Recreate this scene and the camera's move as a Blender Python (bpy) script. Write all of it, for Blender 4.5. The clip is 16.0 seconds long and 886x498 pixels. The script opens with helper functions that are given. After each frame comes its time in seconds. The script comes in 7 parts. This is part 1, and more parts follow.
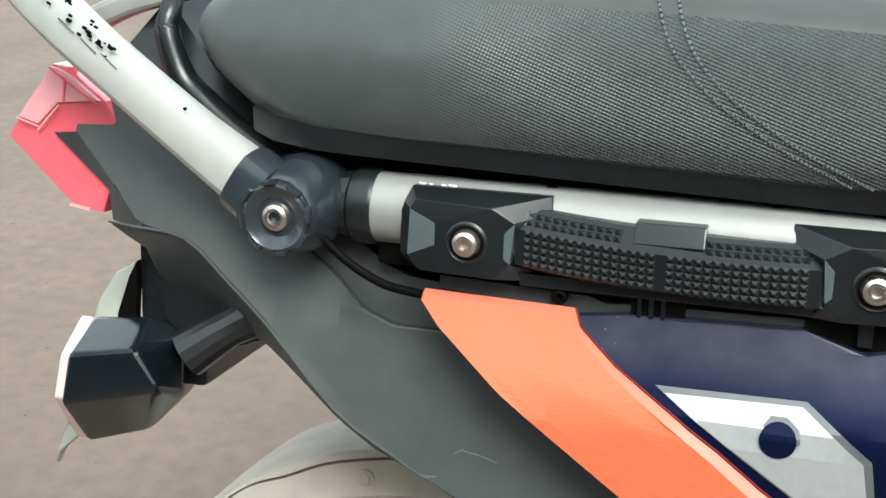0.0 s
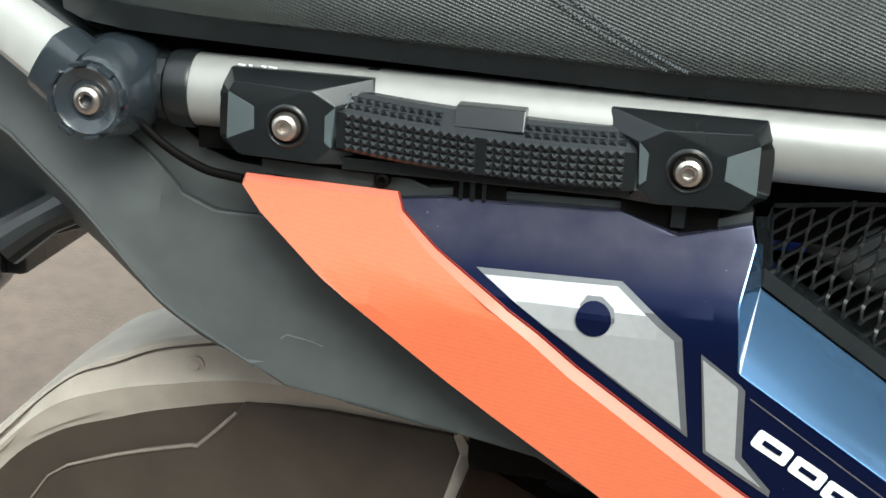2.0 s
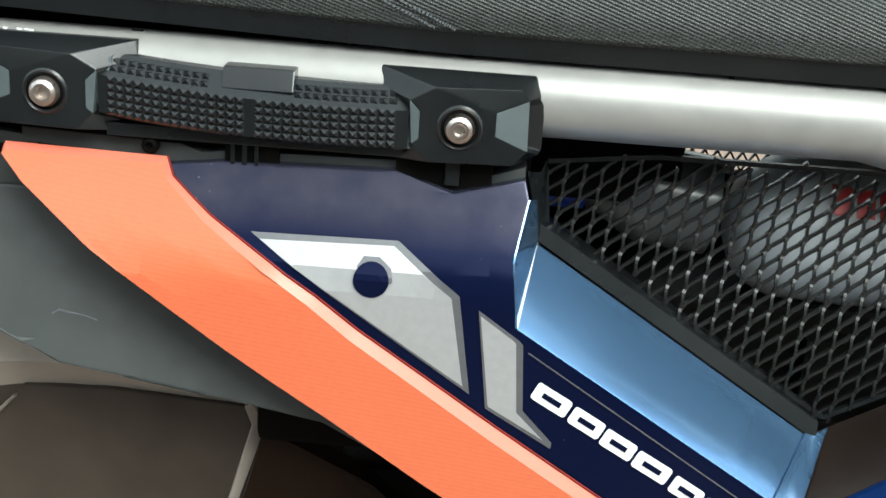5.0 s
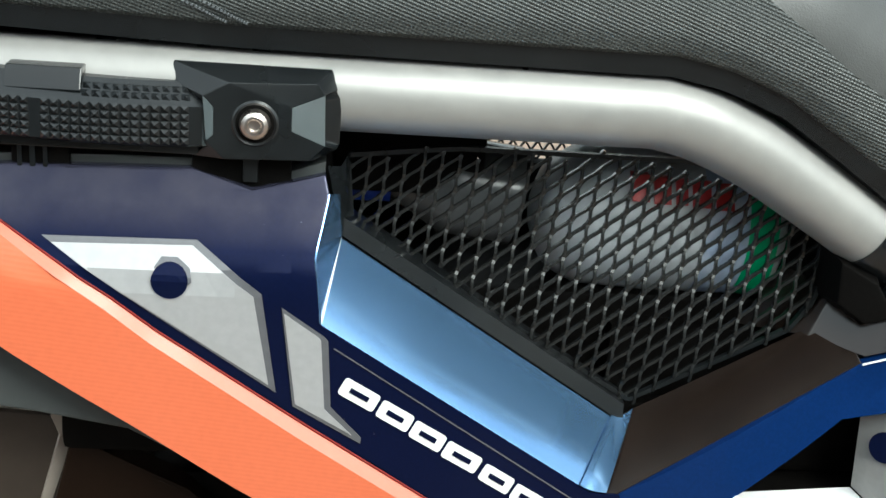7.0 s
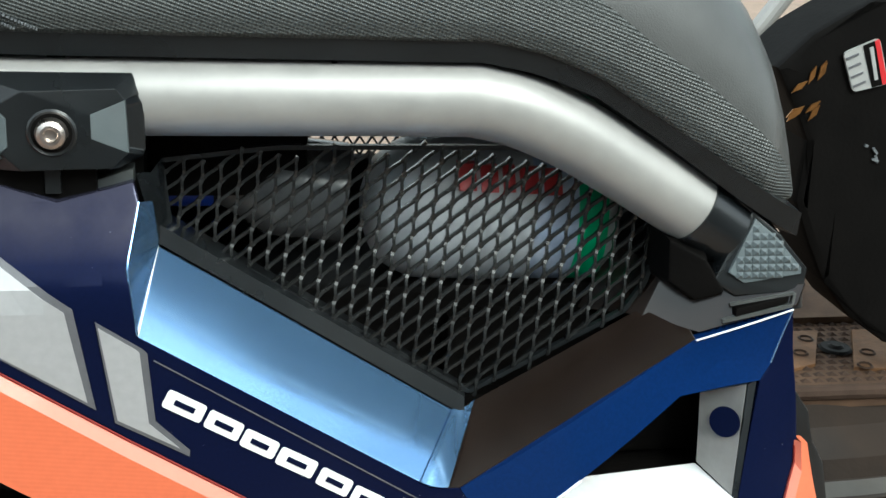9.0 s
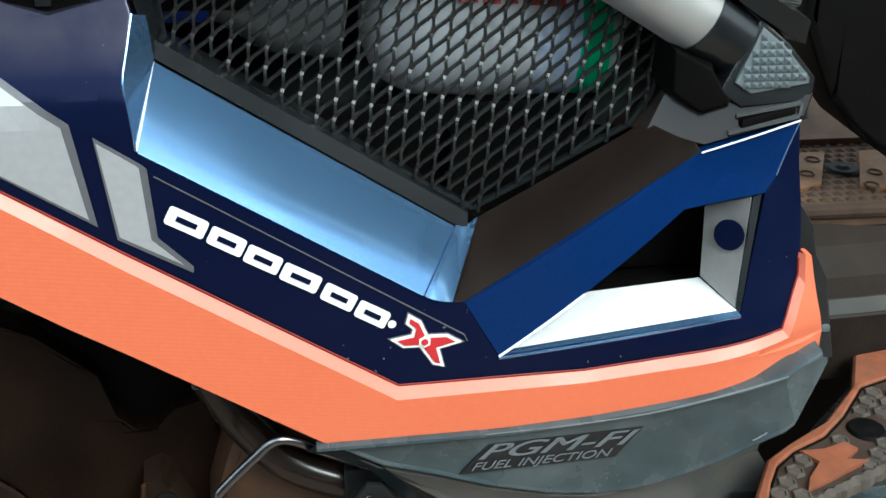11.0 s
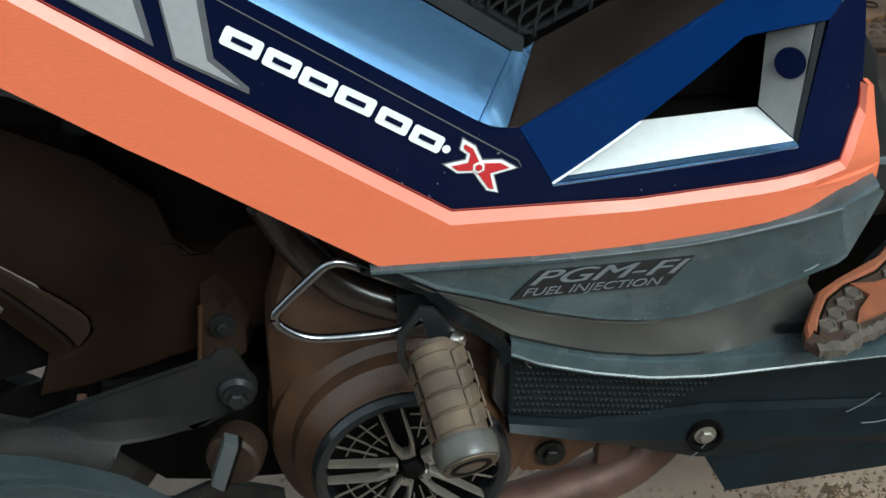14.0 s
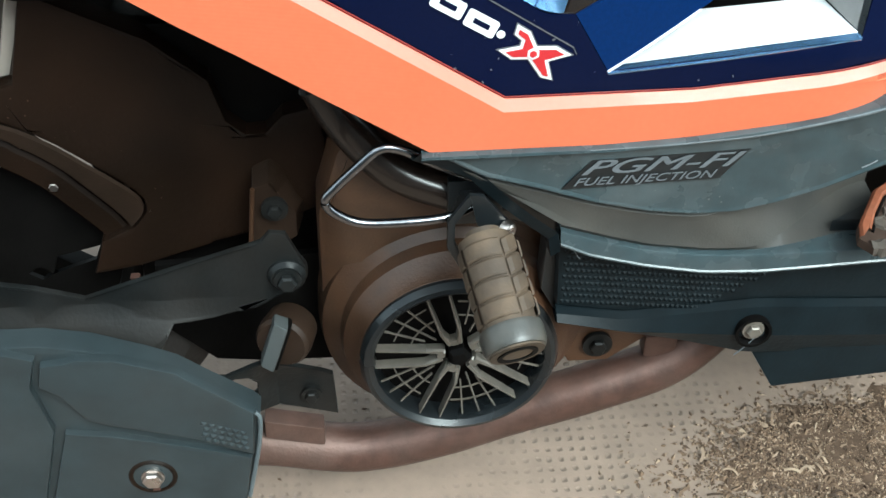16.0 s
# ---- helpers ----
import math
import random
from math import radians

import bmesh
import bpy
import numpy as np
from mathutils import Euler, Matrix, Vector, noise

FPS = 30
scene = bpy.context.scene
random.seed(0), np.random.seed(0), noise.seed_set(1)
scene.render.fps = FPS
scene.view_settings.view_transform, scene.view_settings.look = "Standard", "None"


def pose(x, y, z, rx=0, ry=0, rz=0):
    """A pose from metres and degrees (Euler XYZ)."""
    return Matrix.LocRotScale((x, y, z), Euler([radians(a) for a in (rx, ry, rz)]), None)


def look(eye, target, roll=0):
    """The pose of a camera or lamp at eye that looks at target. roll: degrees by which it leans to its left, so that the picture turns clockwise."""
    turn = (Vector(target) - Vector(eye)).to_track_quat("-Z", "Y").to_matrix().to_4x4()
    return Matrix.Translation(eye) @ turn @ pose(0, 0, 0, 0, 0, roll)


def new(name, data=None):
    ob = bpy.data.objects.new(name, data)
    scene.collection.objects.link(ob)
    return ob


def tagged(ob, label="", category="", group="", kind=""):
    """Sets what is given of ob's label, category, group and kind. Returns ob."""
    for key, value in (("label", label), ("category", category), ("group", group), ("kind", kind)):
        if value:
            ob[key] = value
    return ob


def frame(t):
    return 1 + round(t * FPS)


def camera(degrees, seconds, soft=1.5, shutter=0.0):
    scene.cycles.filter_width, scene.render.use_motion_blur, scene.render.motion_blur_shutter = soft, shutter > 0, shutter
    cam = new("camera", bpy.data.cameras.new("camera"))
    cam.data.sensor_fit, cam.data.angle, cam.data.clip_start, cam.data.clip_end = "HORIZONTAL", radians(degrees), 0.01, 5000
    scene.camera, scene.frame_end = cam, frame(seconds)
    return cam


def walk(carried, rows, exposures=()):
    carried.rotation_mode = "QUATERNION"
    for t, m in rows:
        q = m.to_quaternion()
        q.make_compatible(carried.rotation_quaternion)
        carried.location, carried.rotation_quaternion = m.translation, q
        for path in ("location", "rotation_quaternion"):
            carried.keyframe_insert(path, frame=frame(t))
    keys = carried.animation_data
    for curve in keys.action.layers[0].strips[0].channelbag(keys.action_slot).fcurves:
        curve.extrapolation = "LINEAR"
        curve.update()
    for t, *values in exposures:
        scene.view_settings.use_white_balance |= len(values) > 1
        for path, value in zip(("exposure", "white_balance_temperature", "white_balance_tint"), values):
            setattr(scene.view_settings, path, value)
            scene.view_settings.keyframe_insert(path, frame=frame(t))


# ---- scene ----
# The scooter stands on its side stand and leans away; LEAN takes its own upright frame
# (x forward, y inward from its right flank, z up) into the world.
LEAN = pose(0, 0.14, 0, -8, 0, 0) @ pose(0, -0.14, 0)

cam = camera(39.25, 16.0, soft=1.5)
# seconds, eye, yaw, pitch, roll in the scooter's frame
PATH = [
    (0, 0.1724, -0.6305, 0.8163, 16.50, -13.85, 1.79),
    (0.5, 0.1776, -0.6267, 0.8137, 15.23, -15.71, 1.95),
    (1, 0.1817, -0.6260, 0.8123, 13.76, -17.46, 2.14),
    (1.5, 0.1879, -0.6229, 0.8162, 11.83, -18.73, 2.38),
    (2, 0.1902, -0.6212, 0.8176, 9.48, -19.07, 3.25),
    (2.5, 0.1942, -0.6196, 0.8149, 8.06, -19.40, 3.70),
    (3, 0.1981, -0.6171, 0.8123, 7.16, -19.79, 3.55),
    (3.5, 0.2059, -0.6140, 0.8093, 5.57, -20.21, 3.49),
    (4, 0.2092, -0.6119, 0.8118, 3.54, -20.23, 3.82),
    (4.2, 0.2112, -0.6111, 0.8135, 3.37, -19.81, 3.78),
    (6.3, 0.2315, -0.6145, 0.8026, -4.00, -19.51, 4.83),
    (6.5, 0.2342, -0.6137, 0.8058, -4.50, -19.65, 4.80),
    (7, 0.2427, -0.6091, 0.8116, -6.21, -19.52, 4.79),
    (7.5, 0.2564, -0.6064, 0.8153, -6.59, -19.00, 3.95),
    (8, 0.2651, -0.6048, 0.8105, -7.76, -18.90, 3.60),
    (8.5, 0.2745, -0.6037, 0.8074, -9.08, -18.83, 3.39),
    (9, 0.2873, -0.6032, 0.8082, -10.86, -19.22, 2.80),
    (9.5, 0.2984, -0.6058, 0.7993, -10.45, -21.59, 1.82),
    (9.7, 0.2980, -0.6047, 0.7957, -10.67, -22.48, 1.85),
    (11.8, 0.2871, -0.6035, 0.7855, -10.96, -28.54, 2.23),
    (12, 0.2870, -0.6022, 0.7832, -11.03, -29.23, 2.35),
    (12.5, 0.2860, -0.6016, 0.7786, -10.83, -30.54, 2.33),
    (13, 0.2865, -0.6016, 0.7778, -10.51, -31.85, 2.33),
    (13.5, 0.2845, -0.6048, 0.7807, -9.71, -32.85, 2.10),
    (14, 0.2837, -0.6073, 0.7814, -8.86, -33.63, 1.76),
    (14.5, 0.2828, -0.6068, 0.7790, -8.49, -34.83, 1.82),
    (15, 0.2832, -0.6055, 0.7750, -7.98, -36.51, 1.72),
    (15.5, 0.2844, -0.6086, 0.7747, -6.74, -37.33, 1.24),
    (16, 0.2840, -0.6086, 0.7773, -6.12, -38.57, 1.49),
]
walk(cam, [(t, LEAN @ pose(x, y, z, 90 + pitch, 0, yaw) @ pose(0, 0, 0, 0, 0, roll)) for t, x, y, z, yaw, pitch, roll in PATH],
     exposures=[(0.0, 1.12, 6200, -3), (4.2, 1.12, 6200, -3), (8.5, 1.08, 6150, -3), (12.0, 1.00, 5750, -5), (12.6, 0.76, 5750, -5), (14.5, 0.75, 5750, -8), (15.5, 1.15, 5700, -7), (16.0, 1.36, 5700, -7)])

# ---- world and light ----
world = bpy.data.worlds.new("world")
scene.world = world
world.use_nodes = True
wn, wl = world.node_tree.nodes, world.node_tree.links
sky = wn.new("ShaderNodeTexSky")
sky.sky_type, sky.sun_disc = "NISHITA", False
sky.sun_elevation, sky.sun_rotation = radians(50), radians(147)
sky.air_density, sky.dust_density, sky.ozone_density = 1.2, 4.0, 1.0
haze = wn.new("ShaderNodeHueSaturation")
haze.inputs["Saturation"].default_value = 0.65
wl.new(sky.outputs["Color"], haze.inputs["Color"])
# thin broken cloud over the whole sky
drift = wn.new("ShaderNodeTexNoise")
drift.inputs["Scale"].default_value, drift.inputs["Detail"].default_value = 3.2, 6.0
wl.new(wn.new("ShaderNodeTexCoord").outputs["Generated"], drift.inputs["Vector"])
cover_part = wn.new("ShaderNodeMapRange")
cover_part.inputs["From Min"].default_value, cover_part.inputs["From Max"].default_value = 0.36, 0.60
cover_part.inputs["To Min"].default_value, cover_part.inputs["To Max"].default_value = 0.0, 0.8
wl.new(drift.outputs["Fac"], cover_part.inputs["Value"])
cloud = wn.new("ShaderNodeMix")
cloud.data_type = "RGBA"
cloud.inputs["B"].default_value = (11.0, 11.2, 11.5, 1)
wl.new(cover_part.outputs["Result"], cloud.inputs["Factor"])
wl.new(haze.outputs["Color"], cloud.inputs["A"])
wl.new(cloud.outputs["Result"], wn["Background"].inputs["Color"])
wn["Background"].inputs["Strength"].default_value = 0.118

sun_data = bpy.data.lights.new("sun", "SUN")
sun_data.energy, sun_data.angle, sun_data.color = 1.9, radians(30), (1.0, 0.99, 0.97)
sun = new("sun", sun_data)
sun.matrix_world = look((1.3, -1.6, 2.82), (0.2, 0.1, 0.4))


# ---- materials ----
def material(name, color, rough=0.5, metal=0.0, vary=0.15, scale=40.0, dirt=None, dirt_amount=0.0, dirt_scale=6.0,
             bump=0.0, bump_scale=300.0, coat=0.0, spec=0.5, rough_vary=0.08):
    """A surface with fine grain, large blotches of dust or wear, and a fine relief."""
    m = bpy.data.materials.new(name)
    m.use_nodes = True
    n, l = m.node_tree.nodes, m.node_tree.links
    b = n["Principled BSDF"]
    b.inputs["Metallic"].default_value = metal
    b.inputs["Coat Weight"].default_value = coat
    b.inputs["Coat Roughness"].default_value = 0.06
    b.inputs["Specular IOR Level"].default_value = spec
    at = n.new("ShaderNodeTexCoord")
    fine, large = n.new("ShaderNodeTexNoise"), n.new("ShaderNodeTexNoise")
    fine.inputs["Scale"].default_value, fine.inputs["Detail"].default_value = scale, 6.0
    large.inputs["Scale"].default_value, large.inputs["Detail"].default_value = dirt_scale, 5.0
    for t in (fine, large):
        l.new(at.outputs["Object"], t.inputs["Vector"])
    ramp = n.new("ShaderNodeMapRange")
    ramp.inputs["From Min"].default_value, ramp.inputs["From Max"].default_value = 0.3, 0.7
    ramp.inputs["To Min"].default_value, ramp.inputs["To Max"].default_value = 1 - vary, 1 + vary
    l.new(fine.outputs["Fac"], ramp.inputs["Value"])
    mul = n.new("ShaderNodeMix")
    mul.data_type, mul.blend_type = "RGBA", "MULTIPLY"
    mul.inputs["Factor"].default_value = 1.0
    mul.inputs["A"].default_value = (*color, 1)
    l.new(ramp.outputs["Result"], mul.inputs["B"])
    out = mul.outputs["Result"]
    dust = n.new("ShaderNodeMapRange")
    dust.inputs["From Min"].default_value, dust.inputs["From Max"].default_value = 0.42, 0.68
    dust.inputs["To Min"].default_value, dust.inputs["To Max"].default_value = dirt_amount * 0.25, dirt_amount
    l.new(large.outputs["Fac"], dust.inputs["Value"])
    if dirt:
        mix = n.new("ShaderNodeMix")
        mix.data_type = "RGBA"
        l.new(dust.outputs["Result"], mix.inputs["Factor"])
        l.new(out, mix.inputs["A"])
        mix.inputs["B"].default_value = (*dirt, 1)
        out = mix.outputs["Result"]
    l.new(out, b.inputs["Base Color"])
    rr = n.new("ShaderNodeMapRange")
    rr.inputs["From Min"].default_value, rr.inputs["From Max"].default_value = 0.3, 0.7
    rr.inputs["To Min"].default_value, rr.inputs["To Max"].default_value = max(0.02, rough - rough_vary), rough + rough_vary
    l.new(large.outputs["Fac"], rr.inputs["Value"])
    l.new(rr.outputs["Result"], b.inputs["Roughness"])
    if bump:
        grain, bp = n.new("ShaderNodeTexNoise"), n.new("ShaderNodeBump")
        grain.inputs["Scale"].default_value, grain.inputs["Detail"].default_value = bump_scale, 3.0
        l.new(at.outputs["Object"], grain.inputs["Vector"])
        bp.inputs["Strength"].default_value, bp.inputs["Distance"].default_value = bump, 0.001
        l.new(grain.outputs["Fac"], bp.inputs["Height"])
        l.new(bp.outputs["Normal"], b.inputs["Normal"])
    return m


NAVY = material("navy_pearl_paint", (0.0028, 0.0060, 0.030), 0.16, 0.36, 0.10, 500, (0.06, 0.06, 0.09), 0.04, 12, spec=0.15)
# two lighter copies of the navy, with sky reflection put into the colour
BLUE = material("sky_lit_navy_paint", (0.205, 0.400, 0.70), 0.15, 0.85, 0.12, 900, (0.12, 0.14, 0.2), 0.10, 9, coat=1.0)
DEEP_BLUE = material("half_lit_navy_paint", (0.005, 0.029, 0.135), 0.16, 0.5, 0.10, 500, (0.06, 0.06, 0.09), 0.04, 12, spec=0.2)
ORANGE = material("orange_paint", (0.58, 0.130, 0.058), 0.38, 0.0, 0.03, 300, (0.62, 0.2, 0.12), 0.12, 8, spec=0.4)
# the stripe's orange made pinker, with the bevel's sky sheen in its colour
ORANGE_EDGE = material("orange_sheen_edge", (0.66, 0.165, 0.105), 0.45, 0.0, 0.03, 300, coat=0.15)
PLASTIC = material("black_plastic", (0.0055, 0.0070, 0.0082), 0.30, 0.0, 0.25, 60, (0.05, 0.048, 0.045), 0.12, 7, bump=0.07, bump_scale=900)
GREY_PLASTIC = material("grey_plastic", (0.046, 0.051, 0.051), 0.48, 0.0, 0.12, 60, (0.085, 0.079, 0.072), 0.2, 9, bump=0.06, bump_scale=1200)
SKIRT_PLASTIC = material("dusty_grey_plastic", (0.024, 0.039, 0.044), 0.27, 0.0, 0.3, 50, (0.12, 0.125, 0.125), 0.36, 26, bump=0.08, bump_scale=700, coat=0.12)
MUFFLER = material("dusty_black_muffler", (0.021, 0.029, 0.032), 0.36, 0.0, 0.2, 50, (0.06, 0.055, 0.05), 0.2, 14, bump=0.1, bump_scale=900, spec=0.4)
# for matt black parts, and for cavities whose shade is put into colour
DARK = material("matt_black_and_shade", (0.003, 0.0026, 0.0024), 0.6, 0.0, 0.3, 40, bump=0.2, spec=0.06)
BROWN_PLASTIC = material("dust_covered_plastic", (0.0052, 0.0031, 0.0020), 0.5, 0.0, 0.3, 30, (0.040, 0.0165, 0.0068), 0.30, 8, bump=0.3, spec=0.15)
TUBE = material("silver_painted_tube", (0.30, 0.292, 0.28), 0.42, 0.3, 0.06, 80, (0.30, 0.28, 0.26), 0.2, 20)
RAIL = material("pale_silver_paint", (0.44, 0.43, 0.41), 0.42, 0.2, 0.06, 80, (0.38, 0.36, 0.33), 0.2, 20)
SILVER = material("silver_decal", (0.42, 0.42, 0.43), 0.34, 0.35, 0.05, 200, (0.3, 0.28, 0.26), 0.15, 10)
SILVER_EDGE = material("grey_decal_edge", (0.12, 0.12, 0.13), 0.45, 0.3, 0.08, 200)
WHITE = material("white_print", (0.80, 0.80, 0.79), 0.4, 0.0, 0.03, 200)
RED = material("red_print", (0.45, 0.02, 0.025), 0.35, 0.0, 0.05, 200)
TUNNEL = material("dark_brown_plastic", (0.012, 0.0085, 0.0065), 0.55, 0.0, 0.3, 40, (0.03, 0.018, 0.011), 0.4, 14, bump=0.2, spec=0.12)
LABEL_GREY = material("grey_label_print", (0.30, 0.30, 0.29), 0.4, 0.0, 0.06, 200)
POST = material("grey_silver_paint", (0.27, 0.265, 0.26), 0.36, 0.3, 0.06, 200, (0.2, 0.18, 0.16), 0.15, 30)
OCHRE = material("ochre_rubber", (0.125, 0.062, 0.027), 0.7, 0.0, 0.25, 80, (0.07, 0.035, 0.018), 0.4, 30, bump=0.3, spec=0.2)
STEEL = material("bright_steel", (0.58, 0.52, 0.48), 0.34, 1.0, 0.1, 200, (0.25, 0.16, 0.1), 0.2, 60)
JOINT = material("glossy_cast_black", (0.018, 0.024, 0.030), 0.24, 0.0, 0.2, 60, (0.06, 0.06, 0.06), 0.15, 14, bump=0.08, bump_scale=600, coat=0.6)
CHROME = material("chrome_wire", (0.20, 0.20, 0.21), 0.2, 1.0, 0.1, 200)
SEAT = material("seat_vinyl", (0.043, 0.048, 0.047), 0.40, 0.0, 0.12, 60, (0.12, 0.11, 0.10), 0.06, 6)
RUBBER = material("dusty_rubber", (0.042, 0.030, 0.021), 0.6, 0.0, 0.25, 90, (0.165, 0.110, 0.066), 0.5, 40, bump=0.2, bump_scale=500, spec=0.35)
RUST = material("rusty_pipe", (0.085, 0.042, 0.031), 0.5, 0.4, 0.35, 60, (0.16, 0.105, 0.085), 0.45, 20, bump=0.4, bump_scale=300)
SHROUD = material("engine_shroud", (0.029, 0.0155, 0.0088), 0.40, 0.0, 0.3, 40, (0.110, 0.047, 0.020), 0.55, 10, bump=0.3, bump_scale=500)
MUD_SIDE = material("dust_brown_mudguard", (0.0408, 0.0306, 0.0238), 0.5, 0.0, 0.2, 30, (0.0782, 0.0598, 0.0462), 0.35, 7, bump=0.2, spec=0.4)
FENDER = material("dusty_mudguard", (0.42, 0.37, 0.32), 0.55, 0.0, 0.1, 40, (0.26, 0.21, 0.17), 0.5, 6, bump=0.2)
RECESS = material("dust_browned_plastic", (0.040, 0.039, 0.036), 0.45, 0.0, 0.2, 40, (0.085, 0.072, 0.058), 0.42, 16, bump=0.15, bump_scale=700, spec=0.35)
LENS_RED = material("red_lens", (0.85, 0.12, 0.16), 0.12, 0.0, 0.08, 50, (0.6, 0.3, 0.3), 0.15, 9, coat=1.0)
GAP_RED = material("dark_red_edge", (0.16, 0.012, 0.008), 0.4, 0.0, 0.1, 200)
LENS_PINK = material("pink_lens", (0.80, 0.36, 0.38), 0.10, 0.0, 0.08, 50, coat=1.0)
GLOSS = material("gloss_black_housing", (0.004, 0.007, 0.010), 0.16, 0.0, 0.2, 60, (0.05, 0.05, 0.05), 0.10, 14, coat=0.0, spec=0.4)
LENS_CLEAR = material("clear_lens", (0.80, 0.62, 0.60), 0.12, 0.0, 0.08, 50, coat=1.0)
TYRE = material("tyre_rubber", (0.02, 0.018, 0.017), 0.7, 0.0, 0.3, 60, (0.08, 0.06, 0.045), 0.4, 12, bump=0.4)
GROUND = material("ground_tiles", (0.215, 0.160, 0.128), 0.85, 0.0, 0.16, 30, (0.155, 0.122, 0.100), 0.6, 2.5, bump=0.6, bump_scale=160)


# ---- helpers for meshes ----
def bm_new():
    return bmesh.new()


def part(name, bm, mat, parent=None, label="", smooth=25):
    """One mesh object, under its thing where a parent is given. Faces that meet under `smooth` degrees shade smoothly."""
    bmesh.ops.remove_doubles(bm, verts=bm.verts, dist=1e-6)
    bmesh.ops.recalc_face_normals(bm, faces=bm.faces)
    data = bpy.data.meshes.new(name)
    bm.to_mesh(data)
    bm.free()
    for m in (mat if isinstance(mat, (list, tuple)) else [mat]):
        data.materials.append(m)
    data.set_sharp_from_angle(angle=radians(smooth))
    for p in data.polygons:
        p.use_smooth = True
    ob = new(name, data)
    ob.parent = parent
    ob.modifiers.new("shading", "WEIGHTED_NORMAL").keep_sharp = True
    if label:
        tagged(ob, label)
    return ob


def ease(v):
    v = min(1.0, max(0.0, v))
    return v * v * (3 - 2 * v)


def flank(x, z):
    """The depth of the body's right flank."""
    y = -0.018 + 0.5 * max(0.0, z - 0.578) * ease((0.27 - x) / 0.02)
    y += 0.027 * min(1.0, max(0.0, (x - 0.416) / 0.138)) * min(1.0, max(0.0, (z - 0.430) / 0.09))
    y += 0.06 * max(0.0, z - 0.5165) * ease((x - 0.535) / 0.02)
    return y + 0.02 * max(0.0, (x - 0.565) / 0.07) ** 2 * (1 - 0.8 * ease((z - 0.44) / 0.08))


def sheet(outline, depth, thick=0.004, cuts_x=(), cuts_z=(), bevel=0.0012, lift=0.0):
    """A panel with the outline given in x and z, bent to the depth given for each place, with a thickness and rounded rim."""
    bm = bm_new()
    fn = depth if callable(depth) else (lambda x, z: depth)
    bm.faces.new([bm.verts.new((x, 0, z)) for x, z in outline]).normal_update()
    bmesh.ops.triangulate(bm, faces=bm.faces[:], quad_method="BEAUTY", ngon_method="EAR_CLIP")
    for axis, values in ((0, cuts_x), (2, cuts_z)):
        for v in values:
            co, no = [0, 0, 0], [0, 0, 0]
            co[axis], no[axis] = v, 1
            bmesh.ops.bisect_plane(bm, geom=bm.verts[:] + bm.edges[:] + bm.faces[:], plane_co=co, plane_no=no)
    for v in bm.verts:
        v.co.y = fn(v.co.x, v.co.z) - lift
    if thick:
        rim = [e for e in bm.edges if len(e.link_faces) == 1]
        front = set(bm.faces)
        ret = bmesh.ops.extrude_face_region(bm, geom=bm.faces[:])
        moved = [g for g in ret["geom"] if isinstance(g, bmesh.types.BMVert)]
        bmesh.ops.translate(bm, verts=moved, vec=(0, thick, 0))
        if bevel:
            rim = [e for e in rim if e.is_valid]
            bmesh.ops.bevel(bm, geom=rim, offset=bevel, segments=2, affect="EDGES", profile=0.6)
    return bm


def facets(verts, faces, bevel=0.0, segments=2):
    """A closed faceted body from its corners and faces."""
    bm = bm_new()
    vs = [bm.verts.new(v) for v in verts]
    for f in faces:
        bm.faces.new([vs[i] for i in f])
    if bevel:
        bmesh.ops.recalc_face_normals(bm, faces=bm.faces)
        bmesh.ops.bevel(bm, geom=bm.edges[:], offset=bevel, segments=segments, affect="EDGES", profile=0.6)
    return bm


def block(lo, hi, bevel=0.001, taper=None):
    (a, b, c), (d, e, f) = lo, hi
    v = [(a, b, c), (d, b, c), (d, e, c), (a, e, c), (a, b, f), (d, b, f), (d, e, f), (a, e, f)]
    if taper:
        v = [taper(*p) for p in v]
    return facets(v, [(0, 1, 2, 3), (4, 5, 6, 7), (0, 1, 5, 4), (1, 2, 6, 5), (2, 3, 7, 6), (3, 0, 4, 7)], bevel)


def spline(points, n=8):
    """A smooth line through the points."""
    p = [Vector(q) for q in points]
    p = [2 * p[0] - p[1]] + p + [2 * p[-1] - p[-2]]
    out = []
    for i in range(1, len(p) - 2):
        for k in range(n):
            t = k / n
            out.append(0.5 * (2 * p[i] + (p[i + 1] - p[i - 1]) * t + (2 * p[i - 1] - 5 * p[i] + 4 * p[i + 1] - p[i + 2]) * t * t
                              + (3 * p[i] - p[i - 1] - 3 * p[i + 1] + p[i + 2]) * t ** 3))
    return out + [p[-2]]


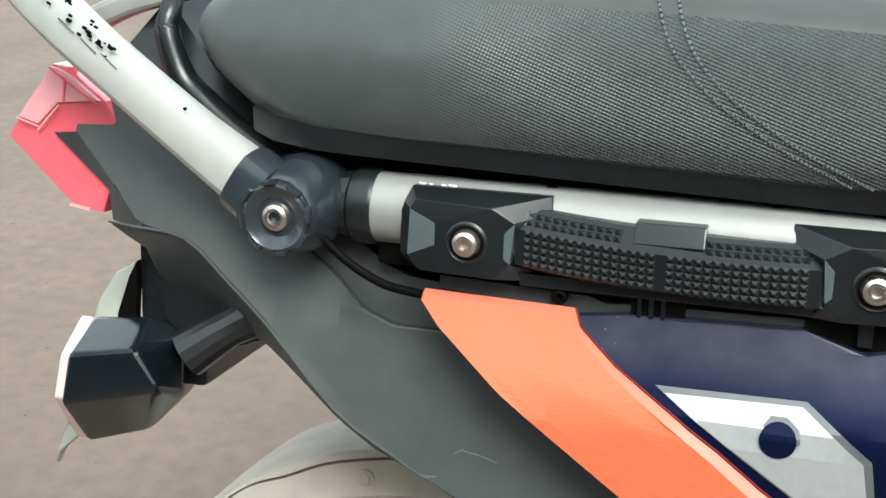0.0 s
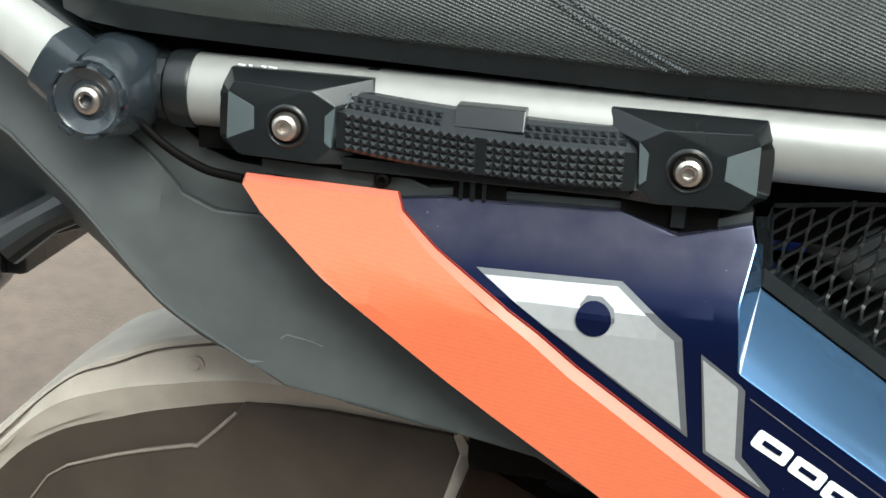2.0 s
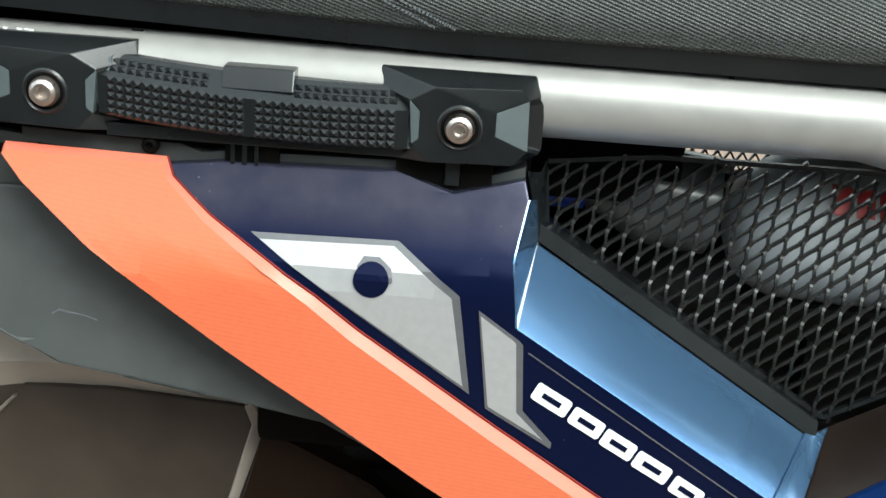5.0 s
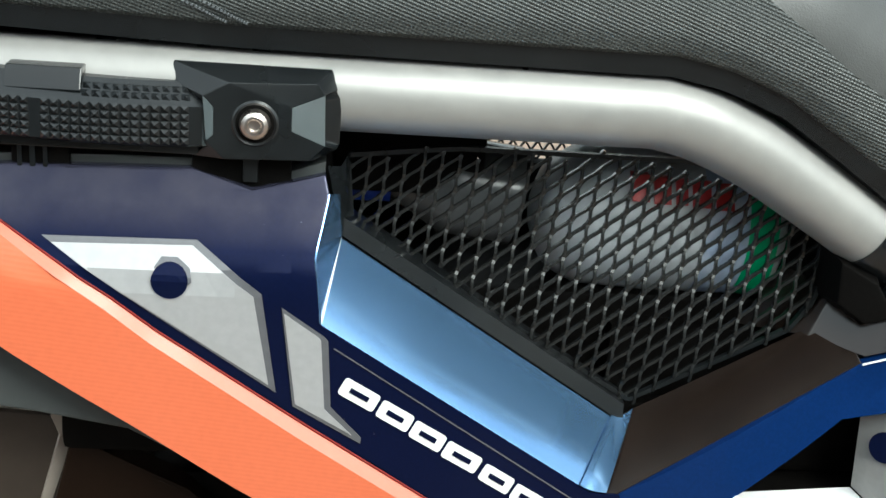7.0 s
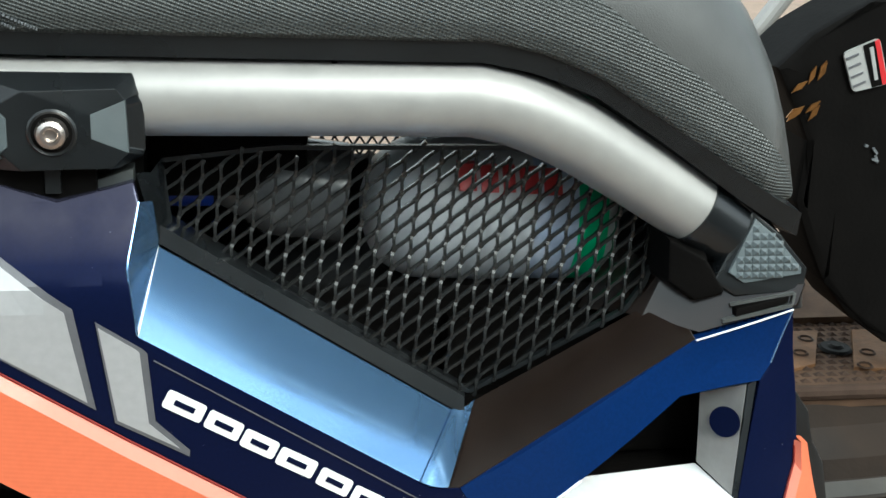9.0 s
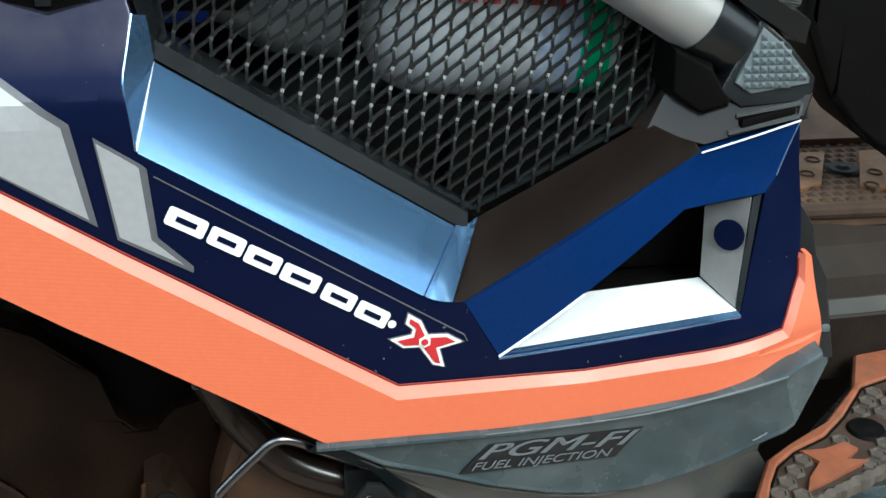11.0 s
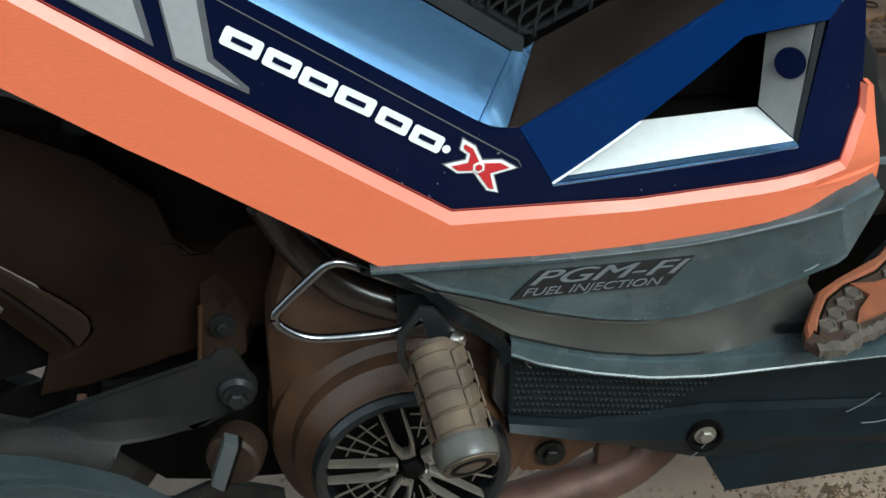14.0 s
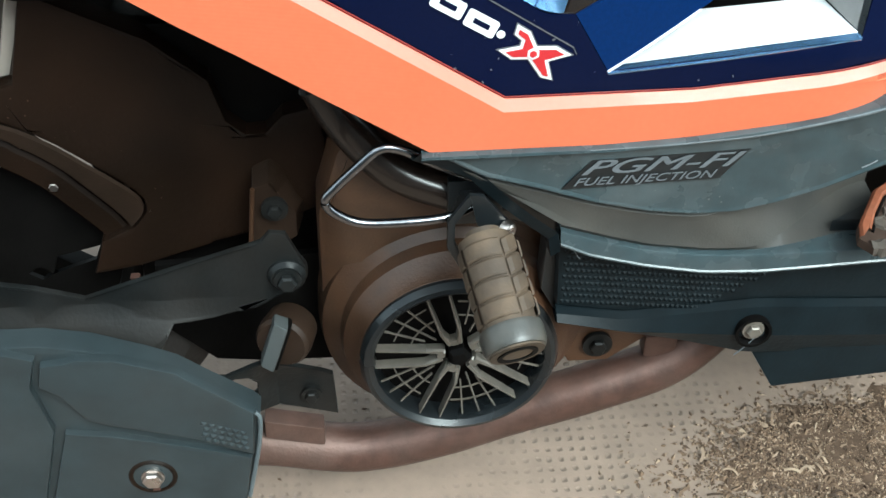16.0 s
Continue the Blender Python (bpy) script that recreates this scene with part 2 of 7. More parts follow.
def sweep(points, radius, sides=20, n=8, section=None, up=(0, 0, 1), smooth=True, caps=True):
    """A tube along a smooth line; radius may be a list, section a closed line in (across, up) units of the radius."""
    line = spline(points, n) if smooth else [Vector(q) for q in points]
    sec = section or [(math.cos(2 * math.pi * k / sides), math.sin(2 * math.pi * k / sides)) for k in range(sides)]
    bm, rings = bm_new(), []
    for i, c in enumerate(line):
        d = (line[min(i + 1, len(line) - 1)] - line[max(i - 1, 0)]).normalized()
        side = d.cross(Vector(up)).normalized()
        top = side.cross(d)
        s = i / (len(line) - 1) * (len(radius) - 1) if isinstance(radius, (list, tuple)) else 0
        r = radius if not isinstance(radius, (list, tuple)) else radius[int(s)] + (radius[min(int(s) + 1, len(radius) - 1)] - radius[int(s)]) * (s - int(s))
        rings.append([bm.verts.new(c + side * a * r + top * b * r) for a, b in sec])
    for p, q in zip(rings, rings[1:]):
        for k in range(len(sec)):
            bm.faces.new((p[k], p[(k + 1) % len(sec)], q[(k + 1) % len(sec)], q[k]))
    if caps:
        bm.faces.new(rings[0])
        bm.faces.new(rings[-1])
    return bm


def lathe(profile, at=(0, 0, 0), turn=(90, 0, 0), sides=32):
    """A body of revolution; profile rows of (radius, height) along its axis, which by default points along -y."""
    bm, rings = bm_new(), []
    m = pose(*at, *turn)
    for r, h in profile:
        if r < 1e-6:
            rings.append([bm.verts.new(m @ Vector((0, 0, h)))])
        else:
            rings.append([bm.verts.new(m @ Vector((r * math.cos(2 * math.pi * k / sides), r * math.sin(2 * math.pi * k / sides), h))) for k in range(sides)])
    for p, q in zip(rings, rings[1:]):
        for k in range(sides):
            a, b, c, d = p[k % len(p)], p[(k + 1) % len(p)], q[(k + 1) % len(q)], q[k % len(q)]
            f = [v for i, v in enumerate((a, b, c, d)) if v not in (a, b, c, d)[:i]]
            if len(f) > 2:
                bm.faces.new(f)
    return bm


def join(*bms):
    """Several bmeshes as one."""
    out = bms[0]
    for b in bms[1:]:
        data = bpy.data.meshes.new("joined")
        b.to_mesh(data)
        b.free()
        out.from_mesh(data)
        bpy.data.meshes.remove(data)
    return out


def span(a, b, n):
    return [a + (b - a) * i / n for i in range(1, n)]


# ---- more materials ----
def node(m, kind, **values):
    n = m.node_tree.nodes.new(kind)
    for key, v in values.items():
        n.inputs[key].default_value = v
    return n


def calc(m, op, a, b=None):
    n = m.node_tree.nodes.new("ShaderNodeMath")
    n.operation = op
    for k, v in enumerate((a, b)):
        if v is None:
            continue
        if isinstance(v, (int, float)):
            n.inputs[k].default_value = v
        else:
            m.node_tree.links.new(v, n.inputs[k])
    return n.outputs[0]


def relief(m, height, strength, distance):
    """Adds a relief to a material on top of what it has."""
    l = m.node_tree.links
    b = m.node_tree.nodes["Principled BSDF"]
    bp = m.node_tree.nodes.new("ShaderNodeBump")
    bp.inputs["Strength"].default_value, bp.inputs["Distance"].default_value = strength, distance
    l.new(height, bp.inputs["Height"])
    if b.inputs["Normal"].is_linked:
        l.new(b.inputs["Normal"].links[0].from_socket, bp.inputs["Normal"])
    l.new(bp.outputs["Normal"], b.inputs["Normal"])


def axes(m):
    at = m.node_tree.nodes.new("ShaderNodeTexCoord")
    s = m.node_tree.nodes.new("ShaderNodeSeparateXYZ")
    m.node_tree.links.new(at.outputs["Object"], s.inputs[0])
    return s.outputs


def embossed(m, pitch, strength, rows=(0, 2), fade=None):
    """A pressed grain of small round bumps in slanting rows."""
    o = axes(m)
    u, v = o[rows[0]], o[rows[1]]
    k = 2 * math.pi / pitch
    a = calc(m, "SINE", calc(m, "MULTIPLY", calc(m, "ADD", u, calc(m, "MULTIPLY", v, 0.55)), k))
    b = calc(m, "SINE", calc(m, "MULTIPLY", calc(m, "SUBTRACT", calc(m, "MULTIPLY", u, 0.45), v), k))
    if fade:
        back, nose = node(m, "ShaderNodeMapRange"), node(m, "ShaderNodeMapRange")
        for n, (lo, hi) in ((back, fade[0]), (nose, fade[1])):
            n.inputs["From Min"].default_value, n.inputs["From Max"].default_value = lo, hi
            m.node_tree.links.new(u, n.inputs["Value"])
        a = calc(m, "MULTIPLY", a, calc(m, "MULTIPLY", back.outputs[0], nose.outputs[0]))
    relief(m, calc(m, "MULTIPLY", a, b), strength, 0.0012)


def specked(m, scale, size, color, amount):
    """Sparse dust specks of uneven size, over the base colour."""
    l, n = m.node_tree.links, m.node_tree.nodes
    b = n["Principled BSDF"]
    cells, blotch = node(m, "ShaderNodeTexVoronoi", Scale=scale), node(m, "ShaderNodeTexNoise", Scale=scale * 0.11, Detail=2.0)
    at = n.new("ShaderNodeTexCoord")
    for t in (cells, blotch):
        l.new(at.outputs["Object"], t.inputs["Vector"])
    near = calc(m, "LESS_THAN", cells.outputs["Distance"], calc(m, "MULTIPLY", calc(m, "MAXIMUM", calc(m, "SUBTRACT", blotch.outputs["Fac"], 0.5), 0.0), size))
    mix = n.new("ShaderNodeMix")
    mix.data_type = "RGBA"
    l.new(calc(m, "MULTIPLY", near, amount), mix.inputs["Factor"])
    l.new(b.inputs["Base Color"].links[0].from_socket, mix.inputs["A"])
    mix.inputs["B"].default_value = (*color, 1)
    l.new(mix.outputs["Result"], b.inputs["Base Color"])


specked(NAVY, 180, 0.5, (0.30, 0.31, 0.36), 0.5)
specked(BLUE, 120, 0.28, (0.6, 0.65, 0.75), 0.35)
specked(SKIRT_PLASTIC, 200, 0.55, (0.22, 0.22, 0.21), 0.5)
specked(BROWN_PLASTIC, 170, 0.4, (0.15, 0.1, 0.07), 0.4)
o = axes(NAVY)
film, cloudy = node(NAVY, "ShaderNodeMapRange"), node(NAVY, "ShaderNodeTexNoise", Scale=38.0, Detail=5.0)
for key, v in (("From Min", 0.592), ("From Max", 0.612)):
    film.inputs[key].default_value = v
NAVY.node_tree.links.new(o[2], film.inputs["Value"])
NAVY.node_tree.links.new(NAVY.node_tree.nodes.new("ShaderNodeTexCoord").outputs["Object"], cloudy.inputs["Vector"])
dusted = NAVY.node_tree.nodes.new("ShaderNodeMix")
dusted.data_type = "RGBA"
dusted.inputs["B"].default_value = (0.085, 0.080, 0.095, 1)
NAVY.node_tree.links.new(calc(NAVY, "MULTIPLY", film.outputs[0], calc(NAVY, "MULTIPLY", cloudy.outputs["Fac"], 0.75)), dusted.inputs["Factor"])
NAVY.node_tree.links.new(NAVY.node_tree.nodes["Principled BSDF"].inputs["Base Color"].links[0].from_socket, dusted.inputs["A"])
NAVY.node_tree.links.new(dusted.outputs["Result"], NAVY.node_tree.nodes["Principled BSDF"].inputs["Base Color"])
embossed(SEAT, 0.0030, 0.5, fade=((-0.04, 0.09), (0.66, 0.60)))
SEAT_TOP = material("smooth_seat_vinyl", (0.045, 0.046, 0.045), 0.42, 0.0, 0.10, 60, (0.12, 0.11, 0.10), 0.10, 6, bump=0.15, bump_scale=900)
o = axes(ORANGE)
relief(ORANGE, calc(ORANGE, "SINE", calc(ORANGE, "MULTIPLY", calc(ORANGE, "ADD", calc(ORANGE, "MULTIPLY", o[0], 0.12), o[2]), 2 * math.pi / 0.0025)), 0.05, 0.0003)
MAT_ORANGE = material("faded_orange_rubber", (0.20, 0.060, 0.027), 0.75, 0.0, 0.2, 80, (0.16, 0.08, 0.05), 0.35, 30, bump=0.3, spec=0.2)
MAT_BROWN = material("brown_rubber_mat", (0.034, 0.021, 0.015), 0.8, 0.0, 0.25, 80, (0.075, 0.046, 0.032), 0.4, 30, bump=0.4, spec=0.15)
BOTTLE = material("grey_bottle", (0.50, 0.53, 0.56), 0.4, 0.0, 0.06, 60, (0.2, 0.2, 0.2), 0.2, 20)
WALL = material("shade_wall_plaster", (0.13, 0.125, 0.12), 0.9, 0.0, 0.2, 20, (0.08, 0.075, 0.07), 0.4, 2, bump=0.4)
GREEN = material("green_print", (0.0, 0.42, 0.17), 0.4)
# silver made near white, the sky's reflection being put into its colour
SILVER_BRIGHT = material("sky_lit_silver_paint", (0.93, 0.93, 0.93), 0.22, 0.25, 0.04, 200)
BLUE_CAP = material("blue_plastic", (0.015, 0.07, 0.55), 0.4)
FLASK = material("grey_flask", (0.10, 0.105, 0.11), 0.25, 0.0, 0.2, 60, (0.2, 0.2, 0.2), 0.2, 20)
BLUE_PRINT = material("faded_blue_print", (0.32, 0.42, 0.60), 0.4, 0.0, 0.2, 60, (0.6, 0.62, 0.65), 0.6, 60)
GOLD = material("gold_metal", (0.22, 0.10, 0.03), 0.3, 0.6, 0.3, 120)
PLATE = material("pale_plate", (0.45, 0.46, 0.42), 0.4, 0.3, 0.08, 60)
SPOKE = material("satin_spoke", (0.12, 0.108, 0.092), 0.4, 0.3, 0.15, 150, (0.2, 0.15, 0.11), 0.3, 40)
ENGINE = material("dusty_black_steel", (0.0065, 0.0080, 0.0085), 0.36, 0.0, 0.25, 50, (0.05, 0.038, 0.03), 0.25, 12, bump=0.2, spec=0.16)
PRINT_GREY = material("grey_print", (0.13, 0.14, 0.15), 0.45, 0.2, 0.12, 200)
PAD_GREY = material("blue_grey_rubber", (0.075, 0.092, 0.098), 0.4, 0.0, 0.12, 60, (0.16, 0.16, 0.16), 0.2, 20)
COLLAR = material("worn_peg_collar", (0.040, 0.040, 0.036), 0.38, 0.0, 0.25, 90, (0.11, 0.085, 0.06), 0.35, 50, bump=0.15, bump_scale=500)
# lighter plastic for the sky highlight painted on the skirt's ridge
SKIRT_GLINT = material("skirt_glint_plastic", (0.17, 0.19, 0.20), 0.16, 0.3, 0.15, 120, (0.08, 0.085, 0.085), 0.3, 30, coat=0.8)
MAT_PAD = material("dusty_mat_pads", (0.058, 0.047, 0.038), 0.7, 0.0, 0.3, 90, (0.105, 0.080, 0.060), 0.35, 40, bump=0.3, spec=0.25)
MUD_EDGE = material("worn_lit_mud_edge", (0.20, 0.168, 0.142), 0.6, 0.0, 0.25, 90, (0.11, 0.09, 0.075), 0.5, 30, bump=0.2)
MAT_TAN = material("tan_rubber_mat", (0.075, 0.043, 0.025), 0.8, 0.0, 0.25, 60, (0.045, 0.028, 0.02), 0.6, 22, bump=0.4, spec=0.15)
ENGINE_BROWN = material("brown_dusty_cover", (0.012, 0.0075, 0.005), 0.5, 0.0, 0.3, 40, (0.050, 0.025, 0.0135), 0.35, 12, bump=0.2, spec=0.2)
UNDER = material("black_under_panel", (0.0050, 0.0085, 0.0105), 0.4, 0.0, 0.25, 50, (0.03, 0.03, 0.03), 0.08, 9, bump=0.2, spec=0.12)
MESH = material("glossy_black_mesh", (0.011, 0.0115, 0.0115), 0.20, 0.0, 0.2, 60, (0.03, 0.03, 0.03), 0.1, 9)
SHIELD = material("gloss_black_panel", (0.008, 0.0055, 0.0045), 0.20, 0.0, 0.2, 60, (0.05, 0.03, 0.02), 0.2, 8)


def sheets(outlines, depth, thick, cuts_x=(), cuts_z=(), bevel=0.0012, lift=0.0):
    """As sheet(), from several outlines that share corners, so that openings can lie between them."""
    bm = bm_new()
    for line in outlines:
        bm.faces.new([bm.verts.new((x, 0, z)) for x, z in line]).normal_update()
    bmesh.ops.remove_doubles(bm, verts=bm.verts, dist=1e-5)
    bmesh.ops.triangulate(bm, faces=bm.faces[:], quad_method="BEAUTY", ngon_method="EAR_CLIP")
    for axis, values in ((0, cuts_x), (2, cuts_z)):
        for v in values:
            co, no = [0, 0, 0], [0, 0, 0]
            co[axis], no[axis] = v, 1
            bmesh.ops.bisect_plane(bm, geom=bm.verts[:] + bm.edges[:] + bm.faces[:], plane_co=co, plane_no=no)
    for v in bm.verts:
        v.co.y = depth(v.co.x, v.co.z) - lift
    rim = [e for e in bm.edges if len(e.link_faces) == 1]
    ret = bmesh.ops.extrude_face_region(bm, geom=bm.faces[:])
    bmesh.ops.translate(bm, verts=[g for g in ret["geom"] if isinstance(g, bmesh.types.BMVert)], vec=(0, thick, 0))
    if bevel:
        bmesh.ops.bevel(bm, geom=[e for e in rim if e.is_valid], offset=bevel, segments=2, affect="EDGES", profile=0.6)
    return bm


def loft(rows, close=False):
    """A surface through rows of places, each row with as many."""
    bm = bm_new()
    vs = [[bm.verts.new(p) for p in row] for row in rows]
    for a, b in zip(vs, vs[1:]):
        n = len(a)
        for k in range(n if close else n - 1):
            bm.faces.new((a[k], a[(k + 1) % n], b[(k + 1) % n], b[k]))
    return bm


def along(table, x):
    """A value read from a table of (place, value), eased between its rows."""
    for (a, p), (b, q) in zip(table, table[1:]):
        if x <= b:
            return p + (q - p) * max(0.0, (x - a) / (b - a))
    return table[-1][1]


def ring(n, r, at=(0.0, 0.0), start=0.0):
    return [(at[0] + r * math.cos(start + 2 * math.pi * k / n), at[1] + r * math.sin(start + 2 * math.pi * k / n)) for k in range(n)]


def bolt_head(at, r=0.0075, h=0.0045, turn=(90, 0, 0)):
    """A round head with a hexagon socket."""
    head = lathe([(0, -0.002), (r, -0.002), (r, 0.0012), (r * 0.86, h * 0.8), (r * 0.62, h), (r * 0.46, h), (r * 0.40, h * 0.85), (r * 0.38, h * 0.25), (0, h * 0.15)], at, turn, 24)
    return head


def hex_bolt(at, r=0.006, h=0.005, turn=(90, 0, 0), washer=0.009):
    return join(lathe([(0, 0.0015), (washer, 0.0015), (washer, -0.002)], at, turn, 24), lathe([(0, h), (r * 0.8, h), (r, h * 0.8), (r, 0.0)], at, turn, 6))


def studs(places, a, b, h):
    """Small pyramids; places gives for each its middle and the directions along, across and outward."""
    verts, faces = [], []
    for c, u, v, n in places:
        c, u, v, n = Vector(c), Vector(u), Vector(v), Vector(n)
        i = len(verts)
        verts += [c - u * a - v * b, c + u * a - v * b, c + u * a + v * b, c - u * a + v * b, c + n * h]
        faces += [(i, i + 1, i + 4), (i + 1, i + 2, i + 4), (i + 2, i + 3, i + 4), (i + 3, i, i + 4)]
    data = bpy.data.meshes.new("studs")
    data.from_pydata(verts, [], faces)
    bm = bm_new()
    bm.from_mesh(data)
    bpy.data.meshes.remove(data)
    return bm


def bars(pieces, half=0.0006):
    """Square rods between pairs of places, as one mesh."""
    verts, faces = [], []
    for a, b, w in pieces:
        a, b = Vector(a), Vector(b)
        d = (b - a).normalized()
        s = d.cross(Vector((0, 1, 0.01))).normalized()
        t = s.cross(d)
        i = len(verts)
        for c in (a, b):
            verts += [c + s * w + t * w * 1.4, c - s * w + t * w * 1.4, c - s * w - t * w * 1.4, c + s * w - t * w * 1.4]
        faces += [(i, i + 1, i + 5, i + 4), (i + 1, i + 2, i + 6, i + 5), (i + 2, i + 3, i + 7, i + 6), (i + 3, i, i + 4, i + 7), (i, i + 1, i + 2, i + 3), (i + 4, i + 5, i + 6, i + 7)]
    data = bpy.data.meshes.new("bars")
    data.from_pydata(verts, [], faces)
    bm = bm_new()
    bm.from_mesh(data)
    bpy.data.meshes.remove(data)
    return bm


def inside(x, z, line):
    hit = False
    for (a, b), (c, d) in zip(line, line[1:] + line[:1]):
        if (b > z) != (d > z) and x < (c - a) * (z - b) / (d - b) + a:
            hit = not hit
    return hit


# ---- the ground ----
bm = bm_new()
bmesh.ops.create_grid(bm, x_segments=8, y_segments=8, size=40)
floor = part("ground", bm, GROUND)
tagged(floor, "dusty brown paved ground with pressed dots", "ground", kind="structure")
o = axes(GROUND)
k = 2 * math.pi / 0.0100
wave = node(GROUND, "ShaderNodeTexNoise", Scale=60.0, Detail=2.0)
GROUND.node_tree.links.new(GROUND.node_tree.nodes.new("ShaderNodeTexCoord").outputs["Object"], wave.inputs["Vector"])
jit = calc(GROUND, "MULTIPLY", calc(GROUND, "SUBTRACT", wave.outputs["Fac"], 0.5), 3.4)
dots = calc(GROUND, "MULTIPLY", calc(GROUND, "MAXIMUM", calc(GROUND, "SINE", calc(GROUND, "ADD", calc(GROUND, "MULTIPLY", o[0], k), jit)), 0.0), calc(GROUND, "MAXIMUM", calc(GROUND, "SINE", calc(GROUND, "ADD", calc(GROUND, "MULTIPLY", o[1], k), jit)), 0.0))
worn = node(GROUND, "ShaderNodeTexNoise", Scale=7.0, Detail=4.0)
GROUND.node_tree.links.new(GROUND.node_tree.nodes.new("ShaderNodeTexCoord").outputs["Object"], worn.inputs["Vector"])
patch = calc(GROUND, "MULTIPLY", calc(GROUND, "ADD", calc(GROUND, "MAXIMUM", calc(GROUND, "SUBTRACT", worn.outputs["Fac"], 0.46), 0.0), 0.02), 6.0)
trodden = node(GROUND, "ShaderNodeMapRange")
for key, v in (("From Min", -0.30), ("From Max", 0.20), ("To Min", 0.22), ("To Max", 1.0)):
    trodden.inputs[key].default_value = v
GROUND.node_tree.links.new(o[0], trodden.inputs["Value"])
shift = node(GROUND, "ShaderNodeMapRange")
for key, v in (("From Min", -0.25), ("From Max", 0.35)):
    shift.inputs[key].default_value = v
GROUND.node_tree.links.new(o[0], shift.inputs["Value"])
tint = GROUND.node_tree.nodes.new("ShaderNodeMix")
tint.data_type, tint.blend_type = "RGBA", "MULTIPLY"
tint.inputs["Factor"].default_value = 1.0
tone = GROUND.node_tree.nodes.new("ShaderNodeMix")
tone.data_type = "RGBA"
tone.inputs["A"].default_value, tone.inputs["B"].default_value = (0.73, 0.71, 0.70, 1), (1.06, 1.01, 0.94, 1)
GROUND.node_tree.links.new(shift.outputs[0], tone.inputs["Factor"])
GROUND.node_tree.links.new(GROUND.node_tree.nodes["Principled BSDF"].inputs["Base Color"].links[0].from_socket, tint.inputs["A"])
GROUND.node_tree.links.new(tone.outputs["Result"], tint.inputs["B"])
GROUND.node_tree.links.new(tint.outputs["Result"], GROUND.node_tree.nodes["Principled BSDF"].inputs["Base Color"])
dimples = calc(GROUND, "MULTIPLY", calc(GROUND, "MULTIPLY", dots, patch), trodden.outputs[0])
# a darker base colour inside the dimples
dimple_mix = GROUND.node_tree.nodes.new("ShaderNodeMix")
dimple_mix.data_type = "RGBA"
dimple_mix.inputs["B"].default_value = (0.085, 0.066, 0.050, 1)
GROUND.node_tree.links.new(calc(GROUND, "MULTIPLY", dimples, 0.46), dimple_mix.inputs["Factor"])
GROUND.node_tree.links.new(tint.outputs["Result"], dimple_mix.inputs["A"])
GROUND.node_tree.links.new(dimple_mix.outputs["Result"], GROUND.node_tree.nodes["Principled BSDF"].inputs["Base Color"])
relief(GROUND, calc(GROUND, "MULTIPLY", dimples, -1.0), 0.75, 0.003)

# an added wall, unseen behind the camera, dims the low light on that side
part("shade_wall", block((-6.0, -2.75, 0), (6.0, -2.55, 2.2), 0.01), WALL)
tagged(bpy.data.objects["shade_wall"], "unseen plain dark wall added behind the viewer to dim low light", "wall", kind="structure")

# ---- the scooter ----
scooter = new("scooter")
scooter.matrix_world = LEAN
tagged(scooter, "navy, orange and black scooter leaning on its side stand", "scooter")

# side cover with its opening, and the orange stripe
OPEN = [(0.437, 0.4255), (0.545, 0.5020), (0.5945, 0.5085), (0.581, 0.4405)]
# the arm takes the lightened navy, as it reflects more sky
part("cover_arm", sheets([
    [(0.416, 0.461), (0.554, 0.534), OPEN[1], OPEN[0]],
    [(0.554, 0.534), (0.612, 0.551), (0.6005, 0.5165), OPEN[2], OPEN[1]]], flank, 0.006, span(0.416, 0.62, 8), span(0.42, 0.56, 14), 0.0005), DEEP_BLUE, scooter, "upper arm of the cover, navy lightened for its sky reflection")
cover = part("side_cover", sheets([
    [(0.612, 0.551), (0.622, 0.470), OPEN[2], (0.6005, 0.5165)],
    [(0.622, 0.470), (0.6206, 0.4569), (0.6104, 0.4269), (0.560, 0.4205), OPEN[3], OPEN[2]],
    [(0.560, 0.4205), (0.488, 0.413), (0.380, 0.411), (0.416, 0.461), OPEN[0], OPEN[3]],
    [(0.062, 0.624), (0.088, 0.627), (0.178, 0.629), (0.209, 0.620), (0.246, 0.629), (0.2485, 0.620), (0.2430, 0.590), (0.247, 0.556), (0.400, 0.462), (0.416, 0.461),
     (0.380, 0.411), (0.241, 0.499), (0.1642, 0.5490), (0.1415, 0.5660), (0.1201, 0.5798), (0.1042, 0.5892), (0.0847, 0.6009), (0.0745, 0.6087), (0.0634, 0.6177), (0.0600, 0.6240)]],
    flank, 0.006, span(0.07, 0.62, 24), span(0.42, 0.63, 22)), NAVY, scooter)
EDGE = [(-0.0275, 0.6255), (-0.0262, 0.6290), (0.0596, 0.6275), (0.0634, 0.6187), (0.0745, 0.6097), (0.0847, 0.6018), (0.1042, 0.5901), (0.1201, 0.5806), (0.1415, 0.5666), (0.1642, 0.5495), (0.241, 0.499), (0.380, 0.411), (0.488, 0.413), (0.560, 0.4205),
        (0.6104, 0.4269), (0.6206, 0.4569), (0.6196, 0.4710)]
INNER = [(-0.0262, 0.6240), (-0.0250, 0.6262), (0.0578, 0.6250), (0.0612, 0.6175), (0.0722, 0.6078), (0.0822, 0.5993), (0.1015, 0.5868), (0.1172, 0.5768), (0.1385, 0.5618), (0.1612, 0.5440), (0.239, 0.492), (0.379, 0.4035), (0.488, 0.4065), (0.560, 0.4135),
         (0.6150, 0.4220), (0.6250, 0.4515), (0.6228, 0.4705)]
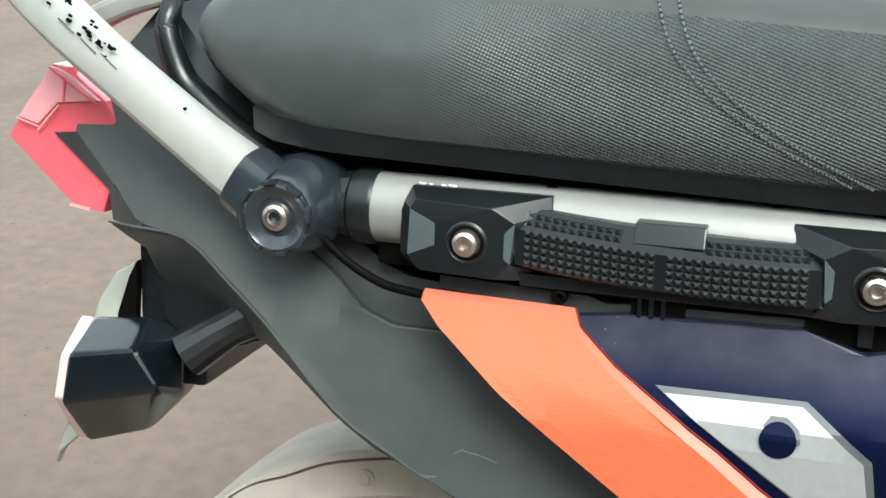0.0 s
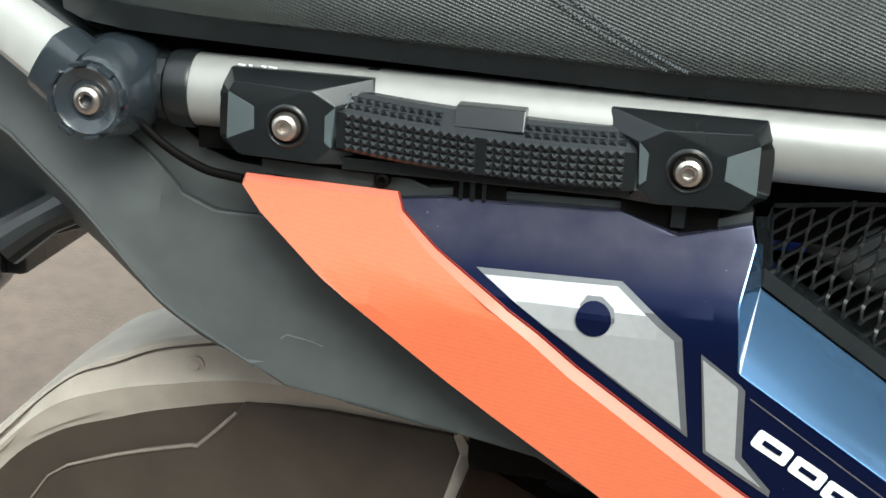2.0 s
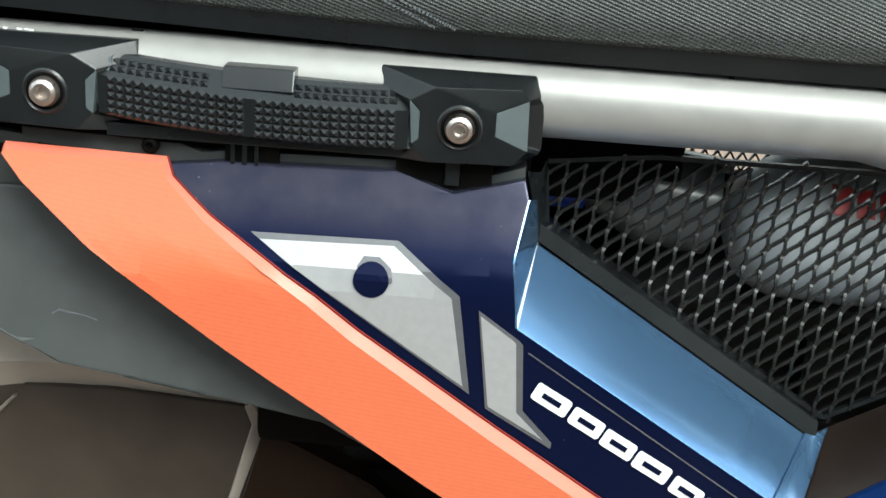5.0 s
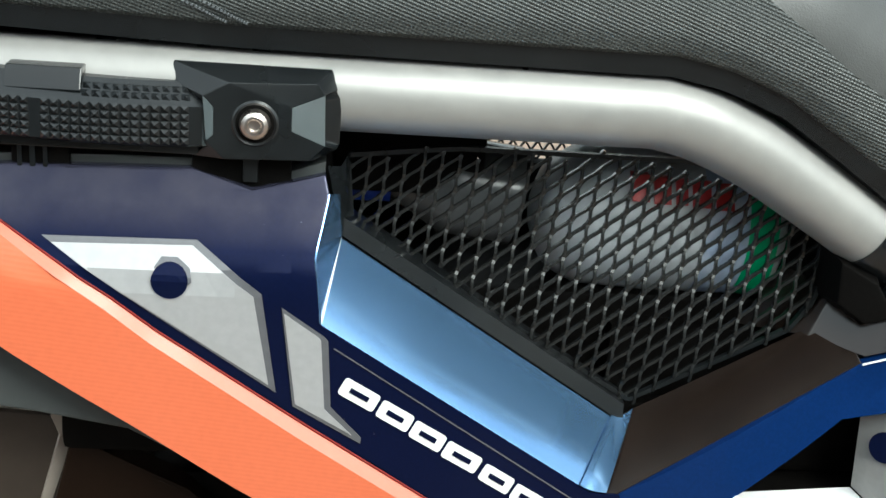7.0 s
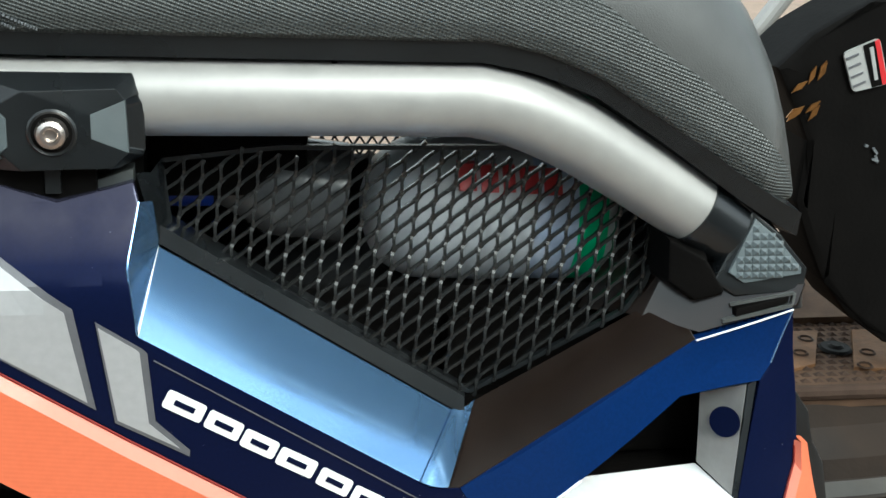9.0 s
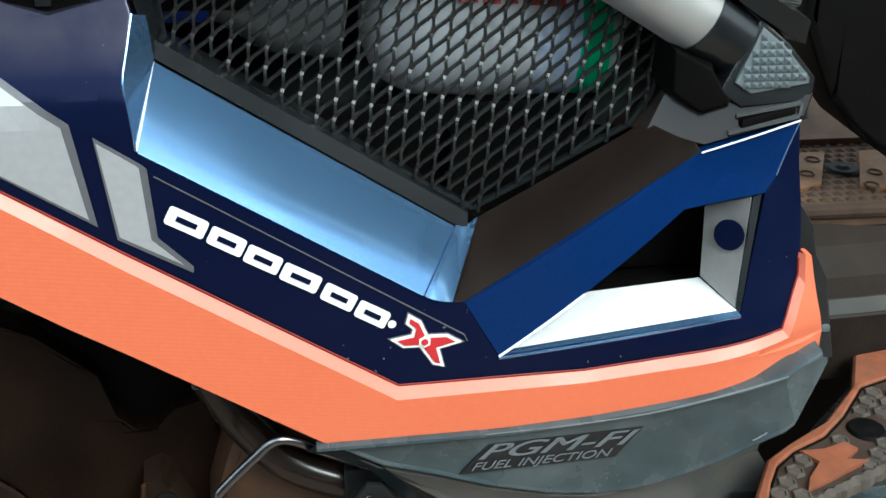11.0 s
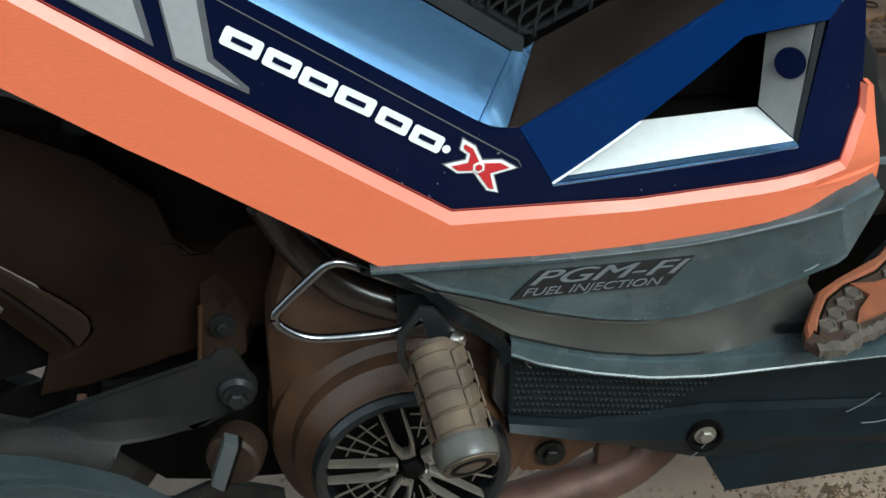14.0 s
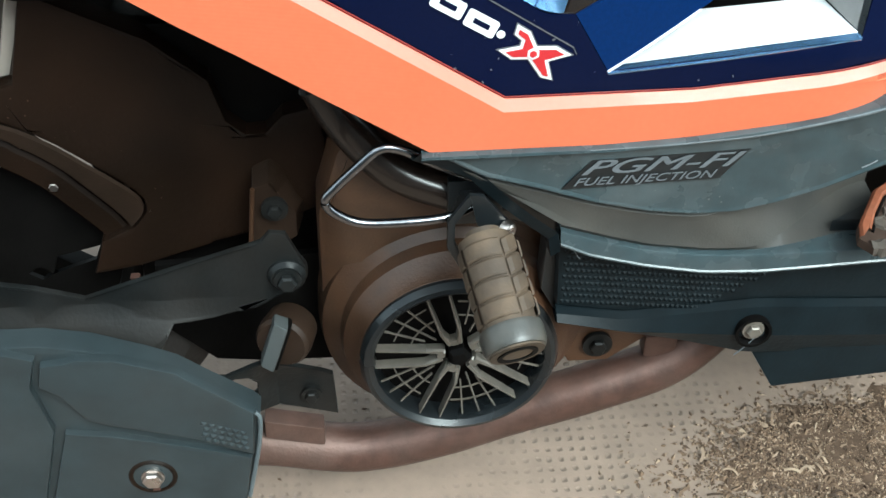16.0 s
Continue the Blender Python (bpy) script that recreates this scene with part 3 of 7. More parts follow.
part("orange_stripe", sheet(INNER + [(0.6275, 0.4690), (0.6375, 0.4351), (0.6440, 0.4165), (0.6445, 0.4030), (0.6269, 0.4000), (0.6052, 0.3985), (0.586, 0.3960), (0.5513, 0.3905), (0.531, 0.3880), (0.490, 0.3830), (0.440, 0.3795), (0.338, 0.378), (0.236, 0.443), (0.205, 0.462), (0.153, 0.4965), (0.122, 0.516), (0.097, 0.5325), (0.070, 0.5515), (0.0432, 0.5706), (0.0214, 0.5853), (-0.0004, 0.6015), (-0.0139, 0.6115)],
                            flank, 0.009, span(0, 0.62, 24), span(0.40, 0.63, 16), bevel=0, lift=0.0045), ORANGE, scooter, "orange painted side stripe")
edge_rows = []
for (x, z), (u, w) in zip(EDGE, INNER):
    edge_rows.append([(x, flank(x, z) - 0.0002, z), (u, flank(u, w) - 0.0046, w)])
dense = []
for a, b in zip(edge_rows, edge_rows[1:]):
    for s in range(8):
        dense.append([tuple(p + (q - p) * s / 8 for p, q in zip(i, j)) for i, j in zip(a, b)])
        for n, (x, y, z) in enumerate(dense[-1]):
            dense[-1][n] = (x, flank(x, z) - (0.0002, 0.0046)[n], z)
part("orange_stripe_edge", loft(dense + [edge_rows[-1]]), ORANGE_EDGE, scooter)

gap = [(x, flank(x, z) - 0.0006, z) for x, z in [(a + (c - a) * s / 4, b + (d - b) * s / 4) for (a, b), (c, d) in zip(EDGE[2:], EDGE[3:]) for s in range(4)]]
part("stripe_gap", sweep(gap, 0.0007, 6, smooth=False, up=(0, 1, 0)), GAP_RED, scooter, "dark red line along the stripe")

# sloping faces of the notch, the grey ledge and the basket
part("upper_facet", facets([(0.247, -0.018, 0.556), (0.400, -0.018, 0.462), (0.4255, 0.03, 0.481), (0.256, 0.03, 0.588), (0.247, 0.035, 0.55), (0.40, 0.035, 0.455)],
                           [(0, 1, 2, 3), (0, 3, 4), (1, 5, 2), (0, 4, 5, 1), (2, 5, 4, 3)], 0.0014), BLUE, scooter, "sloping navy face coloured bright blue for its sky reflection")
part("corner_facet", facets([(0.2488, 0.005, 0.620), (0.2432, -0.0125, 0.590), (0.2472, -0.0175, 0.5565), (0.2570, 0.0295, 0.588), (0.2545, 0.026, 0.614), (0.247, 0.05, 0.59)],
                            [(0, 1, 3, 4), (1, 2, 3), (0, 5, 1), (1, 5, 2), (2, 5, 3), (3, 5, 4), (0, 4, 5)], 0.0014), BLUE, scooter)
part("lower_facet", facets([(0.4015, -0.0175, 0.4615), (0.416, -0.017, 0.461), (0.554, 0.010, 0.5335), (0.545, 0.036, 0.553), (0.4265, 0.036, 0.484), (0.43, 0.045, 0.46), (0.56, 0.045, 0.52)],
                           [(0, 1, 2, 3, 4), (0, 4, 5), (0, 5, 1), (1, 5, 6, 2), (2, 6, 3), (3, 6, 5, 4)], 0.0009), SHIELD, scooter, "glossy brown-black sloping face")
fillet = []
for k in range(11):
    s = k / 10
    row = []
    for (a, b, c) in (((0.3935, -0.0181, 0.4663), (0.4010, -0.0180, 0.4617), (0.4090, -0.0176, 0.4617)), ((0.4188, 0.0297, 0.4854), (0.4262, 0.0327, 0.4822), (0.4325, 0.0352, 0.4877))):
        a, b, c = Vector(a), Vector(b), Vector(c)
        row.append(a * (1 - s) ** 2 + b * 2 * s * (1 - s) + c * s * s + Vector((0, -0.0007, 0.0008)))
    fillet.append([row[0] * (1 - u / 4) + row[1] * (u / 4) for u in range(5)])
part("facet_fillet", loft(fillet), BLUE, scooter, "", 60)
part("ledge", loft([[(0.2565, 0.0295, 0.589), (0.2545, 0.032, 0.600), (0.2575, 0.044, 0.598), (0.2575, 0.06, 0.598)],
                    [(0.4258, 0.0295, 0.4815), (0.426, 0.032, 0.492), (0.4285, 0.044, 0.4895), (0.4285, 0.06, 0.4895)]]), PLASTIC, scooter)
part("ledge_end", loft([[(0.247, 0.014, 0.632), (0.254, 0.022, 0.630), (0.260, 0.05, 0.632)], [(0.250, 0.016, 0.619), (0.257, 0.034, 0.613), (0.260, 0.05, 0.613)],
                        [(0.2575, 0.0305, 0.590), (0.2585, 0.036, 0.600), (0.2615, 0.05, 0.598)]]), PLASTIC, scooter)
part("clamp_base", facets([(0.528, 0.030, 0.541), (0.556, 0.012, 0.5365), (0.613, 0.010, 0.553), (0.617, 0.012, 0.566), (0.575, 0.02, 0.566), (0.545, 0.045, 0.566),
                           (0.50, 0.07, 0.53), (0.62, 0.07, 0.55), (0.62, 0.07, 0.57), (0.52, 0.07, 0.57)],
                          [(0, 1, 2, 3, 4, 5), (0, 6, 7, 2, 1), (2, 7, 8, 3), (3, 8, 9, 5, 4), (5, 9, 6, 0), (6, 9, 8, 7)], 0.001), SHIELD, scooter)
part("slot", block((0.575, 0.004, 0.5475), (0.606, 0.014, 0.5525), 0.001, lambda x, y, z: (x, y + 0.004, z + (x - 0.575) * 0.25)), DARK, scooter)
part("slot_rim", bars([((0.568, 0.010, 0.545), (0.608, 0.008, 0.5545), 0.0011), ((0.572, 0.011, 0.5545), (0.609, 0.009, 0.5615), 0.0008), ((0.608, 0.008, 0.5545), (0.609, 0.009, 0.5615), 0.0008)]), GREY_PLASTIC, scooter)

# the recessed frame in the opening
# the sill's sky-lit white is in its paint; the post keeps a darker silver
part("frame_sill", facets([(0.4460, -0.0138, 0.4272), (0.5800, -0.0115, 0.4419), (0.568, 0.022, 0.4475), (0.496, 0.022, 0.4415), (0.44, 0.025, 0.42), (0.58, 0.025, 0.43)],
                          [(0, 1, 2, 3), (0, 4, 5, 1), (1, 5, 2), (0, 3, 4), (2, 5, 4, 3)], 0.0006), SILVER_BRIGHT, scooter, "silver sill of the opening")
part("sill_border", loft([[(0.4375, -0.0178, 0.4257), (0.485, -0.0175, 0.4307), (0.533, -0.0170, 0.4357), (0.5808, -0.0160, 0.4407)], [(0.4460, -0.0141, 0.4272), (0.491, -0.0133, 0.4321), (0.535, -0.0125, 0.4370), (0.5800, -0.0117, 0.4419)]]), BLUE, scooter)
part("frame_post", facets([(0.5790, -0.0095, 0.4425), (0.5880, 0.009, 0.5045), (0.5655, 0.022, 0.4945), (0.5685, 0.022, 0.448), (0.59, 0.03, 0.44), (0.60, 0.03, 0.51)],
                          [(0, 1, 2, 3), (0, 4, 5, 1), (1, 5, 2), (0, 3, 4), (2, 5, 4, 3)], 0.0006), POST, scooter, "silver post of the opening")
c, u, v = Vector((0.5785, 0.0085, 0.4825)), Vector((-0.026, 0.019, -0.014)).normalized(), Vector((0.004, 0.010, 0.06)).normalized()
v = (v - u * v.dot(u)).normalized()
w = u.cross(v) if u.cross(v).y < 0 else v.cross(u)
bm = bm_new()
bmesh.ops.create_circle(bm, cap_ends=True, segments=28, radius=0.0092)
bmesh.ops.transform(bm, matrix=Matrix.Translation(c + w * 0.0048) @ w.to_track_quat("Z", "Y").to_matrix().to_4x4(), verts=bm.verts)
part("round_hole", bm, NAVY, scooter)
part("post_border", facets([(0.5810, -0.0135, 0.4405), (0.5930, 0.0075, 0.5080), (0.5885, 0.0085, 0.5050), (0.5790, -0.0100, 0.4422), (0.59, 0.03, 0.44), (0.60, 0.03, 0.51)], [(0, 1, 2, 3), (0, 4, 5, 1), (1, 5, 2), (0, 3, 4), (2, 5, 4, 3)], 0.0004), PLASTIC, scooter)
# thin bright sweeps paint the sky's glints along arm, facet and opening edges
part("arm_edge_glint", sweep([(0.5535, 0.0085, 0.5338), (0.582, 0.0090, 0.5420), (0.6110, 0.0105, 0.5505)], 0.0006, 8, 4, up=(0, 1, 0)), SILVER_BRIGHT, scooter)
part("arm_edge_glint", sweep([(x, flank(x, z) - 0.0002, z) for x, z in ((0.6116, 0.5490), (0.6060, 0.5330), (0.6010, 0.5180))], 0.0005, 8, 3, up=(0, 1, 0)), BLUE, scooter)
part("facet_edge_glint", sweep([(0.2472, -0.0182, 0.5570), (0.2515, 0.004, 0.5720), (0.2560, 0.0285, 0.5880)], 0.0006, 8, 3), SILVER_BRIGHT, scooter)
part("facet_edge_glint", sweep([(0.2486, 0.0045, 0.6195), (0.2456, -0.0045, 0.6045), (0.2430, -0.0128, 0.5900), (0.2448, -0.0150, 0.575), (0.2470, -0.0182, 0.557)], 0.0006, 8, 3), BLUE, scooter)
lip = [(0.437 + 0.108 * k / 8 * 0.45, 0.4255 + 0.0765 * k / 8 * 0.45) for k in range(9)]
part("opening_lip", sweep([(a, flank(a, b) - 0.0004, b) for a, b in lip], 0.0008, 8, 1, up=(0, 1, 0)), SILVER_BRIGHT, scooter)
low = [OPEN[0], (0.485, 0.4305), (0.533, 0.4355), OPEN[3]]
part("opening_lip", sweep([(a, flank(a, b) - 0.0003, b - 0.0012) for a, b in low], 0.0009, 8, 2, up=(0, 1, 0)), BLUE, scooter)
# near-black lining and back carry the opening's shade in their colour
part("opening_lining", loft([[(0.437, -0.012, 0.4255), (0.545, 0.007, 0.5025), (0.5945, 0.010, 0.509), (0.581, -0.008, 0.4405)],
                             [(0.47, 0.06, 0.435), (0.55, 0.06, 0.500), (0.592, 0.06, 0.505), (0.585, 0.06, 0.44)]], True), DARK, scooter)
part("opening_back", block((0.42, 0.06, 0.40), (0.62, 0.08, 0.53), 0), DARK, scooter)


# silver stickers with a dark border, pinstripe and lettering bars
def shrink(line, by):
    cx, cz = sum(p[0] for p in line) / len(line), sum(p[1] for p in line) / len(line)
    return [(cx + (x - cx) * by, cz + (z - cz) * by) for x, z in line]


def sticker(name, outline, mat, lift, label="", dx=0.0, dz=0.0):
    cuts = span(min(p[0] for p in outline), max(p[0] for p in outline), 6), span(min(p[1] for p in outline), max(p[1] for p in outline), 6)
    return part(name, sheet([(x + dx, z + dz) for x, z in outline], flank, 0.0004, *cuts, bevel=0, lift=lift), mat, scooter, label, 1)


sticker("sticker_border", [(0.1065, 0.5955), (0.183, 0.5965), (0.2165, 0.572), (0.2255, 0.517)], SILVER_EDGE, 0.0008)
sticker("sticker", [(0.1115, 0.5925), (0.181, 0.594), (0.2125, 0.5705), (0.2215, 0.5215)], SILVER, 0.0013, "silver four-sided sticker")
sticker("sticker_notch", [(0.1625, 0.5835), (0.166, 0.5885), (0.174, 0.5885), (0.1805, 0.5835), (0.1815, 0.577), (0.172, 0.570)], SILVER_EDGE, 0.0016)
sticker("sticker_dot", ring(24, 0.0092, (0.1705, 0.5772)), NAVY, 0.0020)
for name, mat, lift, text, pieces in (
        ("sticker_border", SILVER_EDGE, 0.0008, "", [[(0.2270, 0.5650), (0.2490, 0.5500), (0.2515, 0.5475), (0.2545, 0.5095), (0.2345, 0.5095)], [(0.2545, 0.5095), (0.2715, 0.4920), (0.2712, 0.4885), (0.2345, 0.5095)]]),
        ("sticker", SILVER, 0.0013, "silver slanted sticker", [[(0.2283, 0.5620), (0.2465, 0.5495), (0.2478, 0.5480), (0.2512, 0.5085), (0.2358, 0.5110)], [(0.2512, 0.5085), (0.2662, 0.4938), (0.2358, 0.5110)]])):
    part(name, sheets(pieces, flank, 0.0004, bevel=0, lift=lift), mat, scooter, text)
sticker("pinstripe", [(0.2545, 0.5430), (0.2547, 0.5436), (0.4165, 0.4416), (0.4185, 0.4370), (0.4181, 0.4369), (0.4161, 0.4410)], SILVER_EDGE, 0.0006)

# the slanted wordmark, as plain bars
def inset(line, d):
    """The outline moved inward by d all round."""
    out, n = [], len(line)
    for k in range(n):
        a, b, c = Vector(line[k - 1]), Vector(line[k]), Vector(line[(k + 1) % n])
        u, v = (b - a).normalized(), (c - b).normalized()
        m = Vector((u.y + v.y, -u.x - v.x)) / max(0.35, 1 + u.dot(v))
        out.append((b.x + m.x * d, b.y + m.y * d))
    return out


def chamfer(line, d):
    """The outline with its corners cut off."""
    out, n = [], len(line)
    for k in range(n):
        a, b, c = Vector(line[k - 1]), Vector(line[k]), Vector(line[(k + 1) % n])
        p, q = b + (a - b).normalized() * d, b + (c - b).normalized() * d
        m = (p + q) / 2 * 0.6 + b * 0.4
        out += [(p.x, p.y), (m.x, m.y), (q.x, q.y)]
    return out


# one slanted block for each mark: its upper left corner, and the ways along and down
MARKS = [((0.2620, 0.5275), (0.0190, -0.0108)), ((0.2826, 0.5152), (0.0172, -0.0099)), ((0.3008, 0.5037), (0.0173, -0.0099)), ((0.3192, 0.4922), (0.0192, -0.0108)), ((0.3406, 0.4790), (0.0168, -0.0100)), ((0.3588, 0.4672), (0.0166, -0.0098))]
for (x, z), (dx, dz) in MARKS:
    down = (-0.0046, -0.0094)
    block_line = [(x, z), (x + dx, z + dz), (x + dx + down[0], z + dz + down[1]), (x + down[0], z + down[1])]
    sticker("wordmark_block", chamfer(block_line, 0.0016), WHITE, 0.0009)
    cx, cz = x + dx / 2 + down[0] / 2, z + dz / 2 + down[1] / 2
    sticker("wordmark_slot", [(cx + a * dx * 0.26 + b * down[0] * 0.14, cz + a * dz * 0.26 + b * down[1] * 0.14) for a, b in ((-1, -1), (1, -1), (1, 1), (-1, 1))], NAVY, 0.0014)
sticker("wordmark_dot", ring(10, 0.0024, (0.3756, 0.4508), 0.0), WHITE, 0.0010)
EMBLEM = [(0.3846, 0.4566), (0.3918, 0.4517), (0.3958, 0.4427), (0.4068, 0.4425), (0.4153, 0.4370), (0.4025, 0.4334), (0.4055, 0.4217), (0.3991, 0.4235), (0.3914, 0.4352), (0.3820, 0.4354), (0.3748, 0.4411), (0.3865, 0.4433), (0.3873, 0.4468), (0.3832, 0.4505)]
sticker("emblem_outline", inset(EMBLEM, -0.0007), SILVER_EDGE, 0.0006)
sticker("emblem_border", EMBLEM, WHITE, 0.0010)
sticker("emblem", inset(EMBLEM, 0.0017), RED, 0.0016, "red crossed emblem")
sticker("emblem_dot", ring(6, 0.0036, (0.3939, 0.4389), 0.5), WHITE, 0.0021)
sticker("emblem_dot", ring(6, 0.0022, (0.3939, 0.4389), 0.5), RED, 0.0025)
# tubes, clamps and grab rail
part("main_tube", sweep([(-0.064, 0.03, 0.668), (0.1, 0.03, 0.668), (0.38, 0.03, 0.668), (0.43, 0.03, 0.666), (0.47, 0.032, 0.652), (0.51, 0.034, 0.630), (0.566, 0.036, 0.596)], 0.0205, 40, 10), TUBE, scooter, "silver painted main tube")
part("tube_end_cap", lathe([(0.0, 0.012), (0.017, 0.012), (0.021, 0.009), (0.0222, 0.004), (0.0222, -0.003), (0.0215, -0.005), (0.0, -0.005)], (-0.066, 0.03, 0.668), (0, -90, 0), 36), PLASTIC, scooter)
part("tube_end_ring", lathe([(0.012, 0.018), (0.0185, 0.018), (0.0195, 0.014), (0.0195, 0.011), (0.012, 0.011)], (-0.066, 0.03, 0.668), (0, -90, 0), 12), PLASTIC, scooter)
part("hinge_pin", sweep([(-0.10, 0.03, 0.655), (-0.078, 0.03, 0.657)], 0.006, smooth=False), RUST, scooter)
flat = [(-1.0, -0.25), (-0.93, -0.62), (-0.72, -0.88), (-0.3, -1.0), (0.3, -0.98), (0.75, -0.8), (0.95, -0.5), (1.0, 0.0), (0.95, 0.5), (0.72, 0.85), (0.3, 1.0), (-0.3, 1.0), (-0.75, 0.85), (-0.95, 0.4)]
part("grab_rail", sweep([(-0.131, 0.004, 0.6825), (-0.1645, 0.006, 0.7035), (-0.2045, 0.008, 0.7310), (-0.2545, 0.012, 0.7668), (-0.303, 0.03, 0.8025), (-0.34, 0.07, 0.832), (-0.355, 0.14, 0.84), (-0.34, 0.21, 0.832)], [0.0165, 0.0150, 0.0145, 0.0145, 0.0150, 0.0150, 0.0150, 0.0150], section=flat), RAIL, scooter, "silver painted grab rail with scratches")
joint = part("rail_joint", lathe([(0.0, 0.012), (0.0200, 0.012), (0.0225, 0.008), (0.0245, 0.000), (0.0275, -0.010), (0.0290, -0.022), (0.0285, -0.050), (0.022, -0.060)], (-0.1062, -0.002, 0.6680), (90, 22, 0), 16), JOINT, scooter, "glossy blue-black cast rail joint", 40)
part("joint_collar", sweep([(-0.1195, 0.003, 0.6750), (-0.1300, 0.004, 0.6818), (-0.1345, 0.0045, 0.6846), (-0.1355, 0.0045, 0.6852)], [0.0200, 0.0192, 0.0188, 0.0172], 24, 4, section=flat), JOINT, joint)
part("joint_cap", lathe([(0.0, -0.005), (0.0098, -0.005), (0.0102, 0.000), (0.0112, 0.0012), (0.0160, 0.0030), (0.0178, 0.0042), (0.0190, 0.0036), (0.0202, 0.0), (0.0208, -0.010)], (-0.1067, -0.0135, 0.6663), sides=40), JOINT, joint, "dished black end cap")
for k in range(8):
    a = radians(45 * k + 10)
    part("cap_lug", block((-0.0042, -0.011, 0.0185), (0.0046, 0.004, 0.0213), 0.0012, lambda x, y, z: (-0.1067 + x * math.cos(a) - z * math.sin(a), y - 0.0090, 0.6663 + x * math.sin(a) + z * math.cos(a))), JOINT, joint)
part("joint_bolt", bolt_head((-0.1067, -0.0125, 0.6663), 0.0086, 0.0055), STEEL, joint, "bright steel bolt")
# side grip: two faceted brackets and a studded bar between them
FRONT = [(-0.030, 0.021, -0.001), (0.013, 0.020, -0.0045), (0.026, 0.0125, -0.0035), (0.0205, 0.0070, -0.0045), (0.0205, -0.0070, -0.0045), (0.024, -0.010, -0.0040),
         (0.015, -0.0190, -0.0045), (-0.027, -0.0180, -0.0035), (-0.035, -0.0110, 0.0), (-0.018, -0.0030, -0.0045), (-0.018, 0.0090, -0.0045), (-0.034, 0.0150, 0.0)]
REAR = [(-0.037, 0.0255, 0.014), (0.042, 0.0255, 0.014), (0.0435, 0.0160, 0.012), (0.0270, 0.0040, 0.010), (0.0255, -0.0110, 0.010), (0.0300, -0.0140, 0.010),
        (0.0450, -0.0215, 0.013), (-0.030, -0.0225, 0.014), (-0.0410, -0.0155, 0.012), (-0.0425, -0.0120, 0.010), (-0.0425, 0.0120, 0.010), (-0.0410, 0.0170, 0.012)]
for bx, bz, side in ((0.0, 0.660, 1), (0.21, 0.657, -1)):
    vs = [(bx + side * x, y, bz + z) for x, z, y in FRONT + REAR] + [(bx + side * x * 0.98, 0.034, bz + z * 0.98) for x, z, y in REAR]
    fs = [(0, 1, 10, 11), (1, 2, 3, 10), (3, 4, 9, 10), (4, 5, 6, 9), (6, 7, 8, 9)] + [tuple(range(24, 36))] + [(a + k, a + (k + 1) % 12, a + 12 + (k + 1) % 12, a + 12 + k) for a in (0, 12) for k in range(12)]
    br = part("grip_bracket", facets(vs, fs, 0.0009), PLASTIC, scooter)
    for a, b, c, d in ((8, 9, 10, 11), (2, 3, 4, 5)):
        p = [Vector(vs[k]) for k in (a, b, c, d)]
        part("bracket_end", facets([q + Vector((0, -0.0002, 0)) for q in p] + [q + Vector((0, 0.012, 0)) for q in p], [(0, 1, 2, 3), (7, 6, 5, 4), (0, 4, 5, 1), (1, 5, 6, 2), (2, 6, 7, 3), (3, 7, 4, 0)], 0.0004), PAD_GREY, br, "pale end facet")
    part("bolt_seat", lathe([(0.0095, 0.0003), (0.0108, 0.0012), (0.0118, 0.0004), (0.0118, -0.002)], (bx, -0.0045, bz), sides=28), PLASTIC, br)
    # a flat black disc stands in for the shaded recess round the bolt
    part("bolt_well", lathe([(0.0, 0.0004), (0.0097, 0.0004), (0.0097, -0.002)], (bx, -0.0045, bz), sides=28), DARK, br)
    part("bolt", bolt_head((bx, -0.0048, bz), 0.0078, 0.0055), STEEL, br, "bright steel button-head bolt")


def grip(x):
    """How far the bar's front lies out at x."""
    return -0.001 - 0.0065 * (1 - ((x - 0.107) / 0.085) ** 2)


def grip_drop(x):
    return -0.0025 * (1 - ((x - 0.107) / 0.085) ** 2) - 0.006 * (x - 0.03) / 0.15


rows = []
for x in [0.026 + 0.158 * k / 24 for k in range(25)]:
    g, dz = grip(x), grip_drop(x)
    rows.append([(x, 0.03, 0.6815 + dz), (x, g + 0.012, 0.680 + dz), (x, g + 0.003, 0.672 + dz), (x, g, 0.670 + dz), (x, g + 0.0005, 0.6505 + dz), (x, g + 0.004, 0.6485 + dz), (x, 0.03, 0.647 + dz)])
bar = part("grip_bar", loft(rows), PLASTIC, scooter, "black studded rubber grip bar")
places = []
for i in range(31):
    x = 0.033 + 0.00475 * i
    if not 0.1035 < x < 0.1065:
        for r in range(5):
            z = 0.6522 + 0.0041 * r + grip_drop(x)
            places.append(((x, grip(x) + 0.0002, z), (1, 0, 0), (0, 0, 1), (0, -1, 0)))
    if not 0.082 < x < 0.126:
        for r in range(2):
            places.append(((x, grip(x) + 0.0045 + 0.0035 * r, 0.6735 + 0.0030 * r + grip_drop(x)), (1, 0, 0), (0, 0.64, 0.76), (0, -0.76, 0.64)))
tagged(part("stud_pattern", studs(places, 0.0022, 0.0019, 0.0017), PLASTIC, bar), kind="stuff")
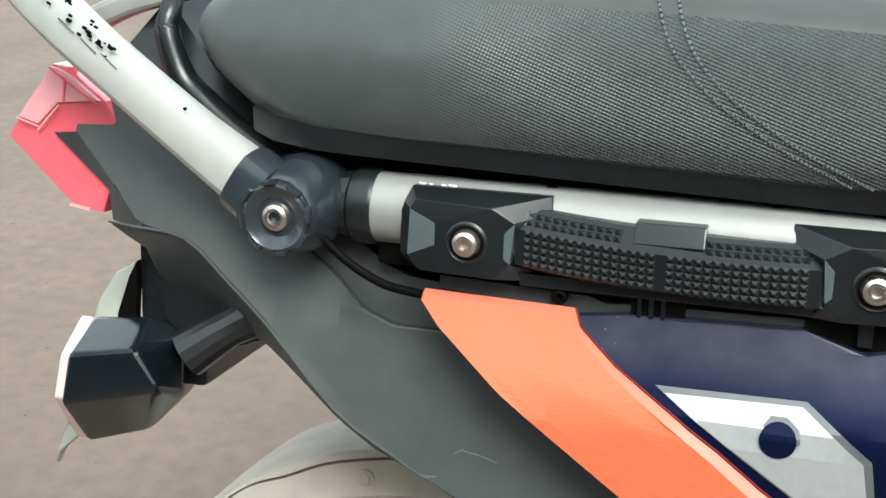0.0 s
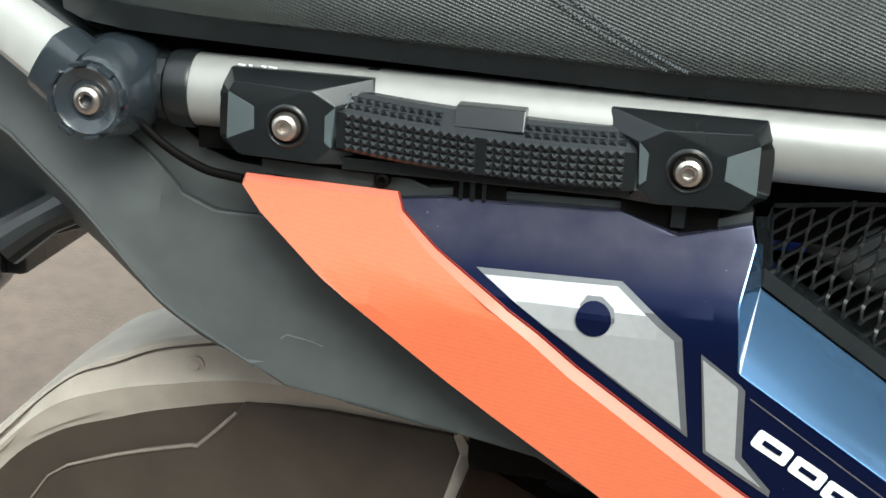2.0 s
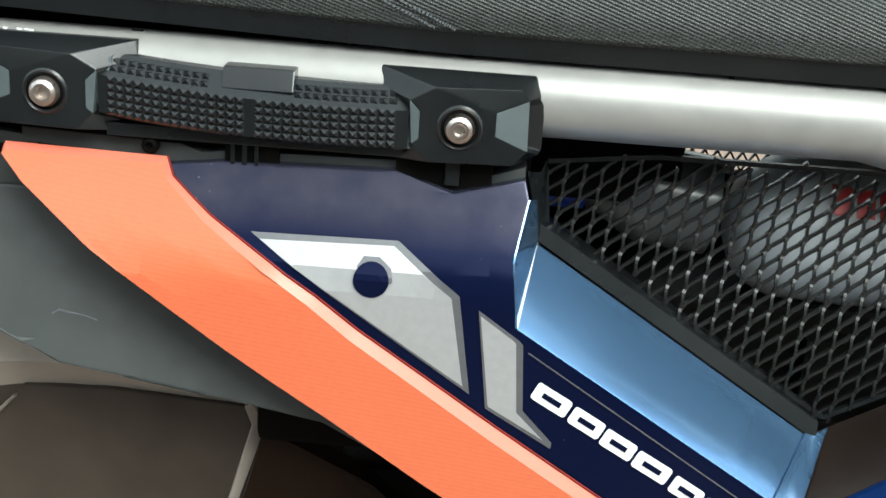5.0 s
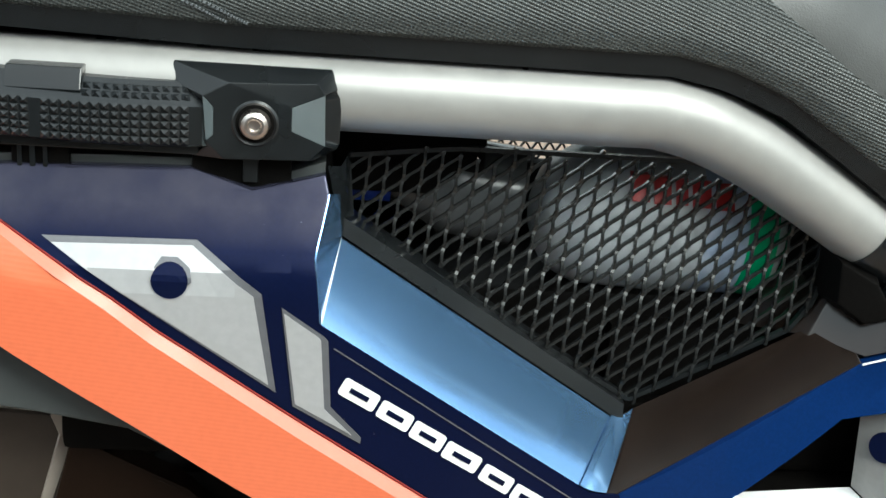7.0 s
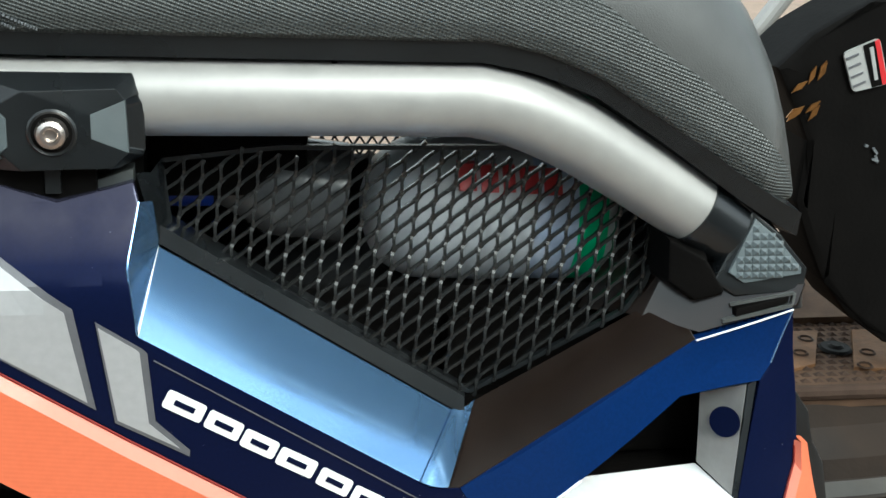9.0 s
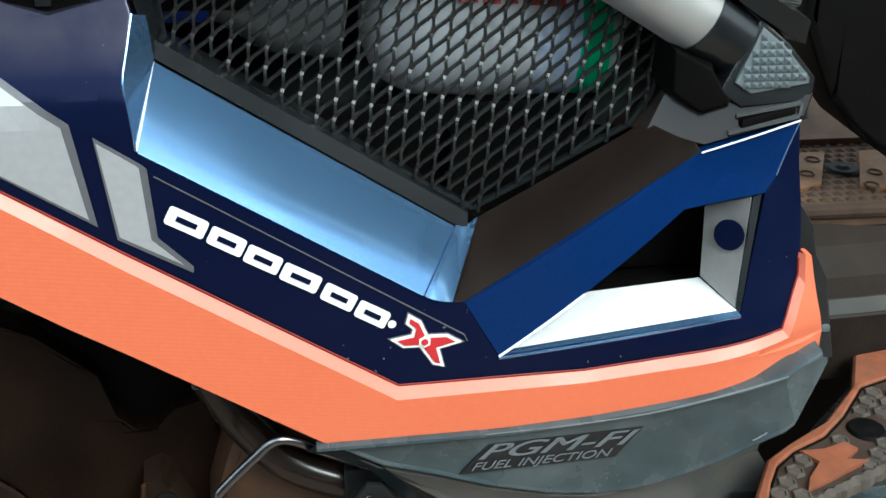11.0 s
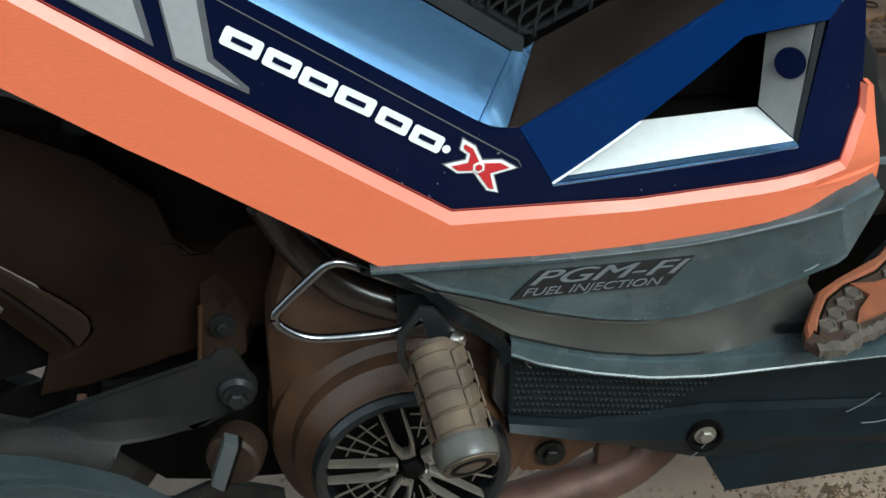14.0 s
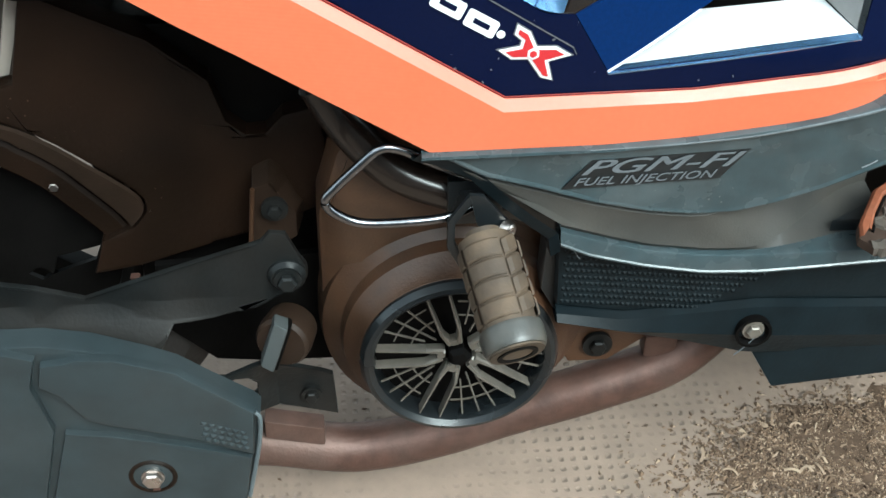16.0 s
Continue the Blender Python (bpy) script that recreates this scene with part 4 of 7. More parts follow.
# end facets paler than the bar, the light on their facing in the colour
part("grip_end", facets([(0.1785, 0.004, 0.6700), (0.1895, 0.002, 0.6560), (0.1872, 0.000, 0.6430), (0.1765, -0.0015, 0.6425), (0.1785, -0.001, 0.6570), (0.180, 0.02, 0.672), (0.190, 0.02, 0.655), (0.187, 0.02, 0.642), (0.176, 0.02, 0.642)],
                           [(0, 1, 4), (4, 1, 2, 3), (0, 5, 6, 1), (1, 6, 7, 2), (2, 7, 8, 3), (3, 8, 5, 0, 4), (5, 8, 7, 6)], 0.0006), PAD_GREY, bar, "smooth bar end, coloured pale for the light on its facing")
part("grip_end", facets([(0.0320, 0.004, 0.6790), (0.0225, 0.002, 0.6700), (0.0250, 0.000, 0.6540), (0.0345, -0.0015, 0.6505), (0.0310, -0.001, 0.6680), (0.032, 0.02, 0.680), (0.022, 0.02, 0.670), (0.025, 0.02, 0.653), (0.034, 0.02, 0.650)],
                           [(0, 1, 4), (4, 1, 2, 3), (0, 5, 6, 1), (1, 6, 7, 2), (2, 7, 8, 3), (3, 8, 5, 0, 4), (5, 8, 7, 6)], 0.0006), PAD_GREY, bar, "smooth bar end, coloured pale for the light on its facing")
part("grip_tab", block((0.089, -0.0035, 0.668), (0.1255, 0.012, 0.6785), 0.001, lambda x, y, z: (x, y + (0.005 if z > 0.67 else 0), z)), PLASTIC, bar)
part("grip_rail", block((0.028, 0.004, 0.637), (0.182, 0.02, 0.644), 0.001), PLASTIC, scooter)
for x0, x1 in ((0.092, 0.0945), (0.098, 0.101), (0.1045, 0.107), (0.204, 0.2115)):
    part("clip_fin", block((x0, 0.006, 0.6235), (x1, 0.02, 0.6385), 0.0006), PLASTIC, scooter)
part("cover_flange", sheet([(-0.02, 0.636), (0.065, 0.633), (0.075, 0.629), (0.09, 0.631), (0.178, 0.633), (0.18, 0.629), (0.209, 0.6245), (0.23, 0.629), (0.246, 0.6345), (0.246, 0.626), (0.209, 0.616), (0.178, 0.624), (0.06, 0.622), (-0.02, 0.628)], 0.0135, 0.012), GREY_PLASTIC, scooter)
# solid black blocks proud of the flange stand in for shaded notches
part("notch", block((0.0885, 0.009, 0.6195), (0.117, 0.016, 0.6365), 0.0008), DARK, scooter)
part("notch", block((0.178, 0.009, 0.6175), (0.2285, 0.016, 0.6375), 0.0008, lambda x, y, z: (x, y, z - (0.003 if x > 0.2 and z < 0.63 else 0))), DARK, scooter)
part("flange_screw", bolt_head((0.050, 0.008, 0.6325), 0.0045, 0.003), DARK, scooter)
# plain black blocks added to fill the inside and keep it dark
part("inner_filler", block((-0.12, 0.045, 0.585), (0.25, 0.235, 0.70), 0.004), DARK, scooter)
part("inner_filler", block((0.25, 0.075, 0.60), (0.338, 0.235, 0.70), 0.004), DARK, scooter)
part("filler_web", block((-0.06, 0.022, 0.636), (0.075, 0.05, 0.652), 0.002), DARK, scooter)

# seat
LOW = [(-0.190, 0.766), (-0.1800, 0.7520), (-0.1586, 0.7352), (-0.1406, 0.7238), (-0.1228, 0.7161), (-0.0966, 0.7125), (-0.066, 0.7112), (0.037, 0.708), (0.20, 0.703), (0.315, 0.7025), (0.40, 0.702), (0.4236, 0.7020), (0.4545, 0.6960), (0.4872, 0.6835), (0.5225, 0.6610), (0.5444, 0.6465), (0.573, 0.627), (0.5907, 0.6160), (0.6087, 0.6060), (0.618, 0.604)]
TOP = [(-0.190, 0.774), (-0.182, 0.787), (-0.15, 0.805), (-0.10, 0.815), (0.10, 0.812), (0.30, 0.80), (0.42, 0.795), (0.50, 0.782), (0.54, 0.763), (0.575, 0.729), (0.60, 0.690), (0.612, 0.660), (0.618, 0.63)]
OUT = [(-0.190, 0.075), (-0.184, 0.048), (-0.165, 0.031), (-0.12, 0.02), (-0.06, 0.014), (0.30, 0.012), (0.5, 0.012), (0.59, 0.018), (0.618, 0.05)]
SECTION = [(0.030, -0.02), (0.006, -0.03), (0.001, 0.0), (-0.003, 0.10), (-0.004, 0.26), (-0.001, 0.46), (0.007, 0.64), (0.019, 0.80), (0.038, 0.92), (0.07, 0.985)]


def seat_place(x, s):
    """A place on the seat's right half; s goes from the lower rim (0) to the top (9)."""
    z0, z1, y0 = along(LOW, x), along(TOP, x), along(OUT, x)
    i = min(int(s), 8)
    f = s - i
    dy = SECTION[i][0] + (SECTION[i + 1][0] - SECTION[i][0]) * f
    dz = SECTION[i][1] + (SECTION[i + 1][1] - SECTION[i][1]) * f
    return Vector((x, min(y0 + dy, 0.14), z0 + (z1 - z0) * dz))


def seat_split(x):
    """Where the textured side ends and the smooth top begins."""
    return 6.6 - 2.4 * ease((x - 0.36) / 0.16)


rows = [[seat_place(x, seat_split(x) * k / 16) for k in range(17)] for x in [-0.190 + 0.808 * i / 100 for i in range(101)]]
part("seat_side", join(loft(rows), loft([[Vector((p.x, 0.28 - p.y, p.z)) for p in r] for r in rows])), SEAT, scooter, "textured black vinyl seat side")
rows = [[seat_place(x, seat_split(x) + (9 - seat_split(x)) * k / 8) for k in range(9)] + [Vector((x, 0.14, along(TOP, x)))] for x in [-0.190 + 0.808 * i / 100 for i in range(101)]]
part("seat_top", join(loft(rows), loft([[Vector((p.x, 0.28 - p.y, p.z)) for p in r] for r in rows])), SEAT_TOP, scooter, "smooth black vinyl seat top")
for shift, r in ((0.0, 0.0007), (0.0105, 0.0007)):
    line = [seat_place(x + shift, s) + Vector((0, -0.0006, 0.0003)) for x, s in ((0.088, 8.0), (0.089, 7.0), (0.100, 5.6), (0.120, 4.6), (0.142, 3.9), (0.163, 3.2), (0.182, 2.5), (0.194, 1.9))]
    dots_line = spline(line, 9)
    part("stitching", bars([(a, a + (b - a) * 0.62, 0.00055) for a, b in zip(dots_line, dots_line[1:])]), PRINT_GREY, scooter, "pale double stitching")
part("seat_base", loft([[(x, 0.016, along(LOW, x) + 0.001), (x, 0.018, along(LOW, x) - 0.013), (x, 0.06, along(LOW, x) - 0.02), (x, 0.06, along(LOW, x) + 0.004)] for x in [-0.135 + 0.745 * k / 60 for k in range(61)]], True), PLASTIC, scooter)


# tail
def tail(x, z):
    y = 0.005 + 0.11 * max(0.0, -x)
    crease = along([(-0.30, 0.66), (-0.235, 0.644), (-0.185, 0.638), (-0.155, 0.615), (-0.126, 0.590), (-0.082, 0.546), (-0.045, 0.525), (-0.021, 0.5133), (0.0, 0.5025), (0.1, 0.478), (0.3, 0.40)], x)
    return y + max(0.0, crease - z) * 0.70 + max(0.0, z - crease) * (0.22 + 0.16 * ease((-0.05 - x) / 0.08))


part("tail_panel", sheets([
    [(-0.244, 0.716), (-0.275, 0.7125), (-0.2744, 0.6930), (-0.2465, 0.6680), (-0.2168, 0.6405), (-0.2100, 0.6402), (-0.185, 0.638), (-0.155, 0.615), (-0.126, 0.590), (-0.082, 0.546), (-0.045, 0.525), (-0.021, 0.5133), (-0.0025, 0.5038), (0.056, 0.5585), (0.028, 0.578), (0.003, 0.597),
     (-0.006, 0.599), (-0.051, 0.599), (-0.072, 0.606), (-0.093, 0.624), (-0.117, 0.640), (-0.135, 0.672), (-0.165, 0.695), (-0.20, 0.715)],
    [(-0.243, 0.6395), (-0.2332, 0.632), (-0.2216, 0.624), (-0.2215, 0.603), (-0.183, 0.562), (-0.153, 0.574), (-0.138, 0.571), (-0.059, 0.5235), (-0.021, 0.5133), (-0.045, 0.525), (-0.082, 0.546), (-0.126, 0.590), (-0.155, 0.615), (-0.185, 0.638), (-0.2168, 0.6405)],
    [(-0.0025, 0.5038), (0.030, 0.4990), (0.0535, 0.4946), (0.1006, 0.4870), (0.145, 0.4780), (0.20, 0.45), (0.236, 0.4445), (0.134, 0.507), (0.096, 0.532), (0.056, 0.5585)]],
    tail, 0.006, span(-0.29, 0.2, 12), span(0.48, 0.70, 12), 0.0016), GREY_PLASTIC, scooter, "dark grey plastic tail panel", 12)
part("tail_bevel", loft([[(-0.2744, tail(-0.2744, 0.693) + 0.001, 0.6930), (-0.2890, 0.049, 0.6920)], [(-0.2465, tail(-0.2465, 0.668) + 0.001, 0.6680), (-0.2500, 0.049, 0.6580)], [(-0.2168, tail(-0.2168, 0.6405) + 0.001, 0.6405), (-0.2466, 0.046, 0.6393)]]), GREY_PLASTIC, scooter)
part("panel_gap", sheet([(-0.2113, 0.7035), (-0.1544, 0.6700), (-0.1400, 0.6560), (-0.1450, 0.6530), (-0.1691, 0.6739), (-0.1947, 0.6922)], lambda x, z: tail(x, z) - 0.0012, 0.003, bevel=0), DARK, scooter)
crease_line = [(-0.243, 0.641), (-0.222, 0.6405), (-0.185, 0.638), (-0.155, 0.615), (-0.126, 0.590), (-0.082, 0.546), (-0.045, 0.525), (-0.021, 0.5133)]
part("tail_crease", sweep([(x, tail(x, z) - 0.0003, z) for x, z in crease_line], [0.0006, 0.0013, 0.0013, 0.0013, 0.0013, 0.0013, 0.0010, 0.0004], 8, 3, up=(0, 1, 0)), GREY_PLASTIC, scooter)
part("tail_recess", sheet([(-0.135, 0.672), (-0.117, 0.640), (-0.093, 0.624), (-0.072, 0.606), (-0.051, 0.599), (-0.010, 0.597), (0.002, 0.594), (-0.0270, 0.6255), (-0.0450, 0.6270), (-0.0620, 0.6330), (-0.0790, 0.6440), (-0.093, 0.66)], lambda x, z: tail(x, z) + 0.003, 0.006, span(-0.12, 0.0, 6)), GREY_PLASTIC, scooter)
part("tail_trim", sweep([(-0.100, 0.010, 0.6640), (-0.0870, 0.009, 0.6500), (-0.0750, 0.009, 0.6400), (-0.0620, 0.009, 0.6325), (-0.0480, 0.008, 0.6275), (-0.0280, 0.006, 0.6255)], 0.0026), DARK, scooter)
part("tail_cowl", loft([[(-0.250, 0.070, 0.705), (-0.245, 0.068, 0.748), (-0.225, 0.085, 0.778), (-0.21, 0.14, 0.785)],
                        [(-0.15, 0.035, 0.66), (-0.165, 0.05, 0.705), (-0.185, 0.07, 0.735), (-0.185, 0.14, 0.75)], [(-0.09, 0.035, 0.64), (-0.10, 0.05, 0.68), (-0.12, 0.07, 0.70), (-0.13, 0.14, 0.71)]]), PLASTIC, scooter)
part("cowl_trim", sweep([(-0.214, 0.075, 0.784), (-0.2115, 0.062, 0.770), (-0.2115, 0.058, 0.757), (-0.2010, 0.056, 0.7310), (-0.1853, 0.054, 0.7160), (-0.160, 0.050, 0.699), (-0.138, 0.046, 0.688), (-0.120, 0.045, 0.680)], [0.006, 0.007, 0.008, 0.009, 0.010, 0.010, 0.009, 0.008], 16), PLASTIC, scooter)
part("rear_carrier", sweep([(-0.290, 0.075, 0.746), (-0.268, 0.070, 0.762), (-0.245, 0.072, 0.773), (-0.218, 0.078, 0.780), (-0.195, 0.090, 0.785)], [0.009, 0.0085, 0.0075, 0.006, 0.005], section=flat), TUBE, scooter, "silver rear carrier bar")
lamp = part("tail_lamp", sheet([(-0.2906, 0.7349), (-0.2837, 0.7336), (-0.2758, 0.7298), (-0.2523, 0.7136), (-0.240, 0.690), (-0.2572, 0.6417), (-0.2778, 0.6436), (-0.3258, 0.6869)], 0.052, 0.17, bevel=0.003), LENS_RED, scooter, "red tail lamp lens")
part("clear_lens", sheet([(-0.2900, 0.7335), (-0.2837, 0.7322), (-0.2740, 0.7270), (-0.2560, 0.7135), (-0.2860, 0.7105), (-0.3010, 0.6960), (-0.3160, 0.7000)], 0.0495, 0.01, bevel=0.002), LENS_PINK, lamp, "pale pink upper lens")
for a, b, w, m in (((-0.3160, 0.6995), (-0.3000, 0.6950), 0.0004, LENS_PINK), ((-0.2845, 0.7095), (-0.3005, 0.6925), 0.0005, LENS_PINK), ((-0.2790, 0.6460), (-0.2640, 0.6440), 0.0008, LENS_PINK),
                   ((-0.2905, 0.7330), (-0.2560, 0.7110), 0.0005, LENS_RED), ((-0.2790, 0.7270), (-0.2810, 0.7120), 0.0005, LENS_RED)):
    part("lens_rib", bars([((a[0], 0.0487, a[1]), (b[0], 0.0487, b[1]), w)]), m, lamp)

# turn signal, its stalk and the plate behind it
SIGNAL = [(-0.2544, 0.002, 0.5623), (-0.2089, 0.002, 0.5710), (-0.1915, 0.002, 0.5479), (-0.2621, 0.002, 0.5289),
          (-0.2631, 0.045, 0.5738), (-0.2218, 0.045, 0.5795), (-0.2078, 0.045, 0.5747), (-0.1959, 0.045, 0.5668), (-0.1988, 0.045, 0.5282), (-0.2092, 0.045, 0.5171), (-0.2241, 0.045, 0.5004), (-0.2712, 0.045, 0.4849),
          (-0.2560, 0.085, 0.560), (-0.2100, 0.085, 0.555), (-0.2100, 0.085, 0.520), (-0.2660, 0.085, 0.500)]
signal = part("turn_signal", facets(SIGNAL, [(0, 1, 2, 3), (0, 4, 5, 1), (1, 5, 6, 7), (1, 7, 8, 2), (2, 8, 9, 10), (3, 2, 10, 11), (0, 3, 11, 4), (4, 12, 13, 5), (5, 13, 6), (6, 13, 7), (7, 13, 14, 8), (8, 14, 9), (9, 14, 10), (10, 14, 15, 11), (11, 15, 12, 4), (12, 15, 14, 13)], 0.0042, 3), GLOSS, scooter, "glossy black turn signal housing", 20)
part("signal_lens", facets([(x - dx, y, z) for dx, k in ((0.0, 0), (0.009, 1)) for x, y, z in ((-0.2550, 0.008, 0.5590), (-0.2612, 0.008, 0.5300), (-0.2700, 0.044, 0.4885), (-0.2625, 0.044, 0.5740), (-0.2560, 0.080, 0.558), (-0.2650, 0.080, 0.504))],
                           [(0, 1, 2, 5, 4, 3), (9, 10, 11, 8, 7, 6), (0, 6, 7, 1), (1, 7, 8, 2), (2, 8, 11, 5), (5, 11, 10, 4), (4, 10, 9, 3), (3, 9, 6, 0)], 0.002), LENS_CLEAR, signal, "clear lens with a pale rim")
part("signal_stalk", sweep([(-0.19, 0.034, 0.560), (-0.165, 0.045, 0.578), (-0.14, 0.06, 0.592)], [0.015, 0.012, 0.016], 14), PLASTIC, scooter)
part("stalk_boss", sheet([(-0.222, 0.60), (-0.218, 0.575), (-0.192, 0.552), (-0.150, 0.567), (-0.138, 0.572), (-0.15, 0.61)], 0.055, 0.04, bevel=0.003), PLASTIC, scooter)
part("rear_plate", sheet([(-0.2410, 0.6085), (-0.2567, 0.5993), (-0.2701, 0.5805), (-0.2770, 0.5600), (-0.2880, 0.5230), (-0.3134, 0.4529), (-0.3082, 0.4640), (-0.2828, 0.4868), (-0.2500, 0.550), (-0.2390, 0.6068)], lambda x, z: 0.062 + 0.10 * max(0.0, -0.25 - x), 0.008, span(-0.31, -0.24, 5), span(0.46, 0.61, 6), bevel=0.002), PLATE, scooter, "pale plate below the tail")
part("plate_strip", sheet([(-0.2347, 0.6120), (-0.2403, 0.6017), (-0.2494, 0.5760), (-0.2510, 0.5600), (-0.2370, 0.5600), (-0.2342, 0.5986)], 0.052, 0.006, bevel=0.001), DARK, scooter)
part("plate_holder", block((-0.236, 0.058, 0.53), (-0.19, 0.21, 0.625), 0.004), PLASTIC, scooter)

# rear mudguard and wheel
HUB = (-0.02, 0.15, 0.228)
OUTER = [(-0.33, 0.25), (-0.285, 0.345), (-0.237, 0.400), (-0.183, 0.447), (-0.150, 0.464), (-0.110, 0.481), (-0.04, 0.492), (0.06, 0.487), (0.13, 0.47)]
RIDGE = [(-0.30, 0.25), (-0.265, 0.345), (-0.229, 0.391), (-0.193, 0.423), (-0.151, 0.440), (-0.110, 0.450), (-0.050, 0.460), (0.05, 0.457), (0.12, 0.445)]
BAND = [(-0.305, 0.235), (-0.272, 0.322), (-0.238, 0.372), (-0.194, 0.403), (-0.152, 0.420), (-0.111, 0.433), (-0.040, 0.447), (0.05, 0.444), (0.115, 0.436)]
guard = [spline([(x, 0.0, z) for x, z in line], 6) for line in (OUTER, RIDGE, BAND)]
rows = []
for o, r, b in zip(*guard):
    inward = (r - o).normalized()
    def at(p, d, y):
        return (p.x + inward.x * d, y, p.z + inward.z * d)
    rows.append([at(o, 0.004, 0.20), at(o, 0.0, 0.19), at(o, 0.0, 0.101), at(o, 0.0015, 0.0975), at(o, 0.005, 0.0965), at(o, 0.0055, 0.1040), at(o, 0.0070, 0.1040), at(o, 0.0075, 0.0970),
                 at(r, -0.004, 0.0930), at(r, -0.001, 0.0915), at(r, 0.0015, 0.0925), at(b, -0.004, 0.0960), at(b, 0.0, 0.0985), at(b, 0.008, 0.1005)])
part("rear_mudguard", loft(rows), FENDER, scooter, "dusty pale mudguard rim", 20)
part("mudguard_side", sheet([(-0.305, 0.235), (-0.272, 0.322), (-0.238, 0.374), (-0.194, 0.405), (-0.152, 0.422), (-0.111, 0.435), (-0.040, 0.449), (0.05, 0.446), (0.115, 0.438), (0.10, 0.33), (0.0, 0.24), (-0.1, 0.20)], 0.0995, 0.006), MUD_SIDE, scooter, "dust-covered brown mudguard side")
part("mudguard_plate", sheet([(-0.260, 0.24), (-0.235, 0.315), (-0.202, 0.366), (-0.170, 0.383), (-0.132, 0.396), (-0.095, 0.406), (-0.089, 0.408), (-0.063, 0.435), (-0.058, 0.442), (0.0, 0.4445), (0.084, 0.4395), (0.090, 0.426), (0.074, 0.367), (0.05, 0.30), (-0.1, 0.24)], 0.0950, 0.006, bevel=0.0022), MUD_SIDE, scooter)
# pale from wear, and from the ridge's highlight put into its colour
part("plate_ridge", sweep([(x, 0.0945, z) for x, z in ((-0.235, 0.315), (-0.202, 0.366), (-0.170, 0.383), (-0.132, 0.396), (-0.095, 0.406), (-0.089, 0.408), (-0.063, 0.435))], [0.0004, 0.0008, 0.0012, 0.0014, 0.0016, 0.0016, 0.0012], 8, 2, up=(0, 1, 0)), MUD_EDGE, scooter, "worn ridge of the mudguard plate with its highlight painted in")
part("plate_end", facets([(0.0845, 0.0945, 0.4395), (0.0895, 0.0945, 0.4425), (0.0985, 0.0990, 0.4250), (0.0905, 0.0945, 0.4260), (0.0740, 0.0945, 0.3670), (0.0800, 0.0990, 0.3660), (0.0845, 0.105, 0.4395), (0.0740, 0.105, 0.367)],
                         [(0, 1, 2, 3), (3, 2, 5, 4), (0, 6, 1), (1, 6, 2), (2, 6, 7, 5), (4, 5, 7), (0, 3, 4, 7, 6)], 0.0005), FENDER, scooter, "pale dusty plate end")
part("mudguard_bolt", hex_bolt((-0.091, 0.0945, 0.467), 0.004, 0.003, washer=0.006), FENDER, scooter)
part("rear_tyre", lathe([(0.165, -0.045), (0.215, -0.05), (0.236, -0.035), (0.240, 0.0), (0.236, 0.035), (0.215, 0.05), (0.165, 0.045)], HUB, sides=72), TYRE, scooter)
part("wheel_rim", lathe([(0.165, 0.044), (0.158, 0.046), (0.150, 0.040), (0.147, 0.0), (0.150, -0.040), (0.158, -0.046), (0.165, -0.044)], HUB, sides=64), DARK, scooter)
part("wheel_hub", lathe([(0.0, 0.04), (0.035, 0.04), (0.04, 0.03), (0.04, -0.03), (0.035, -0.04), (0.0, -0.04)], HUB, sides=32), DARK, scooter)
for k in range(5):
    a = radians(72 * k + 40)
    d, n = Vector((math.cos(a), 0, math.sin(a))), Vector((-math.sin(a), 0, math.cos(a)))
    c = Vector(HUB)
    part("wheel_spoke", facets([c + d * r + n * w * s + Vector((0, y, 0)) for r, w in ((0.035, 0.016), (0.152, 0.010)) for s, y in ((-1, -0.01), (1, -0.01), (1, 0.01), (-1, 0.01))],
                               [(0, 1, 2, 3), (7, 6, 5, 4), (0, 4, 5, 1), (1, 5, 6, 2), (2, 6, 7, 3), (3, 7, 4, 0)], 0.003), DARK, scooter)

# engine side, seen below the stripe
part("engine_cover", sheet([(0.083, 0.366), (0.099, 0.431), (0.137, 0.412), (0.170, 0.396), (0.205, 0.366), (0.2140, 0.335), (0.226, 0.324), (0.239, 0.325), (0.2505, 0.338), (0.2735, 0.344), (0.2810, 0.294), (0.272, 0.262), (0.2255, 0.241),
                            (0.1975, 0.234), (0.1445, 0.2165), (0.1115, 0.2105), (0.1205, 0.239), (0.1450, 0.2515), (0.1540, 0.2640), (0.1535, 0.2740), (0.1485, 0.2815), (0.1355, 0.2935), (0.1190, 0.3070), (0.1030, 0.3198), (0.0870, 0.3305), (0.0705, 0.3385), (0.03, 0.352)],
                           lambda x, z: 0.085 + 0.04 * max(0.0, 0.30 - z) * ease((x - 0.16) / 0.05), 0.02, span(0.09, 0.28, 9), span(0.22, 0.42, 9), 0.003), BROWN_PLASTIC, scooter, "brown dust-covered engine cover")
# a black sheet behind the cover puts the hollow's shade into colour
part("cavity_dark", sheet([(0.205, 0.40), (0.214, 0.333), (0.226, 0.322), (0.241, 0.323), (0.2515, 0.336), (0.275, 0.343), (0.30, 0.40)], 0.104, 0.01, bevel=0), DARK, scooter)
HUB_ARC = [(0.0300, 0.350), (0.0705, 0.3370), (0.0870, 0.3290), (0.1030, 0.3183), (0.1185, 0.3055), (0.1345, 0.2925), (0.1470, 0.2808), (0.1518, 0.2738), (0.1522, 0.2650), (0.1435, 0.2540)]
HUB_IN = [(0.0300, 0.338), (0.0694, 0.3265), (0.0805, 0.3190), (0.0930, 0.3105), (0.1050, 0.3000), (0.1165, 0.2870), (0.1285, 0.2730), (0.1345, 0.2655), (0.1385, 0.2600), (0.1420, 0.2530)]
